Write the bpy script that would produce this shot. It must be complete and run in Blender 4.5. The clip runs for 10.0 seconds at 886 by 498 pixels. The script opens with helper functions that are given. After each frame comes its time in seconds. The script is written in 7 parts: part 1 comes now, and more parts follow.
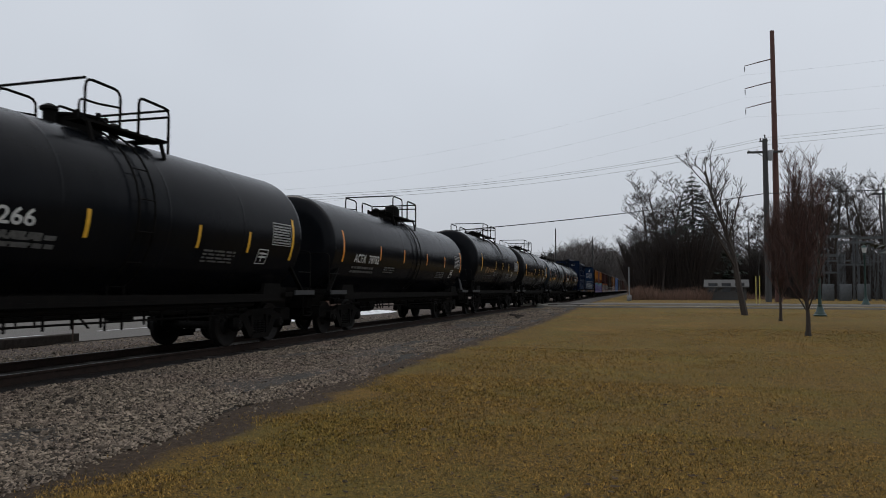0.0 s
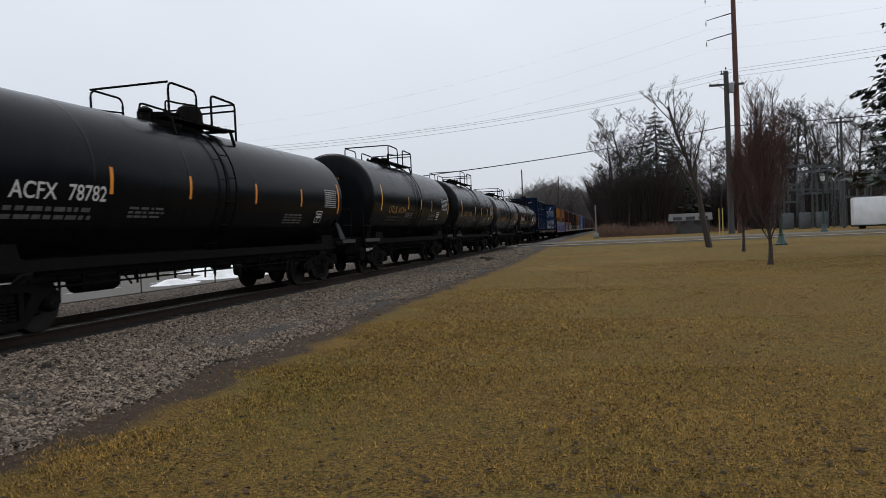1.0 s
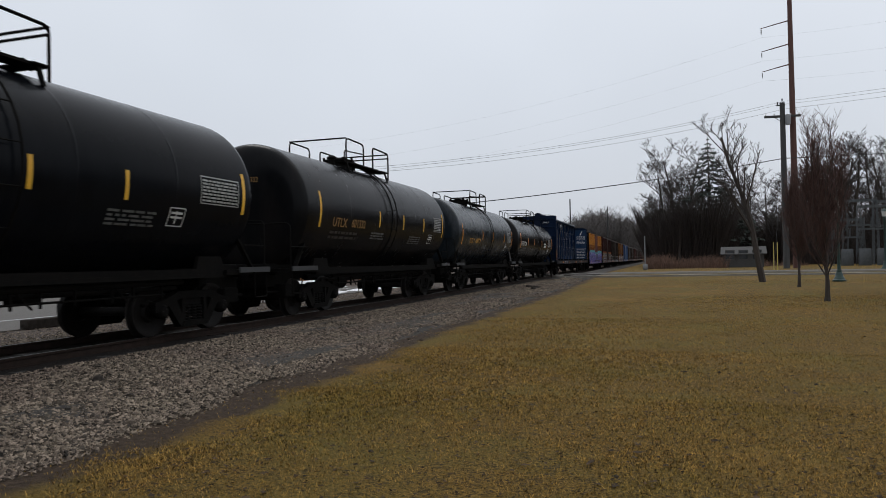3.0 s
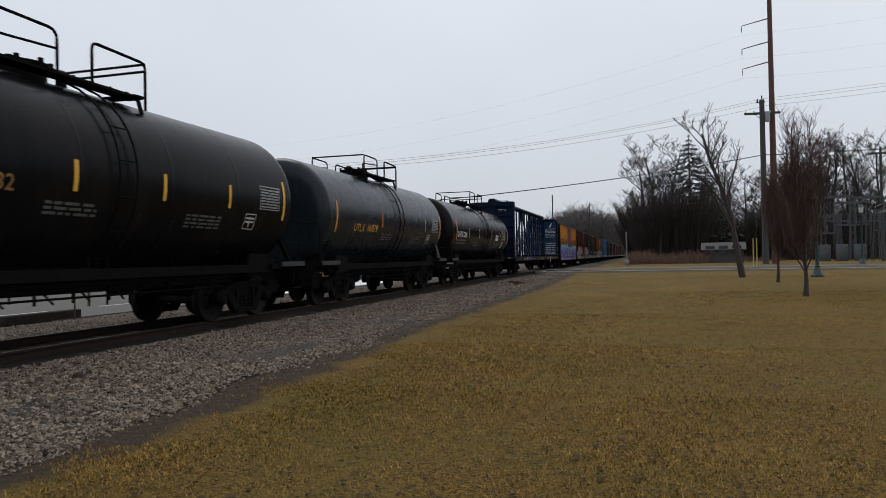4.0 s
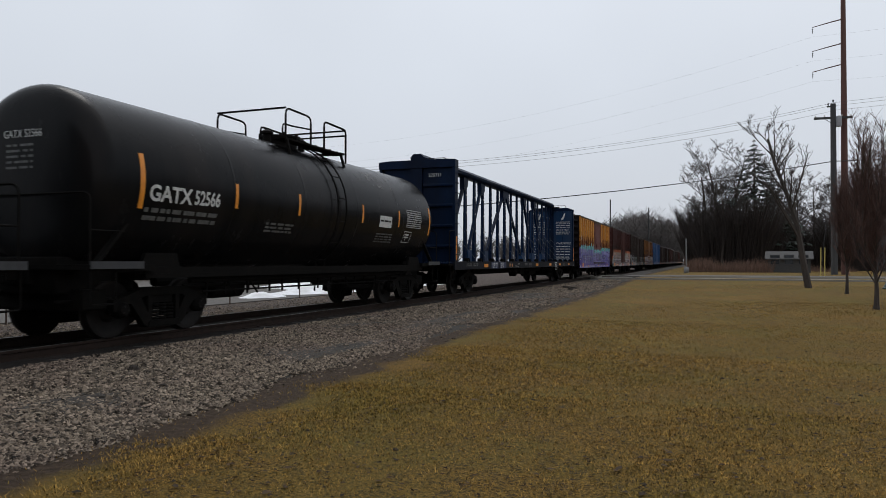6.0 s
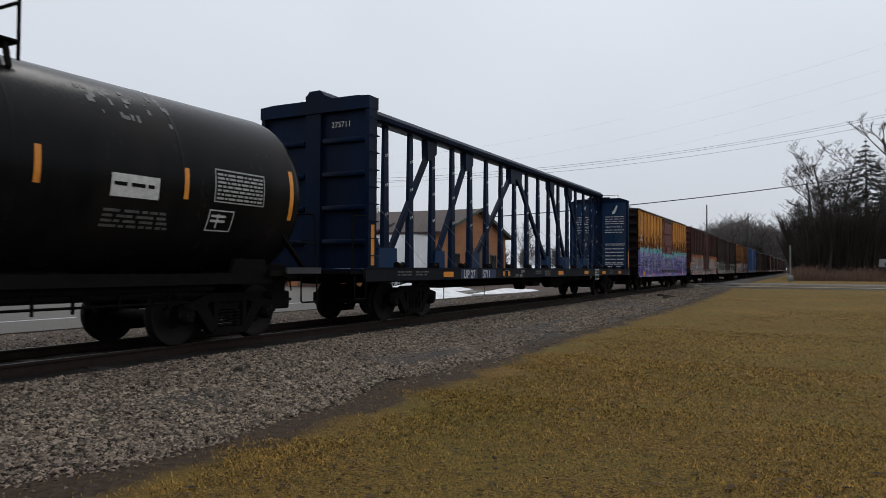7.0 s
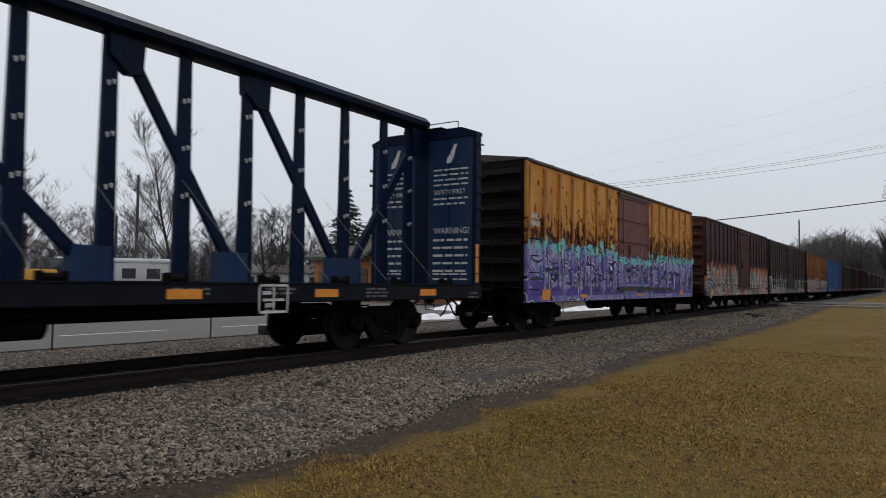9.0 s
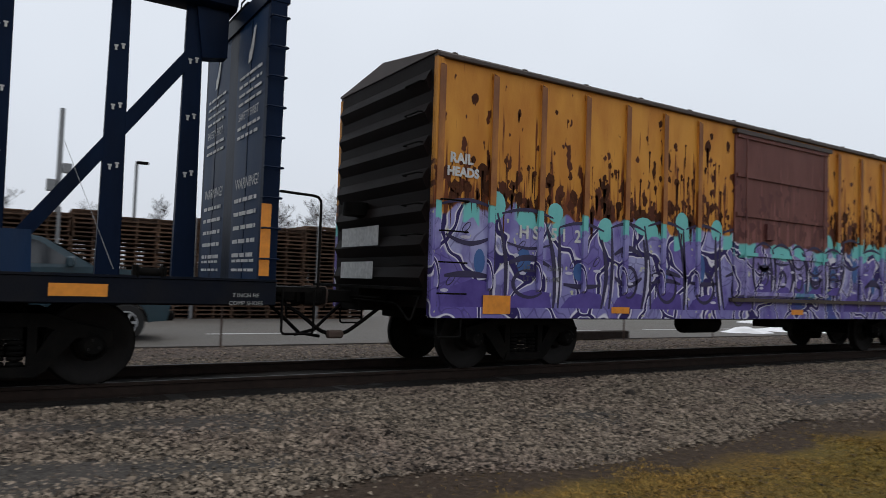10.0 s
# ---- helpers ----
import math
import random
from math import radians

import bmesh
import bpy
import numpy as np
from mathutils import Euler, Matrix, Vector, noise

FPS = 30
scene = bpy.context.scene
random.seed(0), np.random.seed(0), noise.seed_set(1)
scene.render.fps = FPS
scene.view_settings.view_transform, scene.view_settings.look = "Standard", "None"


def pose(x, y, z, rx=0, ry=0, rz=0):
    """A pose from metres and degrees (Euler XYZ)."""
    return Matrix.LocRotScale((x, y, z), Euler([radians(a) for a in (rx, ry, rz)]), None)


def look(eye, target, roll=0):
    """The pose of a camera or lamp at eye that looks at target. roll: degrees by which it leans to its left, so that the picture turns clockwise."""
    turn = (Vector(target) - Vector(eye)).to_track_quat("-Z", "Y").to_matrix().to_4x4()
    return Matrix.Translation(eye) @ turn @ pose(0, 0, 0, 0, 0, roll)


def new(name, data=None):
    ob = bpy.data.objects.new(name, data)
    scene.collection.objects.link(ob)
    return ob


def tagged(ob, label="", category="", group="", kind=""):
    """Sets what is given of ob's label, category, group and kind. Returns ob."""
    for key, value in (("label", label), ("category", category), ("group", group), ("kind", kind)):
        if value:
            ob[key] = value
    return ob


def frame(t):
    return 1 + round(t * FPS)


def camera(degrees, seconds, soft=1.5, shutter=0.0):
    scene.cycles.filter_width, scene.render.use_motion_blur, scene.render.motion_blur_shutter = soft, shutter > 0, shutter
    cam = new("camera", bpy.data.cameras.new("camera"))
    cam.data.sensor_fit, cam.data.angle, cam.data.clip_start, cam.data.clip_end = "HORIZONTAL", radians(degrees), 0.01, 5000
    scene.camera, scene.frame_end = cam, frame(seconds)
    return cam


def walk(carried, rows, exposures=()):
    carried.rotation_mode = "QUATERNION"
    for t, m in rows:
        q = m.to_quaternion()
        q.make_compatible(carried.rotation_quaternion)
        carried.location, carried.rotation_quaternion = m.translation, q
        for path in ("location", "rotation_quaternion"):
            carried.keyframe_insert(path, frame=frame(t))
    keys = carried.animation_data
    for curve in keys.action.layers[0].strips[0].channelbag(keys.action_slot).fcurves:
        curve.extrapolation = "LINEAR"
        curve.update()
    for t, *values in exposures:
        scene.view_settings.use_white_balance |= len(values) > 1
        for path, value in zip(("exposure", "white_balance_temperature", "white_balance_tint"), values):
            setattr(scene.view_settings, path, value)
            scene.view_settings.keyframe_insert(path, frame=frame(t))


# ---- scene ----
# ---------------------------------------------------------------- camera
cam = camera(64.37, 10.0, soft=0.7, shutter=0.12)
# seconds, eye x y z, pitch, roll, yaw; y runs along the railway, x to the camera's right of it
PATH = [
    (0.0, 0.073, -0.008, 1.646, 3.28, -0.08, 16.24),
    (0.2, 0.050, -0.002, 1.652, 2.27, 0.92, 14.84),
    (0.5, 0.013, -0.006, 1.650, 0.28, 0.86, 12.80),
    (0.7, -0.025, -0.052, 1.641, -1.43, 0.96, 12.76),
    (1.0, -0.007, -0.030, 1.649, -1.20, 2.55, 13.67),
    (1.2, -0.005, -0.016, 1.627, -0.65, 3.19, 15.04),
    (1.5, 0.027, 0.034, 1.635, -0.50, 1.61, 15.41),
    (1.8, 0.018, 0.023, 1.639, 1.73, 1.10, 17.88),
    (2.0, 0.042, 0.039, 1.636, 2.09, 0.24, 20.01),
    (2.2, 0.001, -0.002, 1.640, 1.80, 1.41, 20.25),
    (2.5, -0.004, 0.007, 1.641, 2.13, 2.35, 20.73),
    (2.7, -0.018, -0.045, 1.639, 1.95, 1.96, 19.65),
    (3.0, 0.029, -0.035, 1.633, 1.11, 1.09, 17.44),
    (3.2, -0.014, -0.067, 1.623, 0.70, 1.04, 17.24),
    (4.3, 0.021, 0.012, 1.633, 0.74, 0.96, 15.47),
    (4.5, 0.037, 0.033, 1.632, 0.75, 0.82, 15.27),
    (4.8, 0.012, 0.004, 1.626, 1.56, 0.39, 16.11),
    (5.0, 0.066, 0.042, 1.602, 1.45, 0.47, 15.97),
    (5.2, 0.053, 0.036, 1.627, 1.24, 0.66, 15.70),
    (5.5, 0.096, 0.046, 1.626, 0.90, 0.72, 18.28),
    (5.7, 0.101, 0.046, 1.633, 0.96, 0.19, 19.43),
    (6.8, -0.021, 0.139, 1.613, 1.24, 0.25, 25.20),
    (7.0, -0.023, 0.052, 1.627, 1.53, -0.31, 27.64),
    (7.2, 0.028, 0.128, 1.628, 1.58, -0.89, 30.93),
    (7.5, -0.040, 0.021, 1.645, 1.89, -1.27, 34.35),
    (7.7, -0.056, -0.006, 1.632, 2.65, -1.42, 37.95),
    (8.0, -0.105, -0.078, 1.642, 2.95, -2.17, 45.18),
    (8.2, 0.054, -0.108, 1.649, 3.47, -1.60, 51.24),
    (8.3, -0.040, -0.143, 1.660, 3.56, -1.40, 53.50),
    (8.5, -0.009, -0.160, 1.696, 3.85, -0.94, 53.32),
    (8.6, -0.023, -0.110, 1.670, 3.97, -1.61, 49.30),
    (8.8, -0.009, 0.016, 1.671, 3.00, -1.05, 39.33),
    (9.0, -0.039, 0.069, 1.652, 2.76, -0.65, 33.94),
    (9.2, -0.044, 0.089, 1.644, 2.52, -1.08, 33.08),
    (9.5, -0.095, 0.004, 1.651, 2.91, -1.64, 38.31),
    (9.7, -0.053, -0.040, 1.647, 2.90, -2.27, 44.60),
    (10.0, -0.030, -0.220, 1.650, 2.82, -1.90, 57.71),
]
walk(cam, [(t, pose(x, y, z, 90 + p, r, w)) for t, x, y, z, p, r, w in PATH],
     exposures=[(0.0, -0.2), (0.3, -0.2), (0.6, -0.05), (1.0, 0.12), (1.6, 0.06), (2.4, 0.0), (9.5, 0.0), (10.0, 0.1)])

# ---------------------------------------------------------------- overcast daylight
SUN_EL, SUN_AZ = radians(58), radians(41)
world = bpy.data.worlds.new("overcast")
scene.world = world
world.use_nodes = True
wn, wl = world.node_tree.nodes, world.node_tree.links
wn.clear()
w_out = wn.new("ShaderNodeOutputWorld")
w_bg = wn.new("ShaderNodeBackground")
w_sky = wn.new("ShaderNodeTexSky")
w_sky.sky_type = "NISHITA"
w_sky.sun_disc = False
w_sky.sun_elevation, w_sky.sun_rotation = SUN_EL, SUN_AZ
w_sky.dust_density = 4.0
w_co = wn.new("ShaderNodeTexCoord")
w_sep = wn.new("ShaderNodeSeparateXYZ")
w_ramp = wn.new("ShaderNodeValToRGB")
w_ramp.color_ramp.elements[0].position, w_ramp.color_ramp.elements[0].color = 0.0, (5.3, 5.6, 6.2, 1)
w_ramp.color_ramp.elements[1].position, w_ramp.color_ramp.elements[1].color = 1.0, (8.8, 9.2, 9.8, 1)
w_mid = w_ramp.color_ramp.elements.new(0.25)
w_mid.color = (6.2, 6.6, 7.2, 1)
w_noise = wn.new("ShaderNodeTexNoise")
w_noise.inputs["Scale"].default_value, w_noise.inputs["Detail"].default_value = 2.2, 3.0
w_cloud = wn.new("ShaderNodeMapRange")
w_cloud.inputs["To Min"].default_value, w_cloud.inputs["To Max"].default_value = 0.9, 1.1
w_mul = wn.new("ShaderNodeVectorMath")
w_mul.operation = "MULTIPLY"
w_mix = wn.new("ShaderNodeMix")
w_mix.data_type = "RGBA"
w_mix.inputs[0].default_value = 0.9
wl.new(w_co.outputs["Generated"], w_sep.inputs[0])
wl.new(w_co.outputs["Generated"], w_noise.inputs["Vector"])
wl.new(w_sep.outputs["Z"], w_ramp.inputs[0])
wl.new(w_noise.outputs["Fac"], w_cloud.inputs["Value"])
wl.new(w_ramp.outputs[0], w_mul.inputs[0])
wl.new(w_cloud.outputs[0], w_mul.inputs[1])
wl.new(w_sky.outputs[0], w_mix.inputs[6])
wl.new(w_mul.outputs[0], w_mix.inputs[7])
wl.new(w_mix.outputs[2], w_bg.inputs[0])
w_bg.inputs[1].default_value = 0.116
wl.new(w_bg.outputs[0], w_out.inputs[0])
sun = new("sun", bpy.data.lights.new("sun", "SUN"))
sun.data.energy, sun.data.angle, sun.data.color = 0.6, radians(25), (1.0, 0.97, 0.93)
sun.matrix_world = look((-20, 30, 40), (-20 + 0.35, 30 - 0.4, 40 - 0.85))


# ---------------------------------------------------------------- materials
def mat(name, a, b, scale=4.0, rough=0.7, metal=0.0, bump=0.0, bscale=60.0, c=None, cscale=0.6, camount=0.5,
        stretch=(1, 1, 1), spec=0.5, island=0.0, objvar=0.0):
    """Two colours mixed by noise, a third one in large patches, fine relief, and variation from piece to piece."""
    m = bpy.data.materials.new(name)
    m.use_nodes = True
    n, l = m.node_tree.nodes, m.node_tree.links
    p = n["Principled BSDF"]
    co = n.new("ShaderNodeTexCoord")
    mp = n.new("ShaderNodeMapping")
    mp.inputs["Scale"].default_value = stretch
    l.new(co.outputs["Object"], mp.inputs["Vector"])
    nz = n.new("ShaderNodeTexNoise")
    nz.inputs["Scale"].default_value, nz.inputs["Detail"].default_value, nz.inputs["Roughness"].default_value = scale, 6.0, 0.65
    l.new(mp.outputs[0], nz.inputs["Vector"])
    rp = n.new("ShaderNodeMapRange")
    rp.inputs["From Min"].default_value, rp.inputs["From Max"].default_value = 0.32, 0.68
    l.new(nz.outputs["Fac"], rp.inputs["Value"])
    mx = n.new("ShaderNodeMix")
    mx.data_type = "RGBA"
    mx.inputs[6].default_value, mx.inputs[7].default_value = (*a, 1), (*b, 1)
    l.new(rp.outputs[0], mx.inputs[0])
    col = mx.outputs[2]
    if c:
        nc = n.new("ShaderNodeTexNoise")
        nc.inputs["Scale"].default_value, nc.inputs["Detail"].default_value = cscale, 4.0
        l.new(mp.outputs[0], nc.inputs["Vector"])
        rc = n.new("ShaderNodeMapRange")
        rc.inputs["From Min"].default_value, rc.inputs["From Max"].default_value = 0.45, 0.68
        rc.inputs["To Max"].default_value = camount
        l.new(nc.outputs["Fac"], rc.inputs["Value"])
        m2 = n.new("ShaderNodeMix")
        m2.data_type = "RGBA"
        m2.inputs[7].default_value = (*c, 1)
        l.new(rc.outputs[0], m2.inputs[0])
        l.new(col, m2.inputs[6])
        col = m2.outputs[2]
    if island or objvar:
        if island:
            src = n.new("ShaderNodeNewGeometry").outputs["Random Per Island"]
        else:
            src = n.new("ShaderNodeObjectInfo").outputs["Random"]
        amt = island or objvar
        rv = n.new("ShaderNodeMapRange")
        rv.inputs["To Min"].default_value, rv.inputs["To Max"].default_value = 1 - amt, 1 + amt
        l.new(src, rv.inputs["Value"])
        vm = n.new("ShaderNodeVectorMath")
        vm.operation = "MULTIPLY"
        l.new(col, vm.inputs[0])
        l.new(rv.outputs[0], vm.inputs[1])
        col = vm.outputs[0]
    l.new(col, p.inputs["Base Color"])
    rr = n.new("ShaderNodeMapRange")
    rr.inputs["To Min"].default_value, rr.inputs["To Max"].default_value = max(rough - 0.12, 0.02), min(rough + 0.12, 1)
    l.new(nz.outputs["Fac"], rr.inputs["Value"])
    l.new(rr.outputs[0], p.inputs["Roughness"])
    p.inputs["Metallic"].default_value = metal
    p.inputs["Specular IOR Level"].default_value = spec
    if bump:
        nb = n.new("ShaderNodeTexNoise")
        nb.inputs["Scale"].default_value, nb.inputs["Detail"].default_value = bscale, 4.0
        l.new(mp.outputs[0], nb.inputs["Vector"])
        bp = n.new("ShaderNodeBump")
        bp.inputs["Strength"].default_value, bp.inputs["Distance"].default_value = min(bump, 1.0), 0.02
        l.new(nb.outputs["Fac"], bp.inputs["Height"])
        l.new(bp.outputs[0], p.inputs["Normal"])
    return m


M_TANK = mat("black tank paint", (0.0035, 0.0042, 0.0056), (0.006, 0.007, 0.009), 3.0, 0.21, bump=0.08, bscale=7, c=(0.008, 0.008, 0.0085), cscale=0.9, camount=0.5, stretch=(1, 1, 0.35), spec=0.06)
M_TANK_GREY = mat("faded grey-black tank paint", (0.011, 0.0155, 0.019), (0.017, 0.022, 0.027), 3.0, 0.27, bump=0.08, bscale=7, c=(0.007, 0.008, 0.01), cscale=0.8, camount=0.6, stretch=(1, 1, 0.35), spec=0.18)
M_TANK_RUST = mat("worn black tank paint", (0.0045, 0.005, 0.0058), (0.0085, 0.0085, 0.009), 3.0, 0.24, bump=0.1, bscale=7, c=(0.016, 0.013, 0.012), cscale=1.2, camount=0.6, stretch=(1, 1, 0.3), spec=0.07)
M_UNDER = mat("grimy black steel", (0.004, 0.004, 0.004), (0.009, 0.008, 0.007), 7.0, 0.75, bump=0.3, bscale=30, spec=0.04)
M_WHEEL = mat("dark wheel steel", (0.007, 0.0063, 0.006), (0.014, 0.012, 0.011), 9.0, 0.6, metal=0.0, bump=0.1, spec=0.12)
M_TREAD = mat("polished tread steel", (0.05, 0.048, 0.046), (0.08, 0.076, 0.072), 9.0, 0.55, metal=0.4)
M_YELLOW = mat("yellow reflective tape", (0.75, 0.42, 0.03), (0.6, 0.32, 0.02), 8.0, 0.45)
M_ORANGE = mat("orange reflective tape", (0.75, 0.27, 0.02), (0.55, 0.19, 0.015), 8.0, 0.45)
M_WHITE = mat("weathered white lettering", (0.62, 0.62, 0.6), (0.4, 0.4, 0.39), 12.0, 0.6)
M_DIMWHITE = mat("faded small lettering", (0.13, 0.13, 0.125), (0.05, 0.05, 0.05), 12.0, 0.6)
M_GOLD = mat("yellow-gold lettering", (0.6, 0.3, 0.05), (0.42, 0.2, 0.03), 12.0, 0.6)
M_GOLD_DULL = mat("dull brown-gold lettering", (0.3, 0.15, 0.03), (0.16, 0.08, 0.02), 9.0, 0.6)
M_FAINT = mat("nearly worn-off lettering", (0.03, 0.022, 0.017), (0.014, 0.012, 0.011), 9.0, 0.6)
M_BLUE = mat("dark blue car paint", (0.0022, 0.0078, 0.024), (0.0045, 0.0125, 0.035), 2.5, 0.42, bump=0.1, bscale=20, spec=0.06, c=(0.005, 0.006, 0.01), cscale=1.0, camount=0.7, stretch=(1, 1, 0.4))
M_BLUE_PANEL = mat("worn blue bulkhead paint", (0.005, 0.022, 0.062), (0.01, 0.034, 0.085), 2.0, 0.5, spec=0.12, bump=0.1, bscale=20, c=(0.03, 0.035, 0.05), cscale=0.9, camount=0.6, stretch=(1, 1, 0.3))
M_BLUE_SIGN = mat("deep blue number panel", (0.003, 0.014, 0.055), (0.005, 0.02, 0.078), 3.0, 0.5)
M_MAROON = mat("maroon boxcar paint", (0.045, 0.013, 0.011), (0.062, 0.02, 0.016), 2.0, 0.6, bump=0.12, spec=0.15, c=(0.045, 0.022, 0.016), cscale=0.9, camount=0.7, stretch=(1, 1, 0.3))
M_DOOR = mat("faded brown-red door paint", (0.14, 0.055, 0.045), (0.18, 0.075, 0.06), 1.5, 0.6, bump=0.1, c=(0.1, 0.04, 0.03), cscale=1.0)
M_BROWN = mat("dark brown boxcar paint", (0.024, 0.014, 0.011), (0.036, 0.022, 0.017), 2.0, 0.65, bump=0.12, spec=0.15, c=(0.03, 0.022, 0.018), camount=0.7, stretch=(1, 1, 0.3))
M_DARKCAR = mat("dark grey-brown hopper paint", (0.03, 0.026, 0.024), (0.05, 0.04, 0.035), 2.0, 0.7, bump=0.12, spec=0.15, c=(0.06, 0.03, 0.022), camount=0.7, stretch=(1, 1, 0.3))
M_LTBLUE = mat("bright blue boxcar paint", (0.022, 0.08, 0.22), (0.032, 0.105, 0.26), 2.0, 0.55, c=(0.04, 0.06, 0.1), stretch=(1, 1, 0.3))
M_ENDWALL = mat("blackish-brown corrugated end paint", (0.0062, 0.0041, 0.0037), (0.0115, 0.0072, 0.0063), 2.5, 0.65, bump=0.15, spec=0.08, c=(0.01, 0.009, 0.0085), camount=0.8)
M_ROOF = mat("rusty boxcar roof", (0.035, 0.024, 0.02), (0.065, 0.046, 0.038), 3.0, 0.6, metal=0.2, bump=0.1)
M_RAIL = mat("rusty rail web", (0.016, 0.011, 0.009), (0.03, 0.02, 0.016), 8.0, 0.8, spec=0.12, bump=0.2)
M_TIE = mat("creosoted timber", (0.011, 0.0092, 0.008), (0.026, 0.021, 0.018), 6.0, 0.85, bump=0.5, bscale=40, stretch=(0.2, 1, 1), objvar=0.3)
M_STONE = mat("crushed ballast stone", (0.076, 0.059, 0.043), (0.22, 0.177, 0.134), 9.0, 0.9, bump=0.4, bscale=70, c=(0.11, 0.078, 0.064), cscale=0.5, camount=0.6, island=0.9, spec=0.25)
M_BALLAST = mat("ballast bed", (0.012, 0.0105, 0.0095), (0.075, 0.068, 0.06), 24.0, 0.95, spec=0.2, bump=1.0, bscale=28, c=(0.1, 0.085, 0.075), cscale=0.5, camount=0.5)
M_GRASS = mat("dormant grass blades", (0.335, 0.19, 0.043), (0.11, 0.079, 0.019), 7.5, 0.8, c=(0.115, 0.092, 0.013), cscale=0.35, camount=0.65, island=0.85, spec=0.2)
M_LITTER = mat("dead leaf scraps", (0.03, 0.019, 0.01), (0.06, 0.036, 0.017), 6.0, 0.85, island=0.6, spec=0.2)
M_ASPHALT = mat("worn grey asphalt", (0.062, 0.056, 0.05), (0.092, 0.084, 0.075), 3.0, 0.85, bump=0.4, bscale=80, c=(0.07, 0.06, 0.05), cscale=0.3, camount=0.8)
M_CONCRETE = mat("pale concrete", (0.17, 0.155, 0.13), (0.24, 0.22, 0.19), 5.0, 0.85, bump=0.3, c=(0.12, 0.1, 0.075), cscale=0.5)
M_LINE = mat("white road paint", (0.5, 0.5, 0.5), (0.36, 0.36, 0.36), 10.0, 0.7)
M_SNOW = mat("old snow", (0.8, 0.81, 0.83), (0.66, 0.67, 0.69), 4.0, 0.6, bump=0.5, bscale=18, c=(0.42, 0.41, 0.4), cscale=1.2, camount=0.5)
M_BARK = mat("grey-brown bark", (0.027, 0.02, 0.016), (0.046, 0.035, 0.028), 14.0, 0.9, bump=0.6, bscale=40, stretch=(1, 1, 0.25))
M_TWIG = mat("grey winter twigs", (0.03, 0.024, 0.022), (0.05, 0.041, 0.037), 5.0, 0.9, island=0.3)
# paler than M_TWIG: distance haze is put into the colour
M_FARWOOD_HAZED = mat("far woods, grey-brown paled by haze", (0.075, 0.066, 0.062), (0.105, 0.094, 0.088), 3.0, 0.95, island=0.3)
M_LATTICE = mat("dull weathered steel", (0.05, 0.055, 0.058), (0.085, 0.09, 0.094), 5.0, 0.6, spec=0.3)
M_GREYPLATE = mat("dusty grey bracket paint", (0.018, 0.019, 0.021), (0.034, 0.035, 0.037), 6.0, 0.7, bump=0.2)
M_TWIG_RED = mat("red-brown winter twigs", (0.06, 0.03, 0.024), (0.085, 0.045, 0.036), 5.0, 0.9, island=0.35)
M_SHRUB = mat("dead brown brush", (0.1, 0.055, 0.038), (0.15, 0.09, 0.062), 3.0, 0.95, island=0.4)
M_NEEDLE = mat("dark spruce needles", (0.011, 0.02, 0.015), (0.022, 0.036, 0.025), 3.0, 0.7, island=0.45)
M_POLE_RED = mat("weathered red-brown steel pole", (0.075, 0.033, 0.026), (0.105, 0.048, 0.038), 6.0, 0.8, bump=0.2, stretch=(1, 1, 0.1))
M_POLE = mat("grey creosoted pole timber", (0.035, 0.036, 0.037), (0.06, 0.06, 0.06), 9.0, 0.9, bump=0.4, stretch=(1, 1, 0.08))
M_WIRE = mat("black cable", (0.012, 0.012, 0.013), (0.02, 0.02, 0.02), 4.0, 0.6)
M_GALV = mat("galvanised steel", (0.17, 0.175, 0.18), (0.23, 0.235, 0.24), 9.0, 0.5, metal=0.5)
M_GREEN = mat("dark green lamp paint", (0.007, 0.028, 0.023), (0.012, 0.04, 0.033), 6.0, 0.45)
M_LAMPGLASS = mat("frosted lamp glass", (0.4, 0.4, 0.38), (0.5, 0.5, 0.48), 6.0, 0.3)
M_WALL_OR = mat("orange-tan wood siding", (0.3, 0.12, 0.045), (0.36, 0.155, 0.06), 3.0, 0.8, bump=0.3, bscale=12, stretch=(1, 1, 5), c=(0.22, 0.09, 0.04))
M_SHINGLE = mat("brown roof shingles", (0.04, 0.026, 0.022), (0.062, 0.041, 0.035), 6.0, 0.9, bump=0.4, c=(0.06, 0.042, 0.036), stretch=(1, 1, 3), objvar=0.15)
M_GDOOR = mat("brown garage door", (0.09, 0.05, 0.035), (0.12, 0.07, 0.05), 3.0, 0.6)
M_TRIM = mat("dark green trim", (0.03, 0.045, 0.03), (0.045, 0.06, 0.04), 4.0, 0.6)
M_VANWHITE = mat("white vehicle paint", (0.66, 0.67, 0.68), (0.56, 0.57, 0.58), 1.5, 0.35, c=(0.45, 0.45, 0.45), camount=0.4)
M_SIDING = mat("pale house siding", (0.5, 0.5, 0.49), (0.42, 0.42, 0.41), 3.0, 0.7, stretch=(1, 1, 8))
M_SHED = mat("grey shed siding", (0.035, 0.034, 0.033), (0.055, 0.053, 0.051), 3.0, 0.8, stretch=(1, 1, 8))
M_GLASS = mat("dark window glass", (0.02, 0.024, 0.028), (0.03, 0.034, 0.038), 2.0, 0.06, spec=0.6)
M_CARPAINT = mat("dark blue-grey car paint", (0.02, 0.045, 0.06), (0.026, 0.056, 0.072), 1.5, 0.22, spec=0.6)
M_TYRE = mat("tyre rubber", (0.014, 0.014, 0.014), (0.022, 0.022, 0.022), 9.0, 0.85)
M_ALLOY = mat("alloy rim", (0.4, 0.41, 0.42), (0.5, 0.51, 0.52), 6.0, 0.35, metal=0.2)
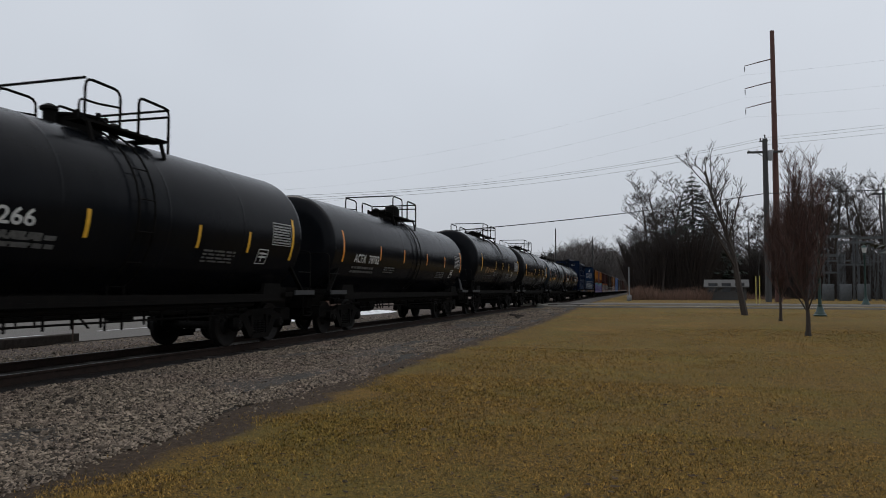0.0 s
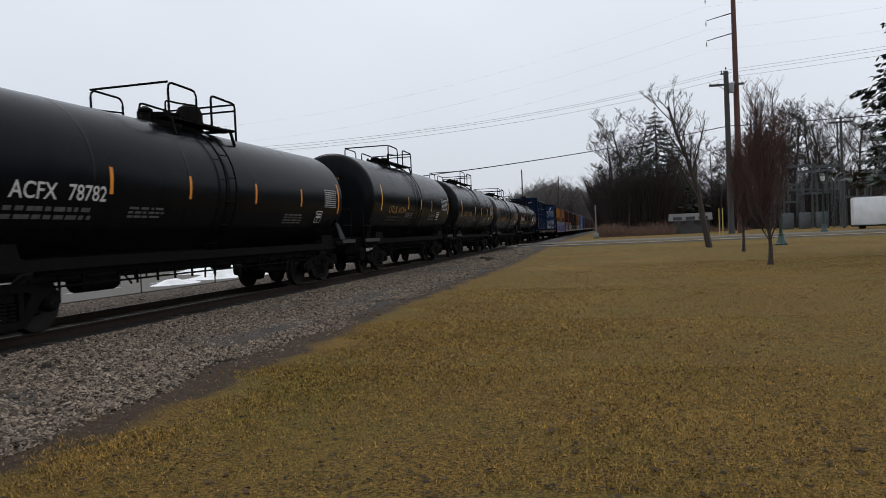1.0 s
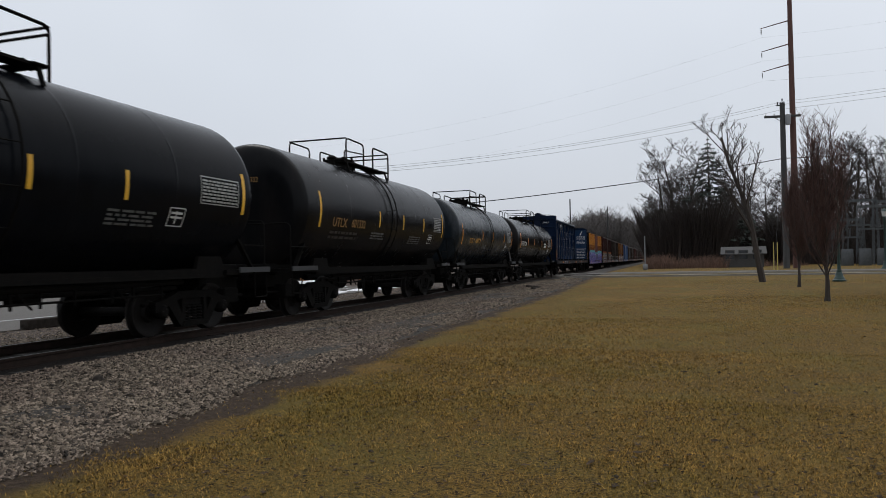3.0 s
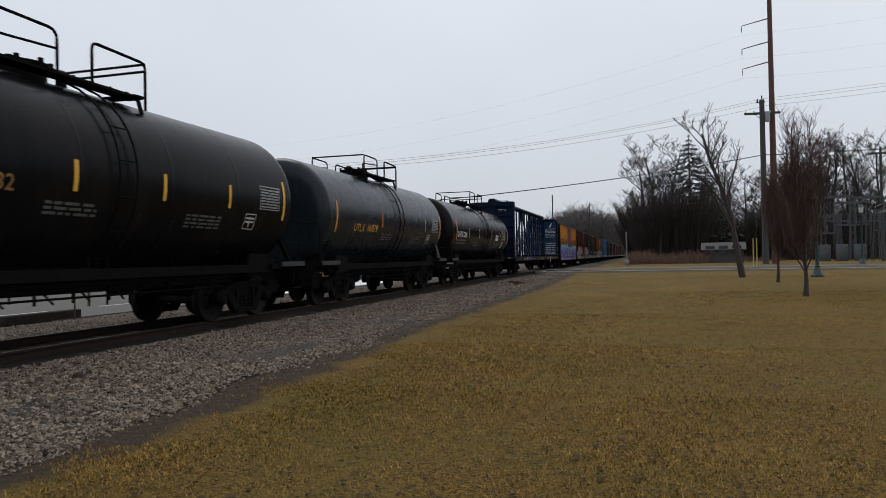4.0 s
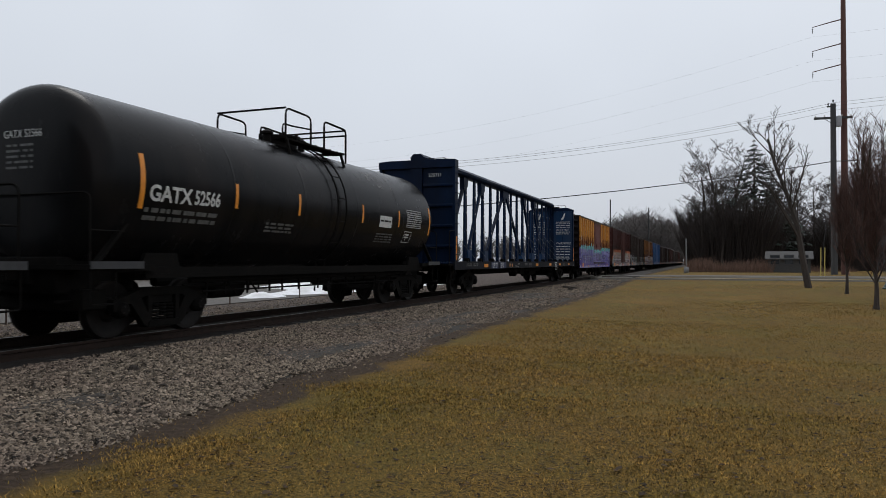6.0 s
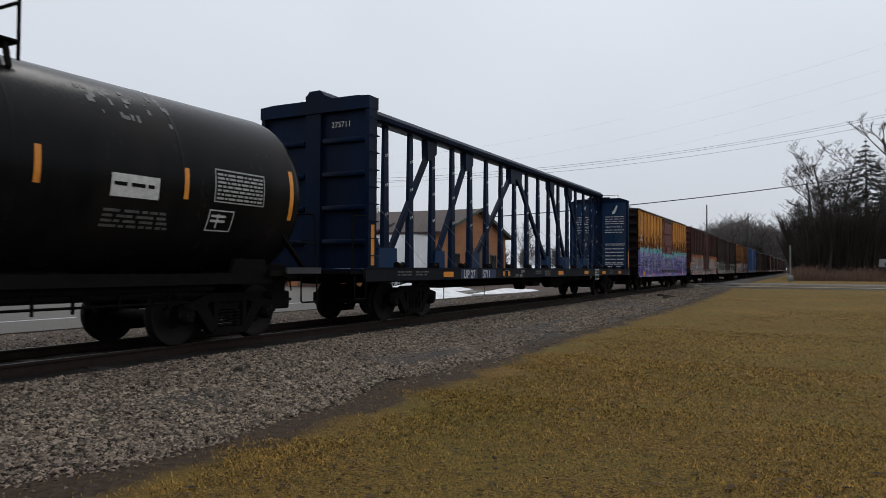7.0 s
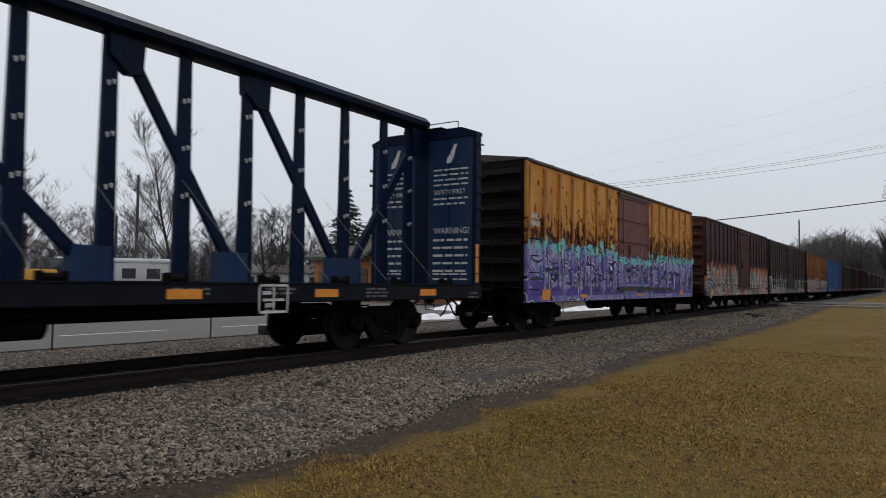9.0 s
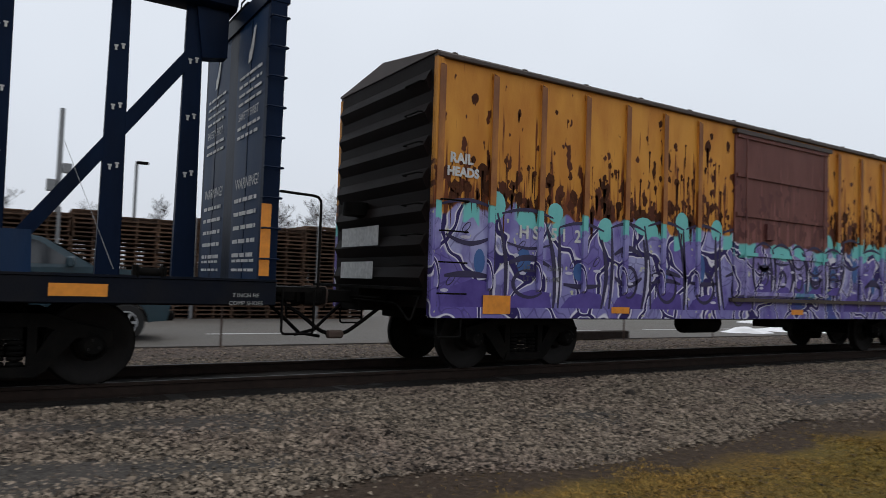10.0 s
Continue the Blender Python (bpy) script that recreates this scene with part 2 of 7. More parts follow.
M_PALLET = mat("weathered pallet boards", (0.055, 0.028, 0.016), (0.105, 0.058, 0.033), 5.0, 0.9, bump=0.4, stretch=(1, 0.3, 1), objvar=0.4)
M_EXCAV = mat("yellow machine paint", (0.6, 0.3, 0.02), (0.5, 0.24, 0.02), 3.0, 0.5)
M_STAKE = mat("rusty steel stake", (0.07, 0.045, 0.034), (0.1, 0.065, 0.05), 9.0, 0.8)
M_DEBRIS = mat("dark broken timber", (0.025, 0.021, 0.018), (0.05, 0.042, 0.036), 9.0, 0.9, spec=0.1, bump=0.5)
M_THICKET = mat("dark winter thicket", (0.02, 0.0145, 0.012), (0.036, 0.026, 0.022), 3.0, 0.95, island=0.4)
M_GRAF_DARK = mat("dark violet spray lines", (0.012, 0.008, 0.04), (0.025, 0.016, 0.07), 6.0, 0.55)
M_GRAF_VIOLET = mat("deep violet spray fill", (0.065, 0.04, 0.2), (0.11, 0.08, 0.3), 2.2, 0.55, spec=0.2)
M_GRAF_WHITE = mat("white spray highlights", (0.55, 0.53, 0.62), (0.42, 0.4, 0.52), 8.0, 0.55)
M_GRAF_TEAL = mat("teal spray bubbles", (0.12, 0.45, 0.43), (0.17, 0.52, 0.5), 4.0, 0.55)
M_GRAF_BLUE = mat("deep blue spray fill", (0.02, 0.07, 0.22), (0.04, 0.11, 0.3), 4.0, 0.55)
M_GUARD = mat("yellow guy guard plastic", (0.42, 0.34, 0.08), (0.34, 0.27, 0.06), 5.0, 0.6)
M_DARKGRIT = mat("near-black grit", (0.007, 0.0062, 0.0058), (0.022, 0.019, 0.017), 26.0, 0.9, spec=0.15, bump=1.0, bscale=30, c=(0.035, 0.028, 0.024), cscale=0.8, camount=0.5)
M_RUSTRUN = mat("dark rust scab", (0.045, 0.016, 0.008), (0.085, 0.03, 0.013), 14.0, 0.85, bump=0.3, spec=0.15, island=0.35)
M_MIDWHITE = mat("dulled white stencil paint", (0.38, 0.38, 0.37), (0.22, 0.22, 0.215), 12.0, 0.6)
M_SILL = mat("grimy blue-black sill paint", (0.0022, 0.0042, 0.0095), (0.005, 0.007, 0.013), 3.0, 0.55, spec=0.1, bump=0.15, bscale=25, c=(0.012, 0.011, 0.011), cscale=1.4, camount=0.6)


def ground_material():
    """Dormant lawn, a dirt strip along the ballast, and trodden gravel beyond the railway."""
    m = bpy.data.materials.new("lawn and dirt")
    m.use_nodes = True
    n, l = m.node_tree.nodes, m.node_tree.links
    p = n["Principled BSDF"]
    co = n.new("ShaderNodeTexCoord")
    sep = n.new("ShaderNodeSeparateXYZ")
    l.new(co.outputs["Object"], sep.inputs[0])

    def nz(scale, detail=5.0, rough=0.6):
        k = n.new("ShaderNodeTexNoise")
        k.inputs["Scale"].default_value, k.inputs["Detail"].default_value, k.inputs["Roughness"].default_value = scale, detail, rough
        l.new(co.outputs["Object"], k.inputs["Vector"])
        return k.outputs["Fac"]

    def ramp(v, lo, hi, a=0.0, b=1.0):
        k = n.new("ShaderNodeMapRange")
        k.inputs["From Min"].default_value, k.inputs["From Max"].default_value = lo, hi
        k.inputs["To Min"].default_value, k.inputs["To Max"].default_value = a, b
        l.new(v, k.inputs["Value"])
        return k.outputs[0]

    def mix(f, a, b):
        k = n.new("ShaderNodeMix")
        k.data_type = "RGBA"
        l.new(f, k.inputs[0])
        for s, v in ((6, a), (7, b)):
            if isinstance(v, tuple):
                k.inputs[s].default_value = (*v, 1)
            else:
                l.new(v, k.inputs[s])
        return k.outputs[2]

    def add(a, b):
        k = n.new("ShaderNodeMath")
        k.operation = "ADD"
        l.new(a, k.inputs[0])
        l.new(b, k.inputs[1])
        return k.outputs[0]

    lawn = mix(ramp(nz(35, 6, 0.75), 0.4, 0.6), (0.02, 0.014, 0.005), (0.215, 0.128, 0.024))
    lawn = mix(ramp(nz(0.45), 0.45, 0.65, 0, 0.6), lawn, (0.105, 0.092, 0.018))
    lawn = mix(ramp(nz(0.23, 3), 0.52, 0.7, 0, 0.55), lawn, (0.21, 0.105, 0.024))
    lawn = mix(ramp(nz(6.5, 4), 0.56, 0.68, 0, 0.8), lawn, (0.04, 0.03, 0.011))
    dirt = mix(ramp(nz(14, 6), 0.35, 0.65), (0.024, 0.016, 0.01), (0.066, 0.045, 0.03))
    grav = mix(ramp(nz(22, 6), 0.35, 0.65), (0.03, 0.023, 0.02), (0.12, 0.095, 0.08))
    edge = add(sep.outputs["X"], ramp(nz(0.8, 4), 0, 1, -0.6, 0.6))
    edge = add(edge, ramp(sep.outputs["Y"], 8, 16, 0.15, 0.55))
    col = mix(ramp(edge, -4.5, -4.2), dirt, lawn)
    col = mix(ramp(edge, -11.3, -10.9), grav, col)
    l.new(col, p.inputs["Base Color"])
    p.inputs["Roughness"].default_value = 0.95
    p.inputs["Specular IOR Level"].default_value = 0.2
    b = n.new("ShaderNodeBump")
    b.inputs["Strength"].default_value, b.inputs["Distance"].default_value = 0.9, 0.03
    l.new(nz(40, 6, 0.7), b.inputs["Height"])
    l.new(b.outputs[0], p.inputs["Normal"])
    return m


def painted_side(name, top_a, top_b, rust, level, tags, seed, rough_edge=0.35):
    """Boxcar side: old paint with rust spots and runs above, sprayed lettering-like shapes below the given height."""
    m = bpy.data.materials.new(name)
    m.use_nodes = True
    n, l = m.node_tree.nodes, m.node_tree.links
    p = n["Principled BSDF"]
    co = n.new("ShaderNodeTexCoord")
    sep = n.new("ShaderNodeSeparateXYZ")
    l.new(co.outputs["Object"], sep.inputs[0])

    def mapped(scale, off=(0, 0, 0)):
        k = n.new("ShaderNodeMapping")
        k.inputs["Scale"].default_value, k.inputs["Location"].default_value = scale, (off[0] + seed, off[1] + seed * 2, off[2])
        l.new(co.outputs["Object"], k.inputs["Vector"])
        return k.outputs[0]

    def nz(vec, scale, detail=4.0, dist=0.0):
        k = n.new("ShaderNodeTexNoise")
        k.inputs["Scale"].default_value, k.inputs["Detail"].default_value, k.inputs["Distortion"].default_value = scale, detail, dist
        l.new(vec, k.inputs["Vector"])
        return k

    def ramp(v, lo, hi, a=0.0, b=1.0):
        k = n.new("ShaderNodeMapRange")
        k.inputs["From Min"].default_value, k.inputs["From Max"].default_value = lo, hi
        k.inputs["To Min"].default_value, k.inputs["To Max"].default_value = a, b
        l.new(v, k.inputs["Value"])
        return k.outputs[0]

    def mix(f, a, b):
        k = n.new("ShaderNodeMix")
        k.data_type = "RGBA"
        l.new(f, k.inputs[0])
        for s, v in ((6, a), (7, b)):
            if isinstance(v, tuple):
                k.inputs[s].default_value = (*v, 1)
            else:
                l.new(v, k.inputs[s])
        return k.outputs[2]

    def mth(op, a, b):
        k = n.new("ShaderNodeMath")
        k.operation = op
        for s, v in ((0, a), (1, b)):
            if isinstance(v, (int, float)):
                k.inputs[s].default_value = v
            else:
                l.new(v, k.inputs[s])
        return k.outputs[0]

    paint = mix(ramp(nz(mapped((1, 1, 0.4)), 2.5).outputs["Fac"], 0.35, 0.65), top_a, top_b)
    spots = nz(mapped((1, 3.2, 2.0)), 1.8, 2.0).outputs["Fac"]
    runs = nz(mapped((1, 9.0, 0.6)), 1.3, 3.0).outputs["Fac"]
    low = ramp(sep.outputs["Z"], level + 1.7, level + 0.0, -0.05, 0.17)
    f1 = ramp(mth("ADD", spots, low), 0.66, 0.69)
    f2 = ramp(mth("ADD", runs, low), 0.63, 0.7)
    col = mix(f2, paint, rust)
    col = mix(f1, col, (rust[0] * 0.5, rust[1] * 0.45, rust[2] * 0.5))
    if tags:
        # distorted cells make the letter bodies, their borders the outlines
        warp = nz(mapped((1, 0.9, 0.9)), 1.1, 2.0)
        vadd = n.new("ShaderNodeVectorMath")
        vadd.operation = "MULTIPLY_ADD"
        l.new(warp.outputs["Color"], vadd.inputs[0])
        vadd.inputs[1].default_value = (0.0, 1.3, 1.3)
        l.new(mapped((0.0, 1.0, 0.75)), vadd.inputs[2])
        cell = n.new("ShaderNodeTexVoronoi")
        cell.inputs["Scale"].default_value = 1.5
        l.new(vadd.outputs[0], cell.inputs["Vector"])
        bord = n.new("ShaderNodeTexVoronoi")
        bord.feature = "DISTANCE_TO_EDGE"
        bord.inputs["Scale"].default_value = 1.5
        l.new(vadd.outputs[0], bord.inputs["Vector"])
        hue = n.new("ShaderNodeSeparateColor")
        l.new(cell.outputs["Color"], hue.inputs[0])
        body = n.new("ShaderNodeValToRGB")
        body.color_ramp.interpolation = "CONSTANT"
        el = body.color_ramp.elements
        el[0].position, el[0].color = 0.0, (*tags[0], 1)
        el[1].position, el[1].color = 0.3, (*tags[1], 1)
        for pos, cc in ((0.55, tags[2]), (0.72, tags[3]), (0.88, tags[4])):
            e = el.new(pos)
            e.color = (*cc, 1)
        l.new(hue.outputs[0], body.inputs[0])
        shade = nz(mapped((1, 2.0, 1.2)), 2.0, 3.0).outputs["Fac"]
        tag = mix(ramp(shade, 0.45, 0.7, 0, 0.75), body.outputs[0], tags[5])
        fine = n.new("ShaderNodeTexVoronoi")
        fine.feature = "DISTANCE_TO_EDGE"
        fine.inputs["Scale"].default_value = 3.4
        l.new(vadd.outputs[0], fine.inputs["Vector"])
        tag = mix(ramp(sep.outputs["Z"], 1.7, 0.75, 0, 0.4), tag, (tags[5][0] * 0.6, tags[5][1] * 0.5, tags[5][2] * 0.85))
        tag = mix(ramp(fine.outputs["Distance"], 0.035, 0.02, 0, 0.45), tag, (tags[5][0] * 0.35, tags[5][1] * 0.35, tags[5][2] * 0.4))
        tag = mix(ramp(bord.outputs["Distance"], 0.075, 0.06), tag, (0.62, 0.6, 0.66))
        tag = mix(ramp(bord.outputs["Distance"], 0.045, 0.035), tag, (tags[5][0] * 0.25, tags[5][1] * 0.25, tags[5][2] * 0.35))
        spat = nz(mapped((1, 5, 5)), 1.6, 2.0).outputs["Fac"]
        tag = mix(ramp(spat, 0.69, 0.71, 0, 0.85), tag, (0.5, 0.5, 0.3))
        wavy = nz(mapped((0.0, 1.0, 0.0)), 1.7, 2.0).outputs["Fac"]
        lvl = mth("ADD", sep.outputs["Z"], ramp(wavy, 0.3, 0.7, -rough_edge, rough_edge))
        crown = ramp(lvl, level - 0.02, level + 0.02, 1, 0)
        teal = ramp(lvl, level - 0.26, level - 0.24, 0, 1)
        holes = ramp(nz(mapped((1, 1.3, 0.1)), 1.6, 2.0).outputs["Fac"], 0.46, 0.5)
        tag = mix(mth("MULTIPLY", teal, holes), tag, tags[6])
        gaps = ramp(nz(mapped((1, 0.55, 0.2), (3, 1, 0)), 1.2, 3.0).outputs["Fac"], 0.3, 0.34) if rough_edge > 0.4 else None
        f = mth("MULTIPLY", crown, gaps) if gaps else crown
        col = mix(f, col, tag)
    l.new(col, p.inputs["Base Color"])
    p.inputs["Roughness"].default_value = 0.55
    p.inputs["Specular IOR Level"].default_value = 0.2
    b = n.new("ShaderNodeBump")
    b.inputs["Strength"].default_value, b.inputs["Distance"].default_value = 0.25, 0.01
    l.new(nz(mapped((1, 1, 1)), 30.0).outputs["Fac"], b.inputs["Height"])
    l.new(b.outputs[0], p.inputs["Normal"])
    return m


M_GROUND = ground_material()
M_SIDE_OCHRE = painted_side("ochre boxcar side, rusted and sprayed", (0.6, 0.275, 0.045), (0.46, 0.18, 0.027), (0.15, 0.04, 0.011), 2.15,
                            [(0.29, 0.28, 0.53), (0.24, 0.225, 0.47), (0.34, 0.34, 0.56), (0.17, 0.14, 0.39), (0.05, 0.12, 0.28), (0.1, 0.065, 0.28), (0.16, 0.5, 0.48)], 3.0, 0.2)
M_SIDE_MAROON = painted_side("maroon boxcar side, sprayed", (0.034, 0.009, 0.008), (0.048, 0.014, 0.012), (0.024, 0.009, 0.007), 1.95,
                             [(0.42, 0.36, 0.3), (0.45, 0.12, 0.05), (0.5, 0.46, 0.42), (0.06, 0.12, 0.1), (0.3, 0.32, 0.26), (0.05, 0.05, 0.05), (0.5, 0.16, 0.07)], 7.0, 0.45)
M_SIDE_BROWN = painted_side("dark brown boxcar side, sprayed", (0.026, 0.018, 0.015), (0.038, 0.027, 0.022), (0.024, 0.014, 0.01), 1.7,
                            [(0.06, 0.05, 0.045), (0.3, 0.32, 0.3), (0.1, 0.2, 0.16), (0.06, 0.05, 0.045), (0.34, 0.33, 0.3), (0.04, 0.04, 0.04), (0.06, 0.05, 0.045)], 11.0, 0.5)
M_SIDE_AMBER = painted_side("amber boxcar side, rusted and sprayed", (0.22, 0.095, 0.026), (0.17, 0.07, 0.02), (0.13, 0.045, 0.02), 1.8,
                            [(0.4, 0.36, 0.36), (0.3, 0.2, 0.2), (0.45, 0.42, 0.4), (0.2, 0.1, 0.06), (0.4, 0.38, 0.36), (0.08, 0.06, 0.06), (0.3, 0.14, 0.04)], 15.0, 0.45)
M_SIDE_DOOR = painted_side("faded red-brown door, sprayed below", (0.12, 0.045, 0.038), (0.15, 0.06, 0.05), (0.2, 0.08, 0.068), 2.0,
                           [(0.3, 0.27, 0.5), (0.34, 0.32, 0.54), (0.24, 0.2, 0.42), (0.42, 0.4, 0.6), (0.1, 0.3, 0.36), (0.12, 0.08, 0.3), (0.16, 0.5, 0.48)], 3.0, 0.08)
M_RIB_RUST = mat("rust-streaked ochre posts", (0.46, 0.18, 0.03), (0.2, 0.065, 0.015), 3.0, 0.65, bump=0.2, c=(0.12, 0.04, 0.015), cscale=1.4, camount=0.8, stretch=(1, 1, 0.5))


# ---------------------------------------------------------------- mesh helpers
class G:
    """Collects vertices and faces of one mesh."""

    def __init__(self):
        self.v, self.f = [], []

    def add(self, vs, fs):
        k = len(self.v)
        self.v += [tuple(p) for p in vs]
        self.f += [tuple(i + k for i in q) for q in fs]
        return self

    def box(self, x0, x1, y0, y1, z0, z1, m=None, bev=0.0):
        if bev > 0:
            b = bev
            prof = [(x0 + b, z0), (x1 - b, z0), (x1, z0 + b), (x1, z1 - b), (x1 - b, z1), (x0 + b, z1), (x0, z1 - b), (x0, z0 + b)]
            ins = [(x0 + 2 * b, z0 + b), (x1 - 2 * b, z0 + b), (x1 - b, z0 + 2 * b), (x1 - b, z1 - 2 * b), (x1 - 2 * b, z1 - b), (x0 + 2 * b, z1 - b), (x0 + b, z1 - 2 * b), (x0 + b, z0 + 2 * b)]
            vs = [(x, y, z) for y, pr in ((y0, ins), (y0 + b, prof), (y1 - b, prof), (y1, ins)) for x, z in pr]
            fs = [tuple(range(8)), tuple(range(31, 23, -1))]
            fs += [(8 * r + i, 8 * r + 8 + i, 8 * r + 8 + (i + 1) % 8, 8 * r + (i + 1) % 8) for r in range(3) for i in range(8)]
        else:
            vs = [(x, y, z) for x in (x0, x1) for y in (y0, y1) for z in (z0, z1)]
            fs = [(0, 1, 3, 2), (4, 6, 7, 5), (0, 4, 5, 1), (2, 3, 7, 6), (0, 2, 6, 4), (1, 5, 7, 3)]
        if m is not None:
            vs = [m @ Vector(p) for p in vs]
        return self.add(vs, fs)

    def beam(self, a, b, w, h):
        """A bar of section w by h from a to b."""
        a, b = Vector(a), Vector(b)
        d = (b - a).normalized()
        s = d.cross(Vector((0, 0, 1)))
        s = Vector((1, 0, 0)) if s.length < 1e-3 else s.normalized()
        u = s.cross(d)
        vs = [p + s * i * w / 2 + u * j * h / 2 for p in (a, b) for i, j in ((-1, -1), (1, -1), (1, 1), (-1, 1))]
        return self.add(vs, [(0, 1, 2, 3), (7, 6, 5, 4)] + [(i, i + 4, (i + 1) % 4 + 4, (i + 1) % 4) for i in range(4)])

    def tube(self, pts, r, n=6, r1=None):
        """A round bar along points; r1: radius at its end."""
        pts = [Vector(p) for p in pts]
        k = len(pts)
        vs = []
        for i, p in enumerate(pts):
            d = (pts[min(i + 1, k - 1)] - pts[max(i - 1, 0)]).normalized()
            s = d.cross(Vector((0, 0, 1)) if abs(d.z) < 0.95 else Vector((1, 0, 0))).normalized()
            u = s.cross(d)
            rr = r if r1 is None else r + (r1 - r) * i / (k - 1)
            vs += [p + (s * math.cos(2 * math.pi * j / n) + u * math.sin(2 * math.pi * j / n)) * rr for j in range(n)]
        fs = [(n * i + j, n * i + (j + 1) % n, n * i + n + (j + 1) % n, n * i + n + j) for i in range(k - 1) for j in range(n)]
        fs += [tuple(range(n - 1, -1, -1)), tuple(range(n * k - n, n * k))]
        return self.add(vs, fs)

    def lathe(self, prof, c, axis, n=32):
        """A solid of revolution: prof holds (along, radius), about an axis 'x', 'y' or 'z' through c."""
        ix = "xyz".index(axis)
        vs = []
        for a, r in prof:
            for j in range(n):
                t = 2 * math.pi * j / n
                q = [math.cos(t) * r, math.sin(t) * r]
                q.insert(ix, a)
                vs.append((q[0] + c[0], q[1] + c[1], q[2] + c[2]))
        k = len(prof)
        fs = [(n * i + j, n * i + (j + 1) % n, n * i + n + (j + 1) % n, n * i + n + j) for i in range(k - 1) for j in range(n)]
        fs += [tuple(range(n - 1, -1, -1)), tuple(range(n * k - n, n * k))]
        return self.add(vs, fs)

    def prism(self, poly, x0, x1):
        """A polygon of (y, z) drawn out along x."""
        k = len(poly)
        vs = [(x, y, z) for x in (x0, x1) for y, z in poly]
        return self.add(vs, [tuple(range(k)), tuple(range(2 * k - 1, k - 1, -1))] + [(i, i + k, (i + 1) % k + k, (i + 1) % k) for i in range(k)])

    def prism_y(self, poly, y0, y1):
        """A polygon of (x, z) drawn out along y."""
        k = len(poly)
        vs = [(x, y, z) for y in (y0, y1) for x, z in poly]
        return self.add(vs, [tuple(range(k)), tuple(range(2 * k - 1, k - 1, -1))] + [(i, i + k, (i + 1) % k + k, (i + 1) % k) for i in range(k)])

    def mesh(self, name, m, smooth=True):
        me = bpy.data.meshes.new(name)
        me.from_pydata(self.v, [], self.f)
        me.materials.append(m)
        if smooth:
            me.polygons.foreach_set("use_smooth", [True] * len(me.polygons))
        bm = bmesh.new()
        bm.from_mesh(me)
        if len(bm.faces) < 60000:
            bmesh.ops.recalc_face_normals(bm, faces=bm.faces)
        bm.to_mesh(me)
        bm.free()
        if smooth:
            me.set_sharp_from_angle(angle=radians(38))
        return me


def part(name, g, m, parent, label="", at=None, smooth=True):
    """One mesh object under a thing or a part. g: a G, or a mesh to be shared."""
    me = g.mesh(name, m, smooth) if isinstance(g, G) else g
    ob = new(name, me)
    ob.parent = parent
    if at is not None:
        ob.matrix_basis = at if isinstance(at, Matrix) else Matrix.Translation(at)
    if label:
        ob["label"] = label
    return ob


def thing(name, at, label, category, group="", kind=""):
    e = new(name)
    e.empty_display_size = 0.3
    e.matrix_basis = at if isinstance(at, Matrix) else Matrix.Translation(at)
    return tagged(e, label, category, group, kind)


def solid(name, g, m, at, label, category="", group="", kind="", smooth=True):
    ob = new(name, g.mesh(name, m, smooth) if isinstance(g, G) else g)
    ob.matrix_basis = at if isinstance(at, Matrix) else Matrix.Translation(at)
    return tagged(ob, label, category, group, kind)


def text_mesh(words, size, bold=0.0):
    """Flat letters of the built-in font, as vertices (u right, v up) and faces."""
    cu = bpy.data.curves.new("letters", "FONT")
    cu.body, cu.size, cu.resolution_u, cu.offset = words, size, 3, bold
    ob = new("letters", cu)
    bpy.context.view_layer.update()
    me = bpy.data.meshes.new_from_object(ob.evaluated_get(bpy.context.evaluated_depsgraph_get()))
    bm = bmesh.new()
    bm.from_mesh(me)
    lo = min(v.co.y for v in bm.verts)
    for k in range(1, 9):
        geom = bm.verts[:] + bm.edges[:] + bm.faces[:]
        bmesh.ops.bisect_plane(bm, geom=geom, plane_co=(0, lo + k * size * 0.1, 0), plane_no=(0, 1, 0))
    bm.verts.index_update()
    vs = [tuple(v.co) for v in bm.verts]
    fs = [tuple(v.index for v in f.verts) for f in bm.faces]
    bm.free()
    bpy.data.objects.remove(ob)
    bpy.data.curves.remove(cu)
    bpy.data.meshes.remove(me)
    return vs, fs


def wrap(uv, r, zc, lift=0.004):
    """Lay points (u along the car, v arc height over the centre line) on the near side of a tank."""
    return [((r + lift) * math.cos(v / r), u, zc + (r + lift) * math.sin(v / r)) for u, v in uv]


def on_tank(words, size, u0, v0, r, zc, stretch=1.0, bold=0.0):
    vs, fs = text_mesh(words, size, bold)
    return G().add(wrap([(u0 + x * stretch, v0 + y) for x, y, _ in vs], r, zc), fs)


def bars_on_tank(g, rects, r, zc, lift=0.004):
    for u0, u1, v0, v1 in rects:
        k = max(1, round((v1 - v0) / 0.12))
        vs = []
        for i in range(k + 1):
            v = v0 + (v1 - v0) * i / k
            vs += wrap([(u0, v), (u1, v)], r, zc, lift)
        g.add(vs, [(2 * i, 2 * i + 1, 2 * i + 3, 2 * i + 2) for i in range(k)])
    return g


def text_rows(rng, u0, u1, v1, rows, height, gap):
    """Unreadable lines of small writing as broken bars."""
    out = []
    for i in range(rows):
        v = v1 - i * (height + gap)
        u = u0
        while u < u1 - 0.05:
            w = min(rng.uniform(0.08, 0.3), u1 - u)
            out.append((u, u + w, v - height, v))
            u += w + rng.uniform(0.03, 0.07)
    return out


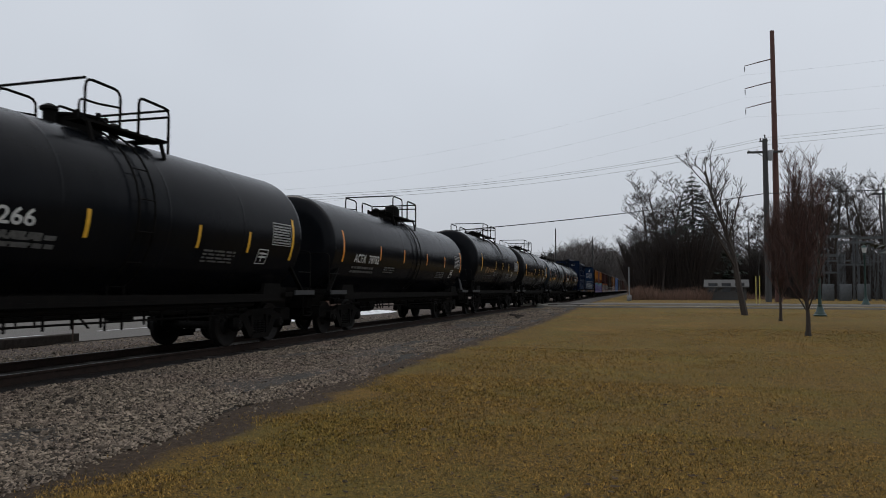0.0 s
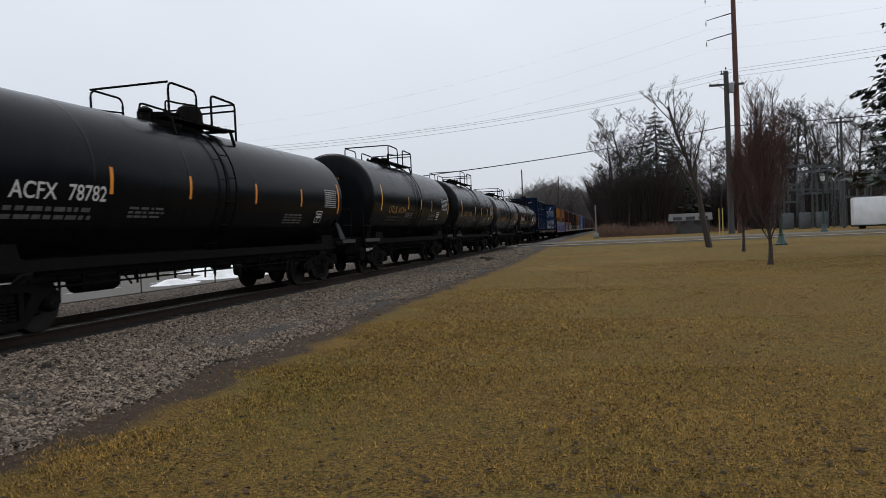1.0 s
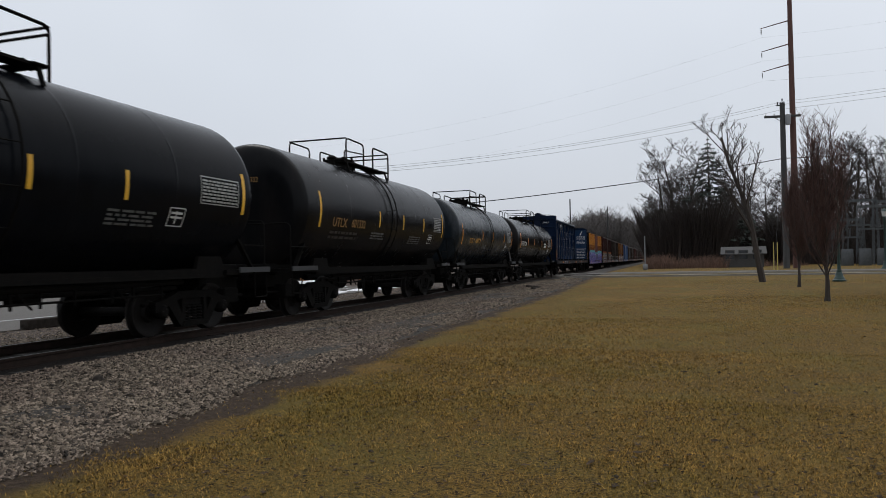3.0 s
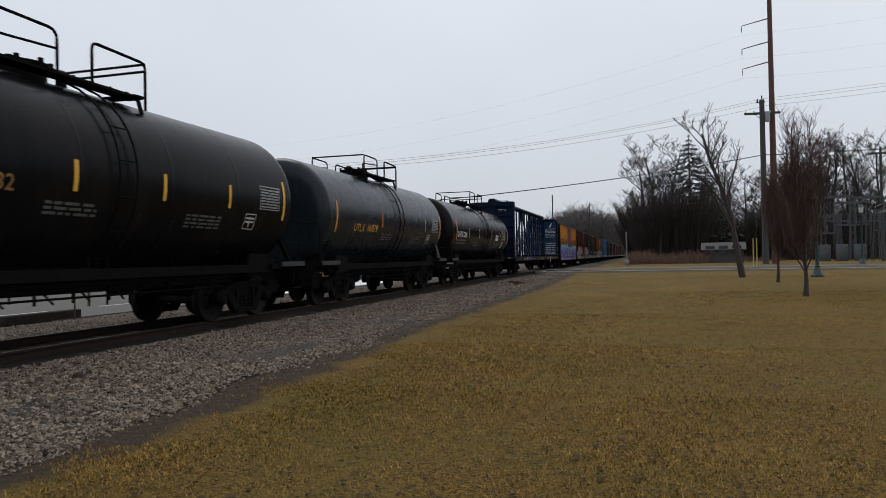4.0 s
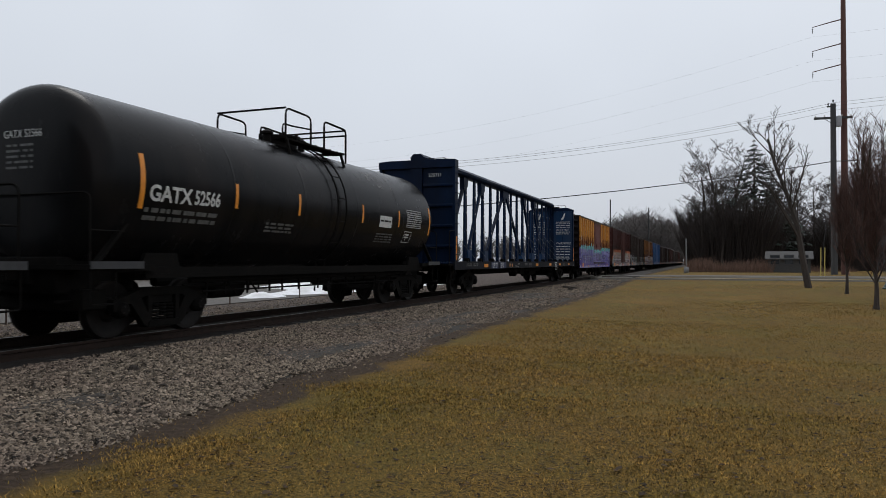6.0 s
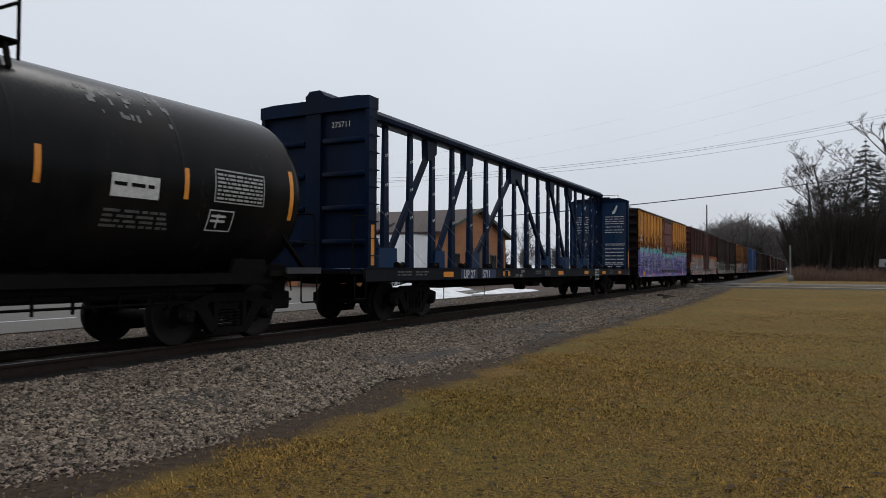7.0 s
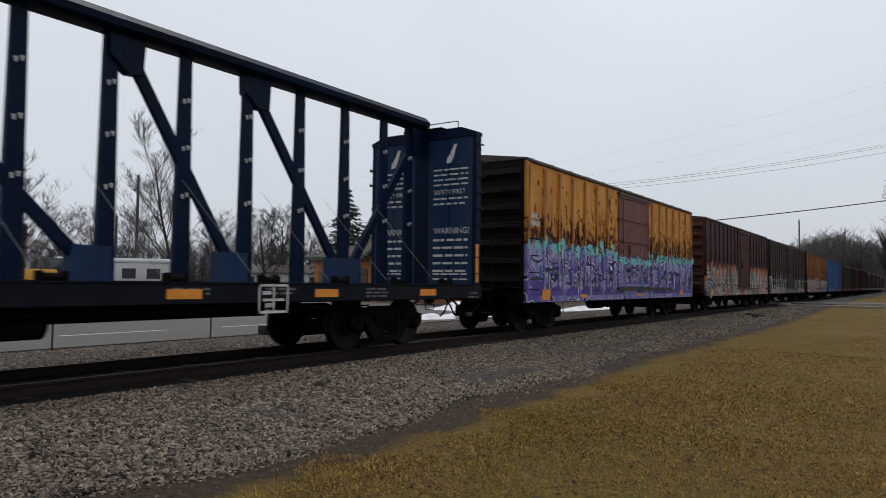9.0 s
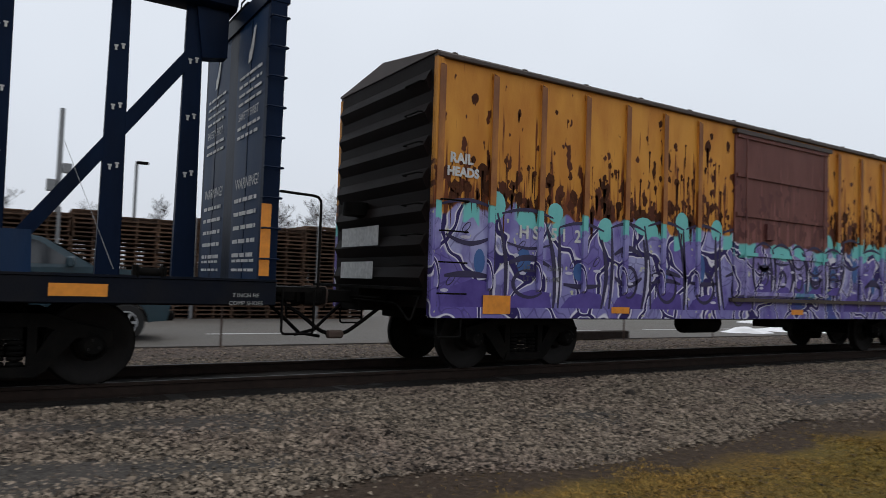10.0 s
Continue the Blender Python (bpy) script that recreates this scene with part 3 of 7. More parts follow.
# ---------------------------------------------------------------- railway: measures
TRACK_X, RAIL_Z, SPEED = -9.6, 0.40, 10.99
BODY_Z, DROP = 0.57, 0.17     # car bodies are set out from 0.57 up; their trucks stand DROP lower
GZ = 0.22                       # ground beyond the railway


def rise(y):
    s = min(max((y - 30) / 40, 0), 1)
    return 0.45 * s * s * (3 - 2 * s)


def polar(az, d):
    """A place on the plan: degrees to the left of the railway's line, metres from the camera."""
    return -d * math.sin(radians(az)), d * math.cos(radians(az))


# ---------------------------------------------------------------- ground
def fill_triangles(me, v, idx):
    """Fills an empty mesh with loose triangles."""
    me.vertices.add(len(v))
    me.vertices.foreach_set("co", np.ascontiguousarray(v, dtype=np.float32).reshape(-1))
    me.loops.add(len(idx))
    me.loops.foreach_set("vertex_index", np.ascontiguousarray(idx, dtype=np.int32))
    me.polygons.add(len(idx) // 3)
    me.polygons.foreach_set("loop_start", np.arange(0, len(idx), 3, dtype=np.int32))
    me.polygons.foreach_set("use_smooth", np.zeros(len(idx) // 3, dtype=bool))
    me.update(calc_edges=True)


def build_ground():
    xs = [-3000, -600, -160, -80, -40, -24, -14, -12.6, -11.4, -10.6, -6.2, -5.3, -4.8, -3.5, 0, 4, 8, 14, 24, 50, 120, 500, 3000]
    ys = [-3000, -400, -60, -10, 0, 10, 20, 30, 35, 40, 45, 50, 55, 60, 65, 70, 90, 150, 400, 1200, 3000]
    vs = []
    for y in ys:
        for x in xs:
            if x > -5.5:
                z = rise(y) + 0.02 * math.sin(x * 1.3) * math.cos(y * 0.4) * (x > -4)
            elif x > -11:
                z = rise(y) - 0.15 if x > -6 else -0.15
            else:
                z = GZ + rise(y) * 0.4
            vs.append((x, y, z))
    k = len(xs)
    g = G().add(vs, [(j * k + i, j * k + i + 1, (j + 1) * k + i + 1, (j + 1) * k + i) for j in range(len(ys) - 1) for i in range(k - 1)])
    solid("ground", g, M_GROUND, (0, 0, 0), "flat ground with dormant yellow-brown lawn and a strip of bare dirt", "ground", kind="structure")
    # grass: single curved blades, thick near the path, thin further off
    rng = np.random.default_rng(5)
    pts = []
    for x0, x1, y0, y1, dens in ((-5.2, 5, 2.5, 8.5, 6500), (-5.4, 8.5, 8.5, 13, 2600), (-5.6, 12, 13, 20, 900), (-5.6, 16, 20, 32, 260), (-5.6, 20, 32, 48, 70)):
        c = int((x1 - x0) * (y1 - y0) * dens)
        pts.append(np.stack([rng.uniform(x0, x1, c), rng.uniform(y0, y1, c)], 1))
    p = np.concatenate(pts)
    keep = rng.random(len(p)) < np.clip((p[:, 0] + 4.5 + 0.4 * np.clip((p[:, 1] - 8) / 8, 0, 1) + 0.35 * np.sin(p[:, 1] * 1.7) + 0.2 * np.sin(p[:, 1] * 4.1)) / 0.8, 0.03, 1)
    fine = np.sin(p[:, 0] * 33 + 3 * np.sin(p[:, 1] * 11)) * np.sin(p[:, 1] * 29 + 3 * np.sin(p[:, 0] * 13))
    clump = np.sin(p[:, 0] * 9.1 + 2 * np.sin(p[:, 1] * 5.3)) * np.sin(p[:, 1] * 8.3 + 2 * np.sin(p[:, 0] * 4.7)) + 0.6 * np.sin(p[:, 0] * 2.3 + p[:, 1] * 1.9) * np.sin(p[:, 1] * 2.9 - p[:, 0])
    keep &= rng.random(len(p)) < np.clip(0.78 + 0.4 * clump + 0.7 * fine, 0.18, 1)
    keep &= np.hypot(p[:, 0], p[:, 1]) > 4.4
    p = p[keep]
    c = len(p)
    far = np.clip((p[:, 1] - 5) / 25, 0, 1)
    ang, ln = rng.uniform(0, 2 * np.pi, c), rng.gamma(4, 0.0056, c) + 0.006
    w = 0.0042 + 0.0075 * far
    lean = rng.uniform(0.8, 1.5, c)
    z = np.array([rise(y) for y in p[:, 1]]) - 0.005
    base = np.stack([p[:, 0], p[:, 1], z], 1)
    side = np.stack([-np.sin(ang), np.cos(ang), np.zeros(c)], 1) * w[:, None]
    tip = base + np.stack([np.cos(ang) * ln * np.sin(lean), np.sin(ang) * ln * np.sin(lean), ln * np.cos(lean) + 0.01], 1)
    v = np.stack([base - side, base + side, tip], 1).reshape(-1, 3)
    me = bpy.data.meshes.new("grass")
    fill_triangles(me, v, np.arange(3 * c))
    me.materials.append(M_GRASS)
    solid("grass", me, M_GRASS, (0, 0, 0), "short dormant lawn grass, straw yellow with green and brown patches", "grass", kind="stuff")


def build_litter():
    """Dead leaf scraps lying flat in the grass, thinning out with distance."""
    rng = np.random.default_rng(14)
    c = 11000
    y = 3.5 + 30 * rng.random(c) ** 1.7
    x = rng.uniform(-4.1, 4.5 + y * 0.4)
    size = rng.gamma(3, 0.0045, c) + 0.006
    ang = rng.uniform(0, 2 * np.pi, c)
    z = np.array([rise(v) for v in y]) + rng.uniform(0.012, 0.028, c)
    quad = []
    for k, (fu, fv) in enumerate(((1.2, 0.0), (0.0, 0.6), (-1.0, 0.0), (0.0, -0.55))):
        ju, jv = fu + rng.normal(0, 0.2, c), fv + rng.normal(0, 0.2, c)
        quad.append(np.stack([x + size * (ju * np.cos(ang) - jv * np.sin(ang)), y + size * (ju * np.sin(ang) + jv * np.cos(ang)), z + rng.uniform(0, 0.012, c)], 1))
    v = np.stack(quad, 1).reshape(-1, 3)
    tri = (np.array([(0, 1, 2), (0, 2, 3)])[None] + 4 * np.arange(c)[:, None, None]).reshape(-1)
    me = bpy.data.meshes.new("leaf_litter")
    fill_triangles(me, v, tri)
    me.materials.append(M_LITTER)
    solid("leaf_litter", me, M_LITTER, (0, 0, 0), "dark brown scraps of dead leaves lying in the lawn", "leaf litter", kind="stuff")


def ballast_height(x):
    """Cross-section of the ballast bed."""
    pts = [(-12.9, GZ - 0.07), (-12.2, 0.22), (-11.1, 0.235), (-8.15, 0.235), (-7.4, 0.2), (-5.9, 0.05), (-5.25, -0.1)]
    return float(np.interp(x, [a for a, _ in pts], [b for _, b in pts]))


def build_track():
    xs = [-12.9, -12.2, -11.1, -9.6, -8.15, -7.8, -7.4, -6.9, -6.4, -5.9, -5.55, -5.25]
    ys = [-80 + i * 2.0 for i in range(68)] + [60, 80, 120, 200, 400, 900]
    r = random.Random(2)
    vs = []
    for y in ys:
        for x in xs:
            near = x > -8 and y < 56
            vs.append((x + (r.uniform(-0.12, 0.12) if x == -5.25 else 0), y, ballast_height(x) + (r.uniform(-0.03, 0.03) if near else 0) + (rise(y) * 0.9 if x > -7 else 0)))
    k = len(xs)
    g = G().add(vs, [(j * k + i, j * k + i + 1, (j + 1) * k + i + 1, (j + 1) * k + i) for j in range(len(ys) - 1) for i in range(k - 1)])
    solid("ballast", g, M_BALLAST, (0, 0, 0), "sloped bed of grey crushed-stone railway ballast", "ballast", kind="structure")
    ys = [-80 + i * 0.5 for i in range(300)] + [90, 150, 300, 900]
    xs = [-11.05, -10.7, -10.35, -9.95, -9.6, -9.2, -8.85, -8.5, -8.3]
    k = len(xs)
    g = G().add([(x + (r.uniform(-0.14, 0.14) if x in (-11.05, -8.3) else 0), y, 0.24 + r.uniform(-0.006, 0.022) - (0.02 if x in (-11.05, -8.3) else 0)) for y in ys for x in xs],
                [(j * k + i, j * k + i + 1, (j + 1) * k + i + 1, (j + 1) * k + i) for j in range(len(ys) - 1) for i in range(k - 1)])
    solid("track_bed", g, M_DARKGRIT, (0, 0, 0), "very dark grit strip between and beside the rails", "ballast", kind="structure")
    # stones lying on the near slope
    rng = np.random.default_rng(8)
    spots = []
    for x0, x1, y0, y1, dens in ((-8.32, -4.85, -0.5, 13, 2300), (-8.32, -4.85, 13, 26, 1200), (-8.32, -4.85, 26, 52, 420), (-14.6, -10.9, -1, 18, 330), (-14.6, -10.9, 18, 40, 110)):
        c = int((x1 - x0) * (y1 - y0) * dens)
        spots.append(np.stack([rng.uniform(x0, x1, c), rng.uniform(y0, y1, c)], 1))
    p = np.concatenate(spots)
    edge = -5.15 - 0.4 * np.clip((p[:, 1] - 8) / 8, 0, 1) - 0.22 * np.sin(p[:, 1] * 0.9) - 0.12 * np.sin(p[:, 1] * 2.3 + 1)
    p = p[rng.random(len(p)) < np.clip((edge - p[:, 0]) / 0.35 + 0.35, 0.02, 1)]
    c = len(p)
    hz = np.interp(p[:, 0], [-12.9, -12.2, -11.1, -8.15, -7.4, -5.9, -5.0], [0.21, 0.22, 0.235, 0.235, 0.2, 0.05, -0.06])
    hz = np.maximum(hz, 0.0) + np.array([rise(y) * 0.9 if x > -7 else 0 for x, y in p])
    octa = np.array([(1, 0, 0), (-1, 0, 0), (0, 1, 0), (0, -1, 0), (0, 0, 1), (0, 0, -1)], float)
    size = rng.gamma(4, 0.0029, c) + 0.0075
    size *= 1 + 0.5 * np.clip((p[:, 1] - 14) / 30, 0, 1)
    jit = octa[None] * rng.uniform(0.65, 1.3, (c, 6, 1)) + rng.normal(0, 0.22, (c, 6, 3))
    a, b = rng.uniform(0, 2 * np.pi, c), rng.uniform(-0.6, 0.6, c)
    ca, sa, cb, sb = np.cos(a), np.sin(a), np.cos(b), np.sin(b)
    x1 = jit[..., 0] * ca[:, None] - jit[..., 1] * sa[:, None]
    y1 = jit[..., 0] * sa[:, None] + jit[..., 1] * ca[:, None]
    z1 = jit[..., 2] * 0.7
    y2, z2 = y1 * cb[:, None] - z1 * sb[:, None], y1 * sb[:, None] + z1 * cb[:, None]
    v = np.stack([x1, y2, z2], 2) * size[:, None, None]
    v += np.stack([p[:, 0], p[:, 1], hz + size * 0.25], 1)[:, None, :]
    tri = np.array([(0, 2, 4), (2, 1, 4), (1, 3, 4), (3, 0, 4)])
    f = (tri[None] + 6 * np.arange(c)[:, None, None]).reshape(-1, 3)
    me = bpy.data.meshes.new("ballast_stones")
    fill_triangles(me, v.reshape(-1, 3), f.reshape(-1))
    me.materials.append(M_STONE)
    solid("ballast_stones", me, M_STONE, (0, 0, 0), "loose grey and pinkish crushed stones on the ballast slope", "ballast", kind="stuff")
    # rails and ties
    tr = thing("railway_track", (TRACK_X, 0, RAIL_Z), "straight railway track, rusty rails on dark timber ties", "railway track", kind="structure")
    prof = [(-0.07, -0.17), (0.07, -0.17), (0.07, -0.155), (0.012, -0.135), (0.01, -0.045), (0.036, -0.035), (0.037, -0.008), (0.028, 0), (-0.028, 0), (-0.037, -0.008), (-0.036, -0.035), (-0.01, -0.045), (-0.012, -0.135), (-0.07, -0.155)]
    for s in (-1, 1):
        part("rail", G().prism_y([(x + s * 0.755, z) for x, z in prof], -80, 900), M_RAIL, tr)
        part("rail_head", G().box(s * 0.755 - 0.022, s * 0.755 + 0.022, -80, 900, 0.0005, 0.002), M_TREAD, tr, "polished running surface")
    tie = G().box(-1.3, 1.3, -0.115, 0.115, -0.34, -0.155, bev=0.012).mesh("tie", M_TIE)
    plate = G().box(-0.09, 0.09, -0.1, 0.1, -0.156, -0.146).mesh("tie_plate", M_RAIL)
    r = random.Random(4)
    for i in range(150):
        y = -9 + i * 0.53
        t = part("tie", tie, M_TIE, tr, at=pose(r.uniform(-0.05, 0.05), y + r.uniform(-0.03, 0.03), r.uniform(-0.012, 0.004), 0, 0, r.uniform(-1, 1)))
        if i < 75:
            part("tie_plate", plate, M_RAIL, t, at=(0.755, 0, 0))


# ---------------------------------------------------------------- trucks, couplers
def truck_meshes():
    g = G()
    for s in (-1, 1):
        x0, x1 = s * 0.96, s * 1.1
        top = [(-1.08, 0.44), (-1.08, 0.62), (-0.8, 0.68), (-0.45, 0.8), (0.45, 0.8), (0.8, 0.68), (1.08, 0.62), (1.08, 0.44), (0.96, 0.44), (0.96, 0.54), (0.74, 0.54), (0.42, 0.66), (-0.42, 0.66), (-0.74, 0.54), (-0.96, 0.54), (-0.96, 0.44)]
        g.prism(top, x0, x1)
        g.prism([(-0.74, 0.56), (-0.5, 0.62), (-0.28, 0.24), (-0.36, 0.14), (-0.45, 0.2)], x0, x1)
        g.prism([(0.74, 0.56), (0.5, 0.62), (0.28, 0.24), (0.36, 0.14), (0.45, 0.2)], x0, x1)
        g.prism([(-0.38, 0.14), (0.38, 0.14), (0.33, 0.25), (-0.33, 0.25)], x0 - s * 0.04, x1 + s * 0.02)
        g.box(min(x0, x1), max(x0, x1), -0.36, -0.27, 0.2, 0.72)
        g.box(min(x0, x1), max(x0, x1), 0.27, 0.36, 0.2, 0.72)
        for y in (-0.889, 0.889):
            g.lathe([(-0.09, 0.135), (-0.02, 0.14), (0.05, 0.125), (0.09, 0.09), (0.095, 0.03)], (s * 1.06, y, 0.457), "x", 14)
        for y in (-0.17, 0, 0.17):
            for z in range(5):
                g.lathe([(0.255 + z * 0.055, 0.075), (0.275 + z * 0.055, 0.085), (0.295 + z * 0.055, 0.075)], (s * 1.03, y, 0), "z", 10)
        for y in (-0.889 + 0.5, 0.889 - 0.5):
            g.box(s * 0.72 - 0.06, s * 0.72 + 0.06, y - 0.03, y + 0.03, 0.3, 0.62)
    g.box(-1.06, 1.06, -0.23, 0.23, 0.53, 0.74)
    g.lathe([(0.7, 0.3), (0.9, 0.3)], (0, 0, 0), "z", 16)
    g.box(-0.9, 0.9, -0.45, -0.38, 0.4, 0.5)
    g.box(-0.9, 0.9, 0.38, 0.45, 0.4, 0.5)
    frame_me = g.mesh("truck", M_UNDER)
    w = G()
    r = 0.457
    for s in (-1, 1):
        w.lathe([(-0.09 * s, 0.09), (-0.088 * s, 0.15), (-0.02 * s, 0.19), (0.0, 0.36), (-0.05 * s, r - 0.05), (-0.085 * s, r + 0.02), (-0.065 * s, r + 0.028), (-0.045 * s, r), (0.055 * s, r - 0.004), (0.06 * s, r - 0.05), (0.045 * s, r - 0.085), (0.01 * s, 0.2), (0.075 * s, 0.16), (0.08 * s, 0.09)], (s * 0.77, 0, 0), "x", 40)
        for k in range(3):
            t = 2 * math.pi * k / 3
            w.box(s * 1.145 - 0.012, s * 1.145 + 0.012, math.cos(t) * 0.06 - 0.014, math.cos(t) * 0.06 + 0.014, math.sin(t) * 0.06 - 0.014, math.sin(t) * 0.06 + 0.014)
    w.lathe([(-1.14, 0.08), (-0.7, 0.085), (0.7, 0.085), (1.14, 0.08)], (0, 0, 0), "x", 12)
    wheel_me = w.mesh("wheelset", M_WHEEL)
    c = G()
    c.box(-0.07, 0.07, 0.0, 0.62, 0.76, 0.94, bev=0.015)
    c.box(-0.16, 0.1, 0.6, 0.85, 0.72, 0.98, bev=0.03)
    c.box(-0.2, -0.1, 0.7, 0.98, 0.72, 0.98, bev=0.025)
    c.tube([(0.34, 0.1, 0.78), (0.36, 0.35, 0.55), (0.3, 0.6, 0.34), (0.16, 0.95, 0.28)], 0.025, 6)
    c.tube([(-0.9, 0.12, 0.86), (-0.1, 0.2, 0.86), (0.9, 0.12, 0.86)], 0.015, 5)
    c.tube([(0.9, 0.12, 0.86), (0.98, 0.14, 0.8), (1.0, 0.16, 0.62)], 0.015, 5)
    return frame_me, wheel_me, c.mesh("coupler", M_UNDER)


TRUCK_ME, WHEEL_ME, COUPLER_ME = truck_meshes()
TRAIN, WHEELSETS = [], []


def running_gear(car, truck_half, end_half, keyed):
    """Two trucks with two wheelsets each, and a coupler at both ends (reach to end_half)."""
    for s in (-1, 1):
        t = part("truck", TRUCK_ME, M_UNDER, car, "grimy black cast-steel truck", at=(0, s * truck_half, -DROP))
        for q in (-1, 1):
            w = part("wheelset", WHEEL_ME, M_WHEEL, t, at=(0, q * 0.889, 0.457))
            if keyed:
                WHEELSETS.append((w, q * 0.889))
        part("coupler", COUPLER_ME, M_UNDER, car, at=pose(0, s * (end_half - 0.88), 0, 0, 0, 0 if s > 0 else 180))


def rounded(pts, r=0.12, n=3):
    """A polyline whose inner corners are rounded."""
    pts = [Vector(p) for p in pts]
    out = [pts[0]]
    for a, b, c in zip(pts, pts[1:], pts[2:]):
        d0, d1 = (a - b), (c - b)
        k0, k1 = min(r, d0.length * 0.45), min(r, d1.length * 0.45)
        p0, p1 = b + d0.normalized() * k0, b + d1.normalized() * k1
        for i in range(n + 1):
            t = i / n
            out.append(p0 * (1 - t) ** 2 + b * 2 * t * (1 - t) + p1 * t * t)
    return out + [pts[-1]]


def tank_car(y0, y1, c0, c1, r, zc, paint, words, ink, label, rails, railtop, stripes, stripe_mat, seed, dome=False, extra=None, keyed=True, panel=(1.25, 0.85, 1.75, 0.42), braces=False):
    """y0..y1: straight shell; c0..c1: coupler faces; rails: stretch of the top railing; stripes: their places; all at the clip's start."""
    ym = (y0 + y1) / 2
    half = (y1 - y0) / 2
    rng = random.Random(seed)
    car = thing("tank_car", (TRACK_X, ym, BODY_Z), label, "tank car", "freight train")
    L = lambda y: y - ym
    # shell with dished heads and weld bands
    hd, hs, ht = 0.34, half + 0.32, half + 0.02
    dish = [(hd * math.cos(t) ** 1.1, r * math.sin(t) ** 0.2) for t in [math.pi / 2 * i / 16 for i in range(1, 16)]]
    prof = [(-hs - hd, 0.02)] + [(-hs - p, q) for p, q in dish] + [(-hs, r), (-hs + 0.05, r)]
    for k in range(1, 5):
        yb = -half + 2 * half * k / 5
        prof += [(yb - 0.05, r), (yb - 0.012, r), (yb, r + 0.004), (yb + 0.012, r), (yb + 0.05, r)]
    prof += [(ht - 0.05, r), (ht, r)] + [(ht + p * 1.15, q) for p, q in reversed(dish)] + [(ht + hd * 1.15, 0.02)]
    part("tank_shell", G().lathe(prof, (0, 0, zc), "y", 56), paint, car)
    bot = zc - r
    # underframe: stub sills, side angles, end platforms and saddles
    e = max(abs(L(c0)), abs(L(c1))) - 0.55
    for s in (-1, 1):
        lim = abs(L(c1 if s > 0 else c0)) - 0.5
        part("stub_sill", G().box(-0.3, 0.3, min(s * (half - 2.6), s * lim), max(s * (half - 2.6), s * lim), 0.72, bot + 0.14), M_UNDER, car)
        g = G().box(-1.5, 1.5, min(s * (lim - 0.55), s * lim), max(s * (lim - 0.55), s * lim), 0.93, 1.0)
        g.beam((1.4, s * (lim - 0.1), 0.95), (1.4, s * (half - 0.55), 0.95), 0.08, 0.1).beam((-1.4, s * (lim - 0.1), 0.95), (-1.4, s * (half - 0.55), 0.95), 0.08, 0.1)
        part("end_platform", g, M_UNDER, car)
        part("draft_housing", G().box(-0.75, 0.75, min(s * (half - 0.5), s * (lim - 0.08)), max(s * (half - 0.5), s * (lim - 0.08)), 0.56, 1.12, bev=0.02), M_UNDER, car)
        g = G()
        for q in (-1, 1):
            g.prism([(s * (half - 0.35), 0.9), (s * (half - 1.3), 0.9), (s * (half - 1.2), bot + 0.34), (s * (half - 0.5), bot + 0.34)], q * 1.2, q * 1.27)
            g.beam((q * 1.3, s * (half + 0.55), 1.0), (q * 1.25, s * (half - 0.15), zc - 0.62), 0.1, 0.05)
        g.box(-1.3, 1.3, min(s * (half - 1.3), s * (half - 0.35)), max(s * (half - 1.3), s * (half - 0.35)), 0.86, bot + 0.12)
        part("saddle", g, M_UNDER, car)
        g = G()
        yy = s * (lim - 0.06)
        g.tube(rounded([(1.42, yy, 0.98), (1.42, yy, 2.05), (-1.42, yy, 2.05), (-1.42, yy, 0.98)], 0.15), 0.018, 6)
        g.tube([(1.42, yy, 1.5), (1.42, s * (half + 0.1), 1.5)], 0.015, 5)
        g.tube(rounded([(1.46, s * (lim - 0.5), 0.97), (1.46, s * (lim - 0.5), 0.42), (1.46, s * (lim - 0.05), 0.42), (1.46, s * (lim - 0.05), 0.97)], 0.05), 0.016, 5)
        part("end_handrail", g, M_UNDER, car)
    for s in (-1, 1):
        part("side_angle", G().box(s * 1.22, s * 1.36, -half + 0.4, half - 0.4, bot - 0.07, bot + 0.0).beam((s * 1.33, -half + 0.4, bot + 0.04), (s * 1.33, half - 0.4, bot + 0.04), 0.012, 0.12), M_UNDER, car)
    # piping, brake gear and hanging steps below
    g = G()
    g.lathe([(-0.5, 0.05), (-0.45, 0.19), (0.45, 0.19), (0.5, 0.05)], (0.75, -half * 0.5, bot - 0.32), "y", 14)
    g.lathe([(-0.2, 0.1), (-0.18, 0.24), (0.2, 0.24), (0.24, 0.1)], (0.2, half * 0.25, bot - 0.2), "z", 14)
    g.tube([(0.9, -half + 1.9, bot - 0.22), (0.9, half - 1.9, bot - 0.22)], 0.02, 6)
    g.tube([(1.15, -half + 2.0, bot - 0.34), (1.15, half - 2.0, bot - 0.34)], 0.02, 6)
    for xx, dz, rr in ((1.2, 0.13, 0.05), (1.05, 0.24, 0.04), (0.4, 0.16, 0.09)):
        g.tube([(xx, -half + 1.6, bot - dz), (xx, half - 1.6, bot - dz)], rr, 7)
    part("brake_gear", g, M_UNDER, car)
    y = -half + 2.1
    while y < half - 2.0:
        g = G().beam((1.15, y, bot), (1.15, y, bot - 0.42), 0.035, 0.03)
        if rng.random() < 0.4:
            g.beam((1.15, y, bot - 0.1), (1.15, y + 0.34, bot - 0.42), 0.025, 0.025)
        part("hanging_bracket", g, M_UNDER, car)
        y += rng.uniform(0.45, 0.85)
    # top platform with railing and fittings
    a, b = L(rails[0]), L(rails[1])
    top = zc + r
    pm = a
    w = b - a
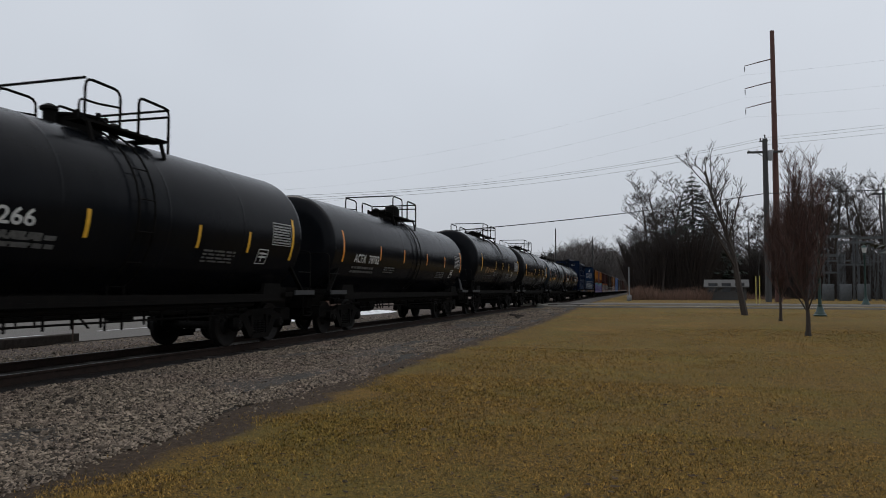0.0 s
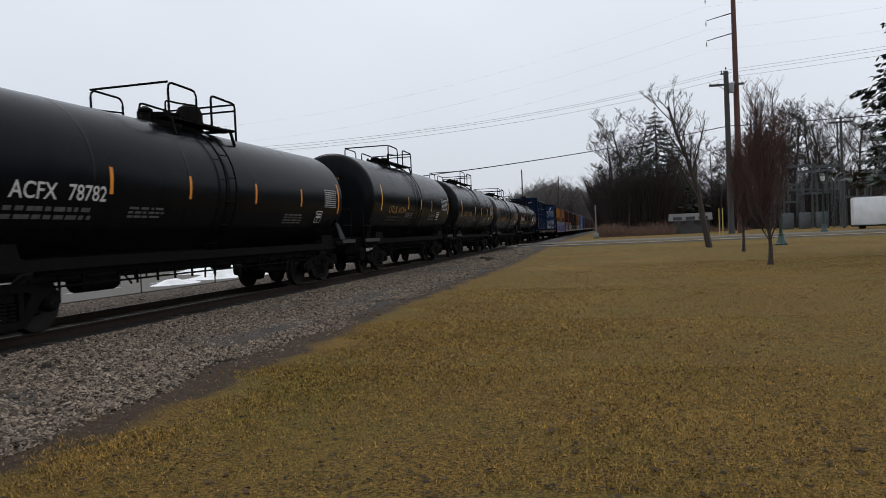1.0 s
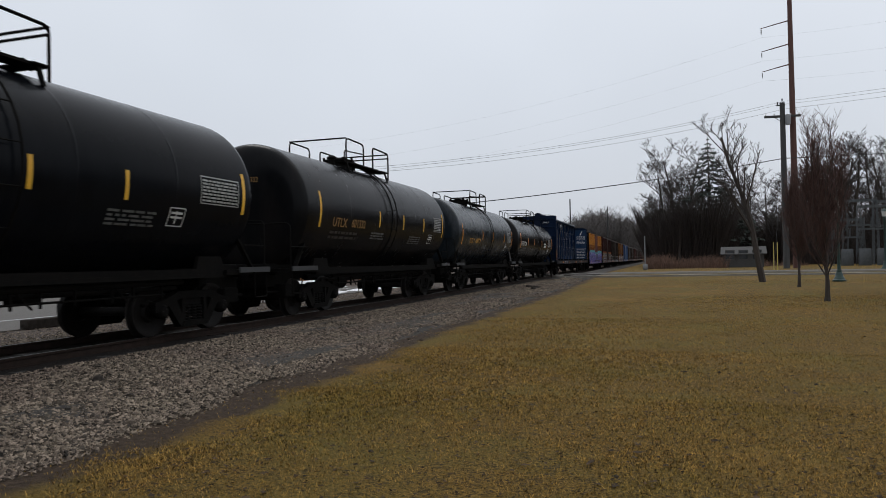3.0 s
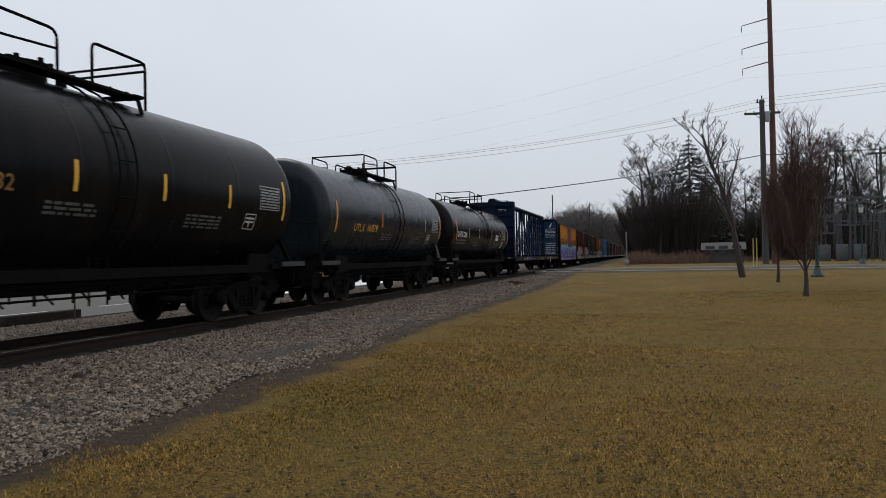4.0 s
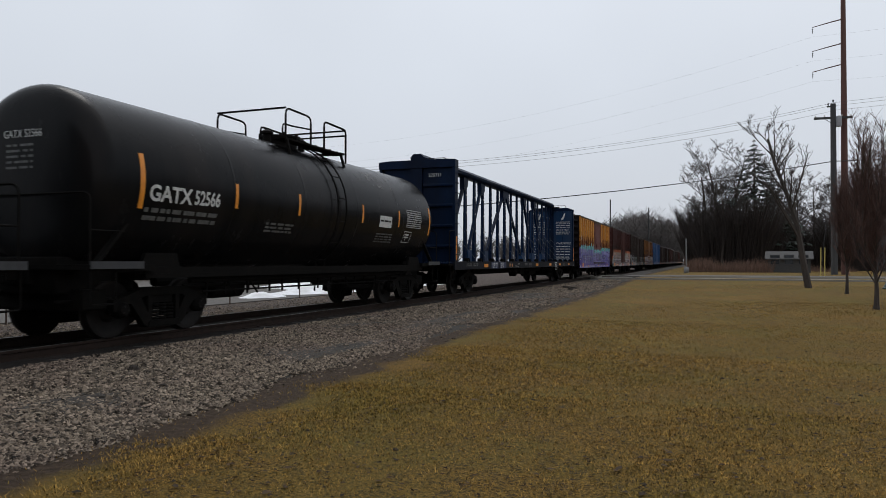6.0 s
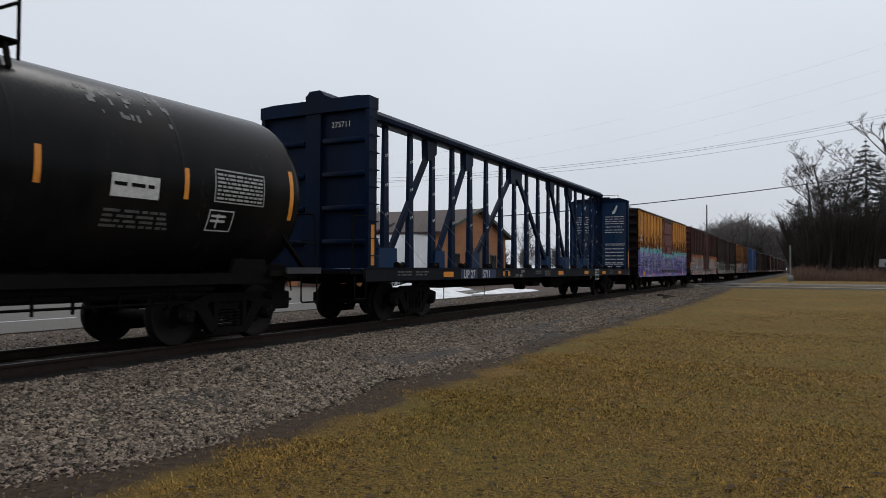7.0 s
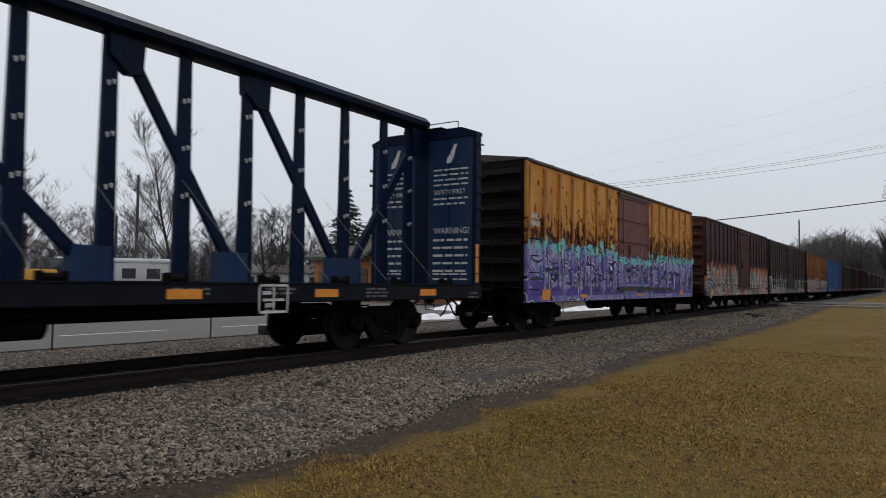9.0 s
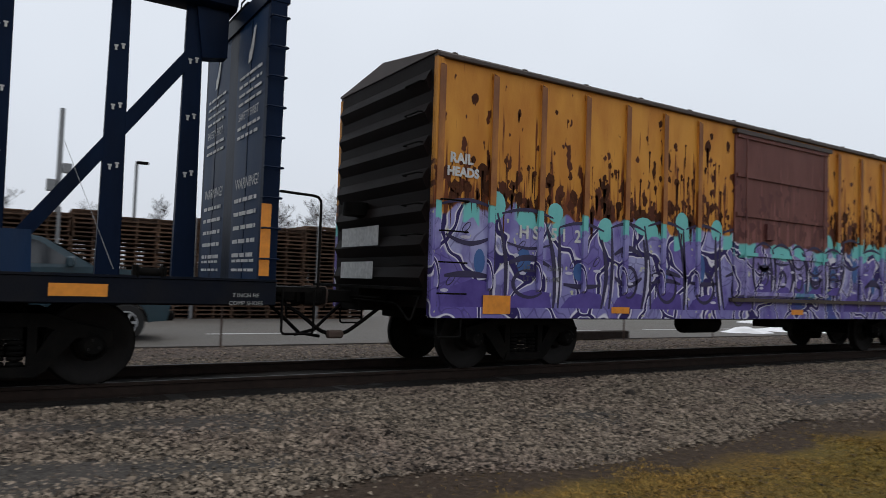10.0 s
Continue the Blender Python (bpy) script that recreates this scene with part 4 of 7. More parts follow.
    for s in (-1, 1):
        g = G().box(s * 0.7 - 0.16, s * 0.7 + 0.16, pm, b, top - 0.01, top + 0.035)
        walkway = part("walkway", g, M_UNDER, car)
        for k in range(9):
            yk = pm + (b - pm) * k / 8
            part("tread_bar", G().box(s * 0.7 - 0.17, s * 0.7 + 0.17, yk - 0.02, yk + 0.02, top + 0.035, top + 0.05), M_UNDER, walkway)
        for yk in (pm + 0.15, b - 0.15):
            part("bracket", G().beam((s * 0.85, yk, top), (s * 0.95, yk, zc + math.sqrt(r * r - 0.9)), 0.06, 0.05), M_UNDER, walkway)
    part("cross_walk", G().box(-0.92, 0.92, b - 0.3, b, top + 0.004, top + 0.032), M_UNDER, car)
    h = railtop
    for s in (-1, 1):
        x = s * 0.92
        g = G()
        g.tube(rounded([(x, a, top - 0.05), (x, a, h), (x, a + 0.38 * w, h - 0.02), (x, a + 0.38 * w, top)], 0.16), 0.024, 6)
        g.tube(rounded([(x, a - 0.12, top - 0.02), (x, a - 0.12, top + 0.3), (x, a + 0.25, top + 0.3), (x, a + 0.38 * w, top + 0.36)], 0.1), 0.02, 6)
        g.tube(rounded([(x, b - 0.4 * w, top), (x, b - 0.4 * w, h), (x, b - 0.02, h - 0.03), (x, b - 0.02, top - 0.22)], 0.12), 0.026, 6)
        part("railing", g, M_UNDER, car, "bent steel tube railing")
    for yk, zk in ((b - 0.02, h - 0.04), (a, h), (b - 0.02, top + 0.5)):
        part("cross_rail", G().tube([(-0.92, yk, zk), (0.92, yk, zk)], 0.024, 6), M_UNDER, car)
    ym2 = (pm + b) / 2 - 0.25
    g = G().lathe([(top - 0.08, 0.42), (top + 0.17, 0.42), (top + 0.2, 0.47), (top + 0.24, 0.47), (top + 0.29, 0.2), (top + 0.3, 0.02)], (0, ym2, 0), "z", 20)
    bolts = []
    for k in range(8):
        t = 2 * math.pi * k / 8
        bolts.append(G().box(math.cos(t) * 0.46 - 0.03, math.cos(t) * 0.46 + 0.03, ym2 + math.sin(t) * 0.46 - 0.03, ym2 + math.sin(t) * 0.46 + 0.03, top + 0.1, top + 0.3))
    manway = part("manway", g, M_UNDER, car, "bolted manway cover")
    for g in bolts:
        part("bolt", g, M_UNDER, manway)
    for dy, rr, hh in ((-0.75, 0.1, 0.3), (0.72, 0.09, 0.3)):
        g = G().lathe([(top - 0.06, rr), (top + hh * 0.6, rr), (top + hh * 0.65, rr * 1.5), (top + hh * 0.8, rr * 1.5), (top + hh, rr * 0.5)], (0.15, ym2 + dy, 0), "z", 12)
        part("valve", g, M_UNDER, car)
    if dome:
        g = G().lathe([(top - 0.1, 0.3), (top + 0.35, 0.3), (top + 0.5, 0.24), (top + 0.58, 0.1), (top + 0.59, 0.01)], (0.2, ym2 + 0.75, 0), "z", 18)
        part("valve_dome", g, M_UNDER, car, "rounded black valve housing")
    # ladder down the near and the far side
    for s in (-1, 1):
        g = G()
        arc = [math.radians(q) for q in range(68, -62, -10)]
        for dy in (-0.2, 0.2):
            g.tube([(s * (r + 0.09) * math.cos(t), b - 1.35 + dy, zc + (r + 0.09) * math.sin(t)) for t in arc] + [(s * (r - 0.55), b - 1.35 + dy, bot - 0.5)], 0.02, 5)
        for t in arc[::2] + [math.radians(-70)]:
            g.tube([(s * (r + 0.09) * math.cos(t), b - 1.55, zc + (r + 0.09) * math.sin(t)), (s * (r + 0.09) * math.cos(t), b - 1.15, zc + (r + 0.09) * math.sin(t))], 0.013, 5)
        part("ladder", g, M_UNDER, car)
    # tapes, lettering, data panels
    for u, v0, v1 in stripes:
        part("reflective_tape", bars_on_tank(G(), [(L(u) - (0.05 if v1 - v0 > 0.7 else 0.042), L(u) + (0.05 if v1 - v0 > 0.7 else 0.042), v0 - zc, v1 - zc)], r, zc, 0.005), stripe_mat, car, smooth=True)
    for s, size, u, v, bold, st in words:
        part("lettering", on_tank(s, size, L(u), v - zc, r, zc, st, bold), ink, car, "stencilled car number and initials", smooth=False)
    u = L(words[0][2])
    rows = text_rows(rng, u - 0.05, u + 1.7, words[0][3] - zc - 0.12, 2, 0.075, 0.06)
    tagged(part("small_lettering", bars_on_tank(G(), rows, r, zc), M_DIMWHITE if ink is M_WHITE else M_FAINT, car, smooth=False), kind="stuff")
    rows = text_rows(rng, half - 3.7, half - 2.6, -0.52, 4, 0.04, 0.035) + text_rows(rng, -half + 3.6, -half + 4.6, -0.5, 3, 0.045, 0.035)
    tagged(part("small_lettering", bars_on_tank(G(), rows, r, zc), M_DIMWHITE, car, smooth=False), kind="stuff")
    pu, pv = half - panel[0], 0.22
    pw = panel[1]
    grid = [(pu, pu + pw, pv - 0.005, pv + 0.02), (pu, pu + pw, pv - 0.5, pv - 0.48), (pu, pu + 0.02, pv - 0.5, pv), (pu + pw - 0.02, pu + pw, pv - 0.5, pv)]
    for k in range(7):
        x = pu + 0.05
        while x < pu + pw - 0.07:
            w = rng.uniform(0.05, 0.18)
            grid.append((x, min(x + w, pu + pw - 0.05), pv - 0.08 - k * 0.062, pv - 0.045 - k * 0.062))
            x += w + 0.025
    part("data_panel", bars_on_tank(G(), grid, r, zc), M_MIDWHITE, car, "white stencilled data panel", smooth=False)
    q0, q1, qw = half - panel[2], -0.42, panel[3]
    grid = [(q0, q0 + qw, q1, q1 + 0.02), (q0, q0 + qw, q1 - 0.33, q1 - 0.31), (q0, q0 + 0.02, q1 - 0.33, q1), (q0 + qw - 0.02, q0 + qw, q1 - 0.33, q1), (q0 + 0.06, q0 + 0.36, q1 - 0.1, q1 - 0.06), (q0 + 0.06, q0 + 0.36, q1 - 0.18, q1 - 0.14), (q0 + 0.18, q0 + 0.21, q1 - 0.28, q1 - 0.04)]
    part("consolidated_stencil", bars_on_tank(G(), grid, r, zc), M_WHITE, car, smooth=False)
    # reporting marks on the leading head
    def on_head(points, lift=0.01):
        out = []
        for x, z in points:
            q = min((math.hypot(x, z) / r) ** (1 / 0.2), 0.999)
            out.append((x, -hs - hd * math.sqrt(1 - q * q) ** 1.1 - lift, zc + z))
        return out

    vs, fs = text_mesh(" ".join(w[0] for w in words), 0.17)
    part("head_lettering", G().add(on_head([(-0.42 + x * 0.85, 0.6 + y) for x, y, _ in vs]), fs), ink, car, "car number on the tank head", smooth=False)
    g = G()
    for u0, u1, z0, z1 in text_rows(rng, -0.36, 0.2, 0.5, 5, 0.035, 0.05):
        g.add(on_head([(u0, z0), (u1, z0), (u1, z1), (u0, z1)]), [(0, 1, 2, 3)])
    tagged(part("head_data", g, M_DIMWHITE, car, smooth=False), kind="stuff")
    # dusty bracket plates where the shell rests on the end sills
    for s in (-1, 1):
        lim = abs(L(c1 if s > 0 else c0)) - 0.5
        for q in (-1, 1):
            g = G().prism([(s * (half - 0.42), zc - 0.72), (s * (half - 0.16), zc - 0.8), (s * (half + 0.3), 1.06), (s * (half - 0.1), 1.06)], q * 1.36, q * 1.4)
            if s > 0 and braces:
                part("head_brace", g, M_GREYPLATE, car, "dusty grey brace plate")
            part("platform_edge", G().box(q * 1.5 - 0.02, q * 1.5 + 0.02, min(s * (half - 0.2), s * lim), max(s * (half - 0.2), s * lim), 0.94, 1.05), M_GREYPLATE, car)
        part("brake_rigging", G().box(-1.0, 1.0, min(s * half, s * (half + 0.5)), max(s * half, s * (half + 0.5)), 0.3, 0.62, bev=0.03).tube([(0.8, s * (half - 2.2), 0.4), (0.8, s * lim, 0.45)], 0.03, 6), M_UNDER, car)
    if extra:
        extra(car, r, zc, L, rng)
    lo, hi = abs(L(c0)), abs(L(c1))
    for s, lim in ((-1, lo), (1, hi)):
        t = part("truck", TRUCK_ME, M_UNDER, car, "grimy black cast-steel truck", at=(0, s * (half - 1.1), -DROP))
        for q in (-1, 1):
            w = part("wheelset", WHEEL_ME, M_WHEEL, t, at=(0, q * 0.889, 0.457))
            if keyed:
                WHEELSETS.append((w, q * 0.889))
        part("coupler", COUPLER_ME, M_UNDER, car, at=pose(0, s * (lim - 0.88), 0, 0, 0, 0 if s > 0 else 180))
    TRAIN.append((car, ym))
    return car


def centerbeam_car():
    y0, y1 = 88.95, 112.45
    ym, half = (y0 + y1) / 2, (y1 - y0) / 2
    car = thing("centerbeam_flatcar", (TRACK_X, ym, BODY_Z), "empty dark blue centerbeam lumber flatcar with tall end bulkheads", "flatcar", "freight train")
    rng = random.Random(31)
    L = lambda y: y - ym
    along = lambda y: y + 0.11
    part("deck", G().box(-1.46, 1.46, -half + 0.1, half - 0.1, 0.97, 1.03, bev=0.008), M_BLUE, car)
    for s in (-1, 1):
        part("side_sill", G().box(s * 1.5 - 0.035, s * 1.5 + 0.035, -half, half, 0.76, 1.035, bev=0.01).box(s * 1.5 - 0.08, s * 1.5 + 0.05, -half, half, 1.035, 1.06), M_SILL, car, "grimy blue-black side sill")
    g = G().box(-0.3, 0.3, -half + 0.2, half - 0.2, 0.7, 0.96).box(-0.45, 0.45, -half * 0.55, half * 0.55, 0.5, 0.72)
    for k in range(15):
        yk = -half + 1.2 + k * (2 * half - 2.4) / 14
        g.box(-1.44, 1.44, yk - 0.05, yk + 0.05, 0.8, 0.965)
    part("center_sill", g, M_UNDER, car)
    g = G().lathe([(-0.75, 0.05), (-0.7, 0.2), (0.7, 0.2), (0.75, 0.05)], (0.85, 1.9, 0.55), "y", 14)
    g.box(0.6, 1.1, -0.9, -0.2, 0.45, 0.75).lathe([(-0.2, 0.08), (-0.15, 0.2), (0.15, 0.2), (0.2, 0.08)], (0.9, -1.6, 0.55), "x", 12)
    g.tube([(1.3, -half + 3.6, 0.66), (1.3, half - 3.6, 0.66)], 0.018, 6).tube([(1.1, -half + 3.6, 0.6), (1.1, half - 3.6, 0.6)], 0.014, 6)
    part("brake_gear", g, M_UNDER, car)
    for k in range(14):
        yk = -half + 1.4 + k * (2 * half - 2.8) / 13
        part("winch", G().lathe([(-0.14, 0.05), (-0.12, 0.085), (-0.1, 0.05), (0.1, 0.05), (0.12, 0.085), (0.14, 0.05)], (1.5, yk, 1.1), "y", 10).box(1.44, 1.55, yk - 0.17, yk - 0.14, 1.03, 1.17).box(1.44, 1.55, yk + 0.14, yk + 0.17, 1.03, 1.17), M_UNDER, car, "tie-down winch")
    # bulkheads: framed box with ribs outside and a plain panel inside
    for s in (-1, 1):
        yo = s * (half if s > 0 else half - 0.2)
        yi = yo - s * (0.2 if s > 0 else 0.3)
        hw, crown = (1.44, 4.46) if s > 0 else (1.41, 4.64)
        a, b = min(yo, yi), max(yo, yi)
        g = G()
        for q in (-1, 1):
            g.box(q * hw - 0.05, q * hw + 0.05, a, b, 1.0, 4.42)
        g.prism([(a, 1.0), (b, 1.0), (b, 4.5), (a, 4.5)], -0.2, 0.2)
        g.prism_y([(-hw - 0.06, 4.38), (hw + 0.06, 4.38), (hw + 0.06, crown), (1.1, max(4.6, crown + 0.03)), (-1.1, max(4.6, crown + 0.03)), (-hw - 0.06, crown)], a - 0.03, b + 0.03)
        part("bulkhead_frame", g, M_BLUE, car)
        for x0 in (0.05 - hw, 0.2):
            part("bulkhead_panel", G().box(x0, x0 + hw - 0.25, min(yi, yi + s * 0.05), max(yi, yi + s * 0.05), 1.04, 4.38), M_BLUE_PANEL, car, "worn bright blue inner panel")
            part("panel_seam", G().box(x0 + 0.56, x0 + 0.59, min(yi, yi - s * 0.006), max(yi, yi - s * 0.006), 1.05, 4.37), M_BLUE, car)
        for k in range(4):
            z = 1.55 + k * 0.72
            for q in (-1, 1):
                yb = yo - s * 0.12
                part("bulkhead_rib", G().box(min(q * 0.25, q * (hw - 0.06)), max(q * 0.25, q * (hw - 0.06)), min(yb, yo), max(yb, yo), z, z + 0.1, bev=0.01), M_BLUE, car)
        for k in range(9):
            z = 1.3 + k * 0.36
            g = G().tube(rounded([(hw + 0.03, yi, z), (hw + 0.12, yi, z), (hw + 0.12, yo + s * 0.02, z), (hw + 0.03, yo - s * 0.01, z)], 0.03), 0.012, 5)
            part("grab_iron", g, M_BLUE, car)
        part("top_walk", G().box(-0.55, 0.55, a - 0.02, b + 0.02, 4.62, 4.66).tube(rounded([(0.2, yi, 4.6), (0.2, yi, 4.75), (1.0, yi, 4.75), (1.0, yi, 4.55)], 0.05), 0.012, 5), M_UNDER, car)
        part("reflective_tape", G().box(hw + 0.054, hw + 0.058, yo - s * 0.15 - 0.06, yo - s * 0.15 + 0.06, 1.1, 1.95), M_ORANGE, car)
        g = G().tube(rounded([(1.45, yo + s * 0.55, 0.98), (1.45, yo + s * 0.55, 2.1), (1.45, yo + s * 0.02, 2.12)], 0.1), 0.018, 6).box(-1.45, 1.45, min(yo, yo + s * 0.6), max(yo, yo + s * 0.6), 0.92, 0.98)
        g.tube(rounded([(1.47, yo + s * 0.1, 0.95), (1.47, yo + s * 0.1, 0.42), (1.47, yo + s * 0.5, 0.42), (1.47, yo + s * 0.5, 0.95)], 0.05), 0.016, 5)
        part("end_step", g, M_UNDER, car)
    # top chord, posts, diagonals
    part("top_chord", G().prism_y([(-0.17, 4.63), (0.17, 4.63), (0.24, 4.68), (0.26, 4.78), (0.14, 4.9), (-0.14, 4.9), (-0.26, 4.78), (-0.24, 4.68)], -half + 0.25, half - 0.25), M_BLUE, car)
    post = G()
    ring = lambda z, w, v: [(x, y, z) for x, y in ((-w, -v + 0.013), (-w + 0.013, -v), (w - 0.013, -v), (w, -v + 0.013), (w, v - 0.013), (w - 0.013, v), (-w + 0.013, v), (-w, v - 0.013))]
    post.add(ring(1.03, 0.07, 0.14) + ring(4.68, 0.04, 0.105), [tuple(range(7, -1, -1)), tuple(range(8, 16))] + [(i, (i + 1) % 8, (i + 1) % 8 + 8, i + 8) for i in range(8)])
    post_me = post.mesh("post", M_BLUE)
    clip_me = G().box(0.0, 0.012, -0.013, 0.013, 0, 0.05).box(0.0, 0.012, -0.024, 0.024, 0.05, 0.068).mesh("tie_clip", M_WHITE)
    for yp in [1.25 * i for i in range(-9, 10)]:
        p = part("post", post_me, M_BLUE, car, at=(0, max(min(along(yp), 11.0), -11.0), 0))
        for k in range(3):
            z = 2.35 + k * 0.75
            w = 0.07 - 0.03 * (z - 1.03) / 3.65
            for dy in (-0.04, 0.04):
                part("tie_clip", clip_me, M_WHITE, p, at=(w + 0.003, dy, z + (0.03 if dy > 0 else 0)))
    for s in (-1, 1):
        for ya, za, yb, zb in ((10.95, 4.1, 9.0, 1.4), (8.55, 1.4, 6.4, 4.4), (6.0, 1.3, 4.0, 4.45), (3.45, 1.3, 0.25, 4.45)):
            part("diagonal", G().beam((0, along(s * ya), za), (0, along(s * yb), zb), 0.1, 0.17), M_BLUE, car)
        for yb in (s * along(s * 8.75), s * along(s * 5.95), s * along(s * 3.52)):
            hw = 0.44 if yb > 8 else 0.3
            part("base_gusset", G().prism([(s * (yb - hw), 1.03), (s * (yb + hw), 1.03), (s * (yb + hw - 0.02), 1.55), (s * (yb - hw + 0.02), 1.55)], -0.12, 0.12).box(-0.2, 0.2, s * yb - 0.36, s * yb + 0.36, 1.03, 1.06), M_BLUE_PANEL, car)
        for yb in (s * along(s * 6.35), s * along(s * 3.9), s * along(s * 0.2)):
            part("top_gusset", G().prism([(s * (yb - 0.22), 4.66), (s * (yb + 0.35), 4.66), (s * (yb + 0.32), 4.1), (s * (yb + 0.1), 4.08), (s * (yb - 0.2), 4.3)], -0.1, 0.1), M_BLUE, car)
        part("end_gusset", G().prism([(s * 11.0, 4.66), (s * 11.42, 4.66), (s * 11.42, 4.0), (s * 11.1, 3.95)], -0.11, 0.11), M_BLUE, car)
        for k in range(6):
            ya = s * (1.8 + k * 1.55)
            part("tie_cable", G().tube([(0.3, ya, 2.6), (1.46, ya + 0.45, 1.12)], 0.0035, 4), M_GALV, car)
    # side lettering
    def side_text(words, size, y, z, m, bold=0.0, wide=1.0):
        vs, fs = text_mesh(words, size, bold)
        part("lettering", G().add([(1.541, L(y) + u * wide, z + v) for u, v, _ in vs], fs), m, car, smooth=False)

    for u0, u1 in ((93.35, 94.35), (94.62, 95.6)):
        part("number_panel", G().box(1.536, 1.539, L(u0), L(u1), 0.775, 1.03), M_BLUE_SIGN, car)
    side_text("UP 27", 0.3, 93.5, 0.79, M_WHITE, 0.006, 0.95)
    side_text("5711", 0.3, 94.72, 0.79, M_WHITE, 0.006, 0.8)
    side_text("LT  WT  62300", 0.1, 97.1, 0.8, M_MIDWHITE, 0.003, 0.95)
    side_text("222700", 0.1, 97.6, 0.92, M_MIDWHITE, 0.003, 0.95)
    side_text("7 INCH HF", 0.065, 111.94, 0.85, M_MIDWHITE)
    side_text("COMP SHOES", 0.065, 111.9, 0.76, M_MIDWHITE)
    part("inspection_plate", G().box(1.5405, 1.543, L(96.28), L(96.55), 0.78, 1.0), M_UNDER, car, "small black plate with a white frame")
    g = G()
    for u0, u1, z0, z1 in ((96.29, 96.54, 0.79, 0.8), (96.29, 96.54, 0.98, 0.99), (96.29, 96.3, 0.8, 0.98), (96.53, 96.54, 0.8, 0.98)):
        g.box(1.543, 1.545, L(u0), L(u1), z0, z1)
    part("plate_frame", g, M_MIDWHITE, car, smooth=False)
    vs, fs = text_mesh("C", 0.12)
    part("lettering", G().add([(1.546, L(96.37) + u, 0.85 + v) for u, v, _ in vs], fs), M_MIDWHITE, car, smooth=False)
    for yk in (92.64, 96.42, 101.53, 104.8, 107.5, 110.38):
        part("reflective_tape", G().box(1.536, 1.54, L(yk) - 0.27, L(yk) + 0.27, 0.83, 0.96), M_ORANGE, car)
    g = G()
    for yk, n in ((90.2, 2), (91.0, 2), (98.9, 2), (99.8, 3), (101.3, 3), (104.6, 2), (106.2, 2), (108.5, 3)):
        for u0, u1, z0, z1 in text_rows(rng, L(yk), L(yk) + 0.6, 0.98, n, 0.035, 0.03):
            g.box(1.536, 1.5395, u0, u1, z0, z1)
    tagged(part("small_lettering", g, M_DIMWHITE, car, smooth=False), kind="stuff")
    g = G()
    for a in ((0, 0.42, 0, 0.02), (0, 0.42, 0.4, 0.42), (0, 0.02, 0, 0.42), (0.4, 0.42, 0, 0.42), (0.2, 0.22, 0.05, 0.37), (0.06, 0.36, 0.18, 0.2), (0.06, 0.17, 0.28, 0.31)):
        g.box(1.545, 1.549, L(106.05) + a[0] * 1.4, L(106.05) + a[1] * 1.4, 0.6 + a[2], 0.62 + a[3])
    part("consolidated_stencil", g, M_WHITE, car, "white framed stencil plate", smooth=False)
    # bulkhead writing: number outside the leading end, notices inside the trailing end
    vs, fs = text_mesh("275711", 0.17)
    part("lettering", G().add([(0.42 + u, -half + 0.296, 4.06 + v) for u, v, _ in vs], fs), M_WHITE, car, smooth=False)
    for yk, wk in ((-half + 0.31, 1.16), (half - 0.13, 1.19)):
        for xk in (-0.2 - wk, 0.2):
            part("outer_panel", G().box(xk, xk + wk, yk, yk + 0.02, 1.04, 4.38), M_BLUE, car)
    yi = half - 0.2 - 0.012
    for x0 in (-1.3, 0.3):
        g = G()
        for words, size, z in (("SAFETY FIRST", 0.15, 3.1), ("WARNING!", 0.2, 2.2)):
            vs, fs = text_mesh(words, size)
            g.add([(x0 + 0.06 + u * 0.95, yi, z + v) for u, v, _ in vs], fs)
        part("notice_lettering", g, M_WHITE, car, smooth=False)
        g = G()
        for z, n, h in ((3.68, 4, 0.035), (3.02, 2, 0.04), (2.08, 5, 0.05), (1.3, 2, 0.035)):
            for u0, u1, z0, z1 in text_rows(rng, x0 + 0.05, x0 + 0.98, z, n, h, 0.08 if n < 5 else 0.125):
                g.box(u0, u1, yi - 0.002, yi, z0, z1)
        g.add([(x0 + 0.4 + a, yi - 0.003, 3.8 + b) for a, b in ((0, 0), (0.13, 0.02), (0.2, 0.16), (0.28, 0.44), (0.2, 0.42), (0.1, 0.22), (0.02, 0.12))], [tuple(range(7))])
        tagged(part("small_lettering", g, M_WHITE, car, smooth=False), kind="stuff")
    running_gear(car, half - 2.75, half + 1.05, True)
    TRAIN.append((car, ym))


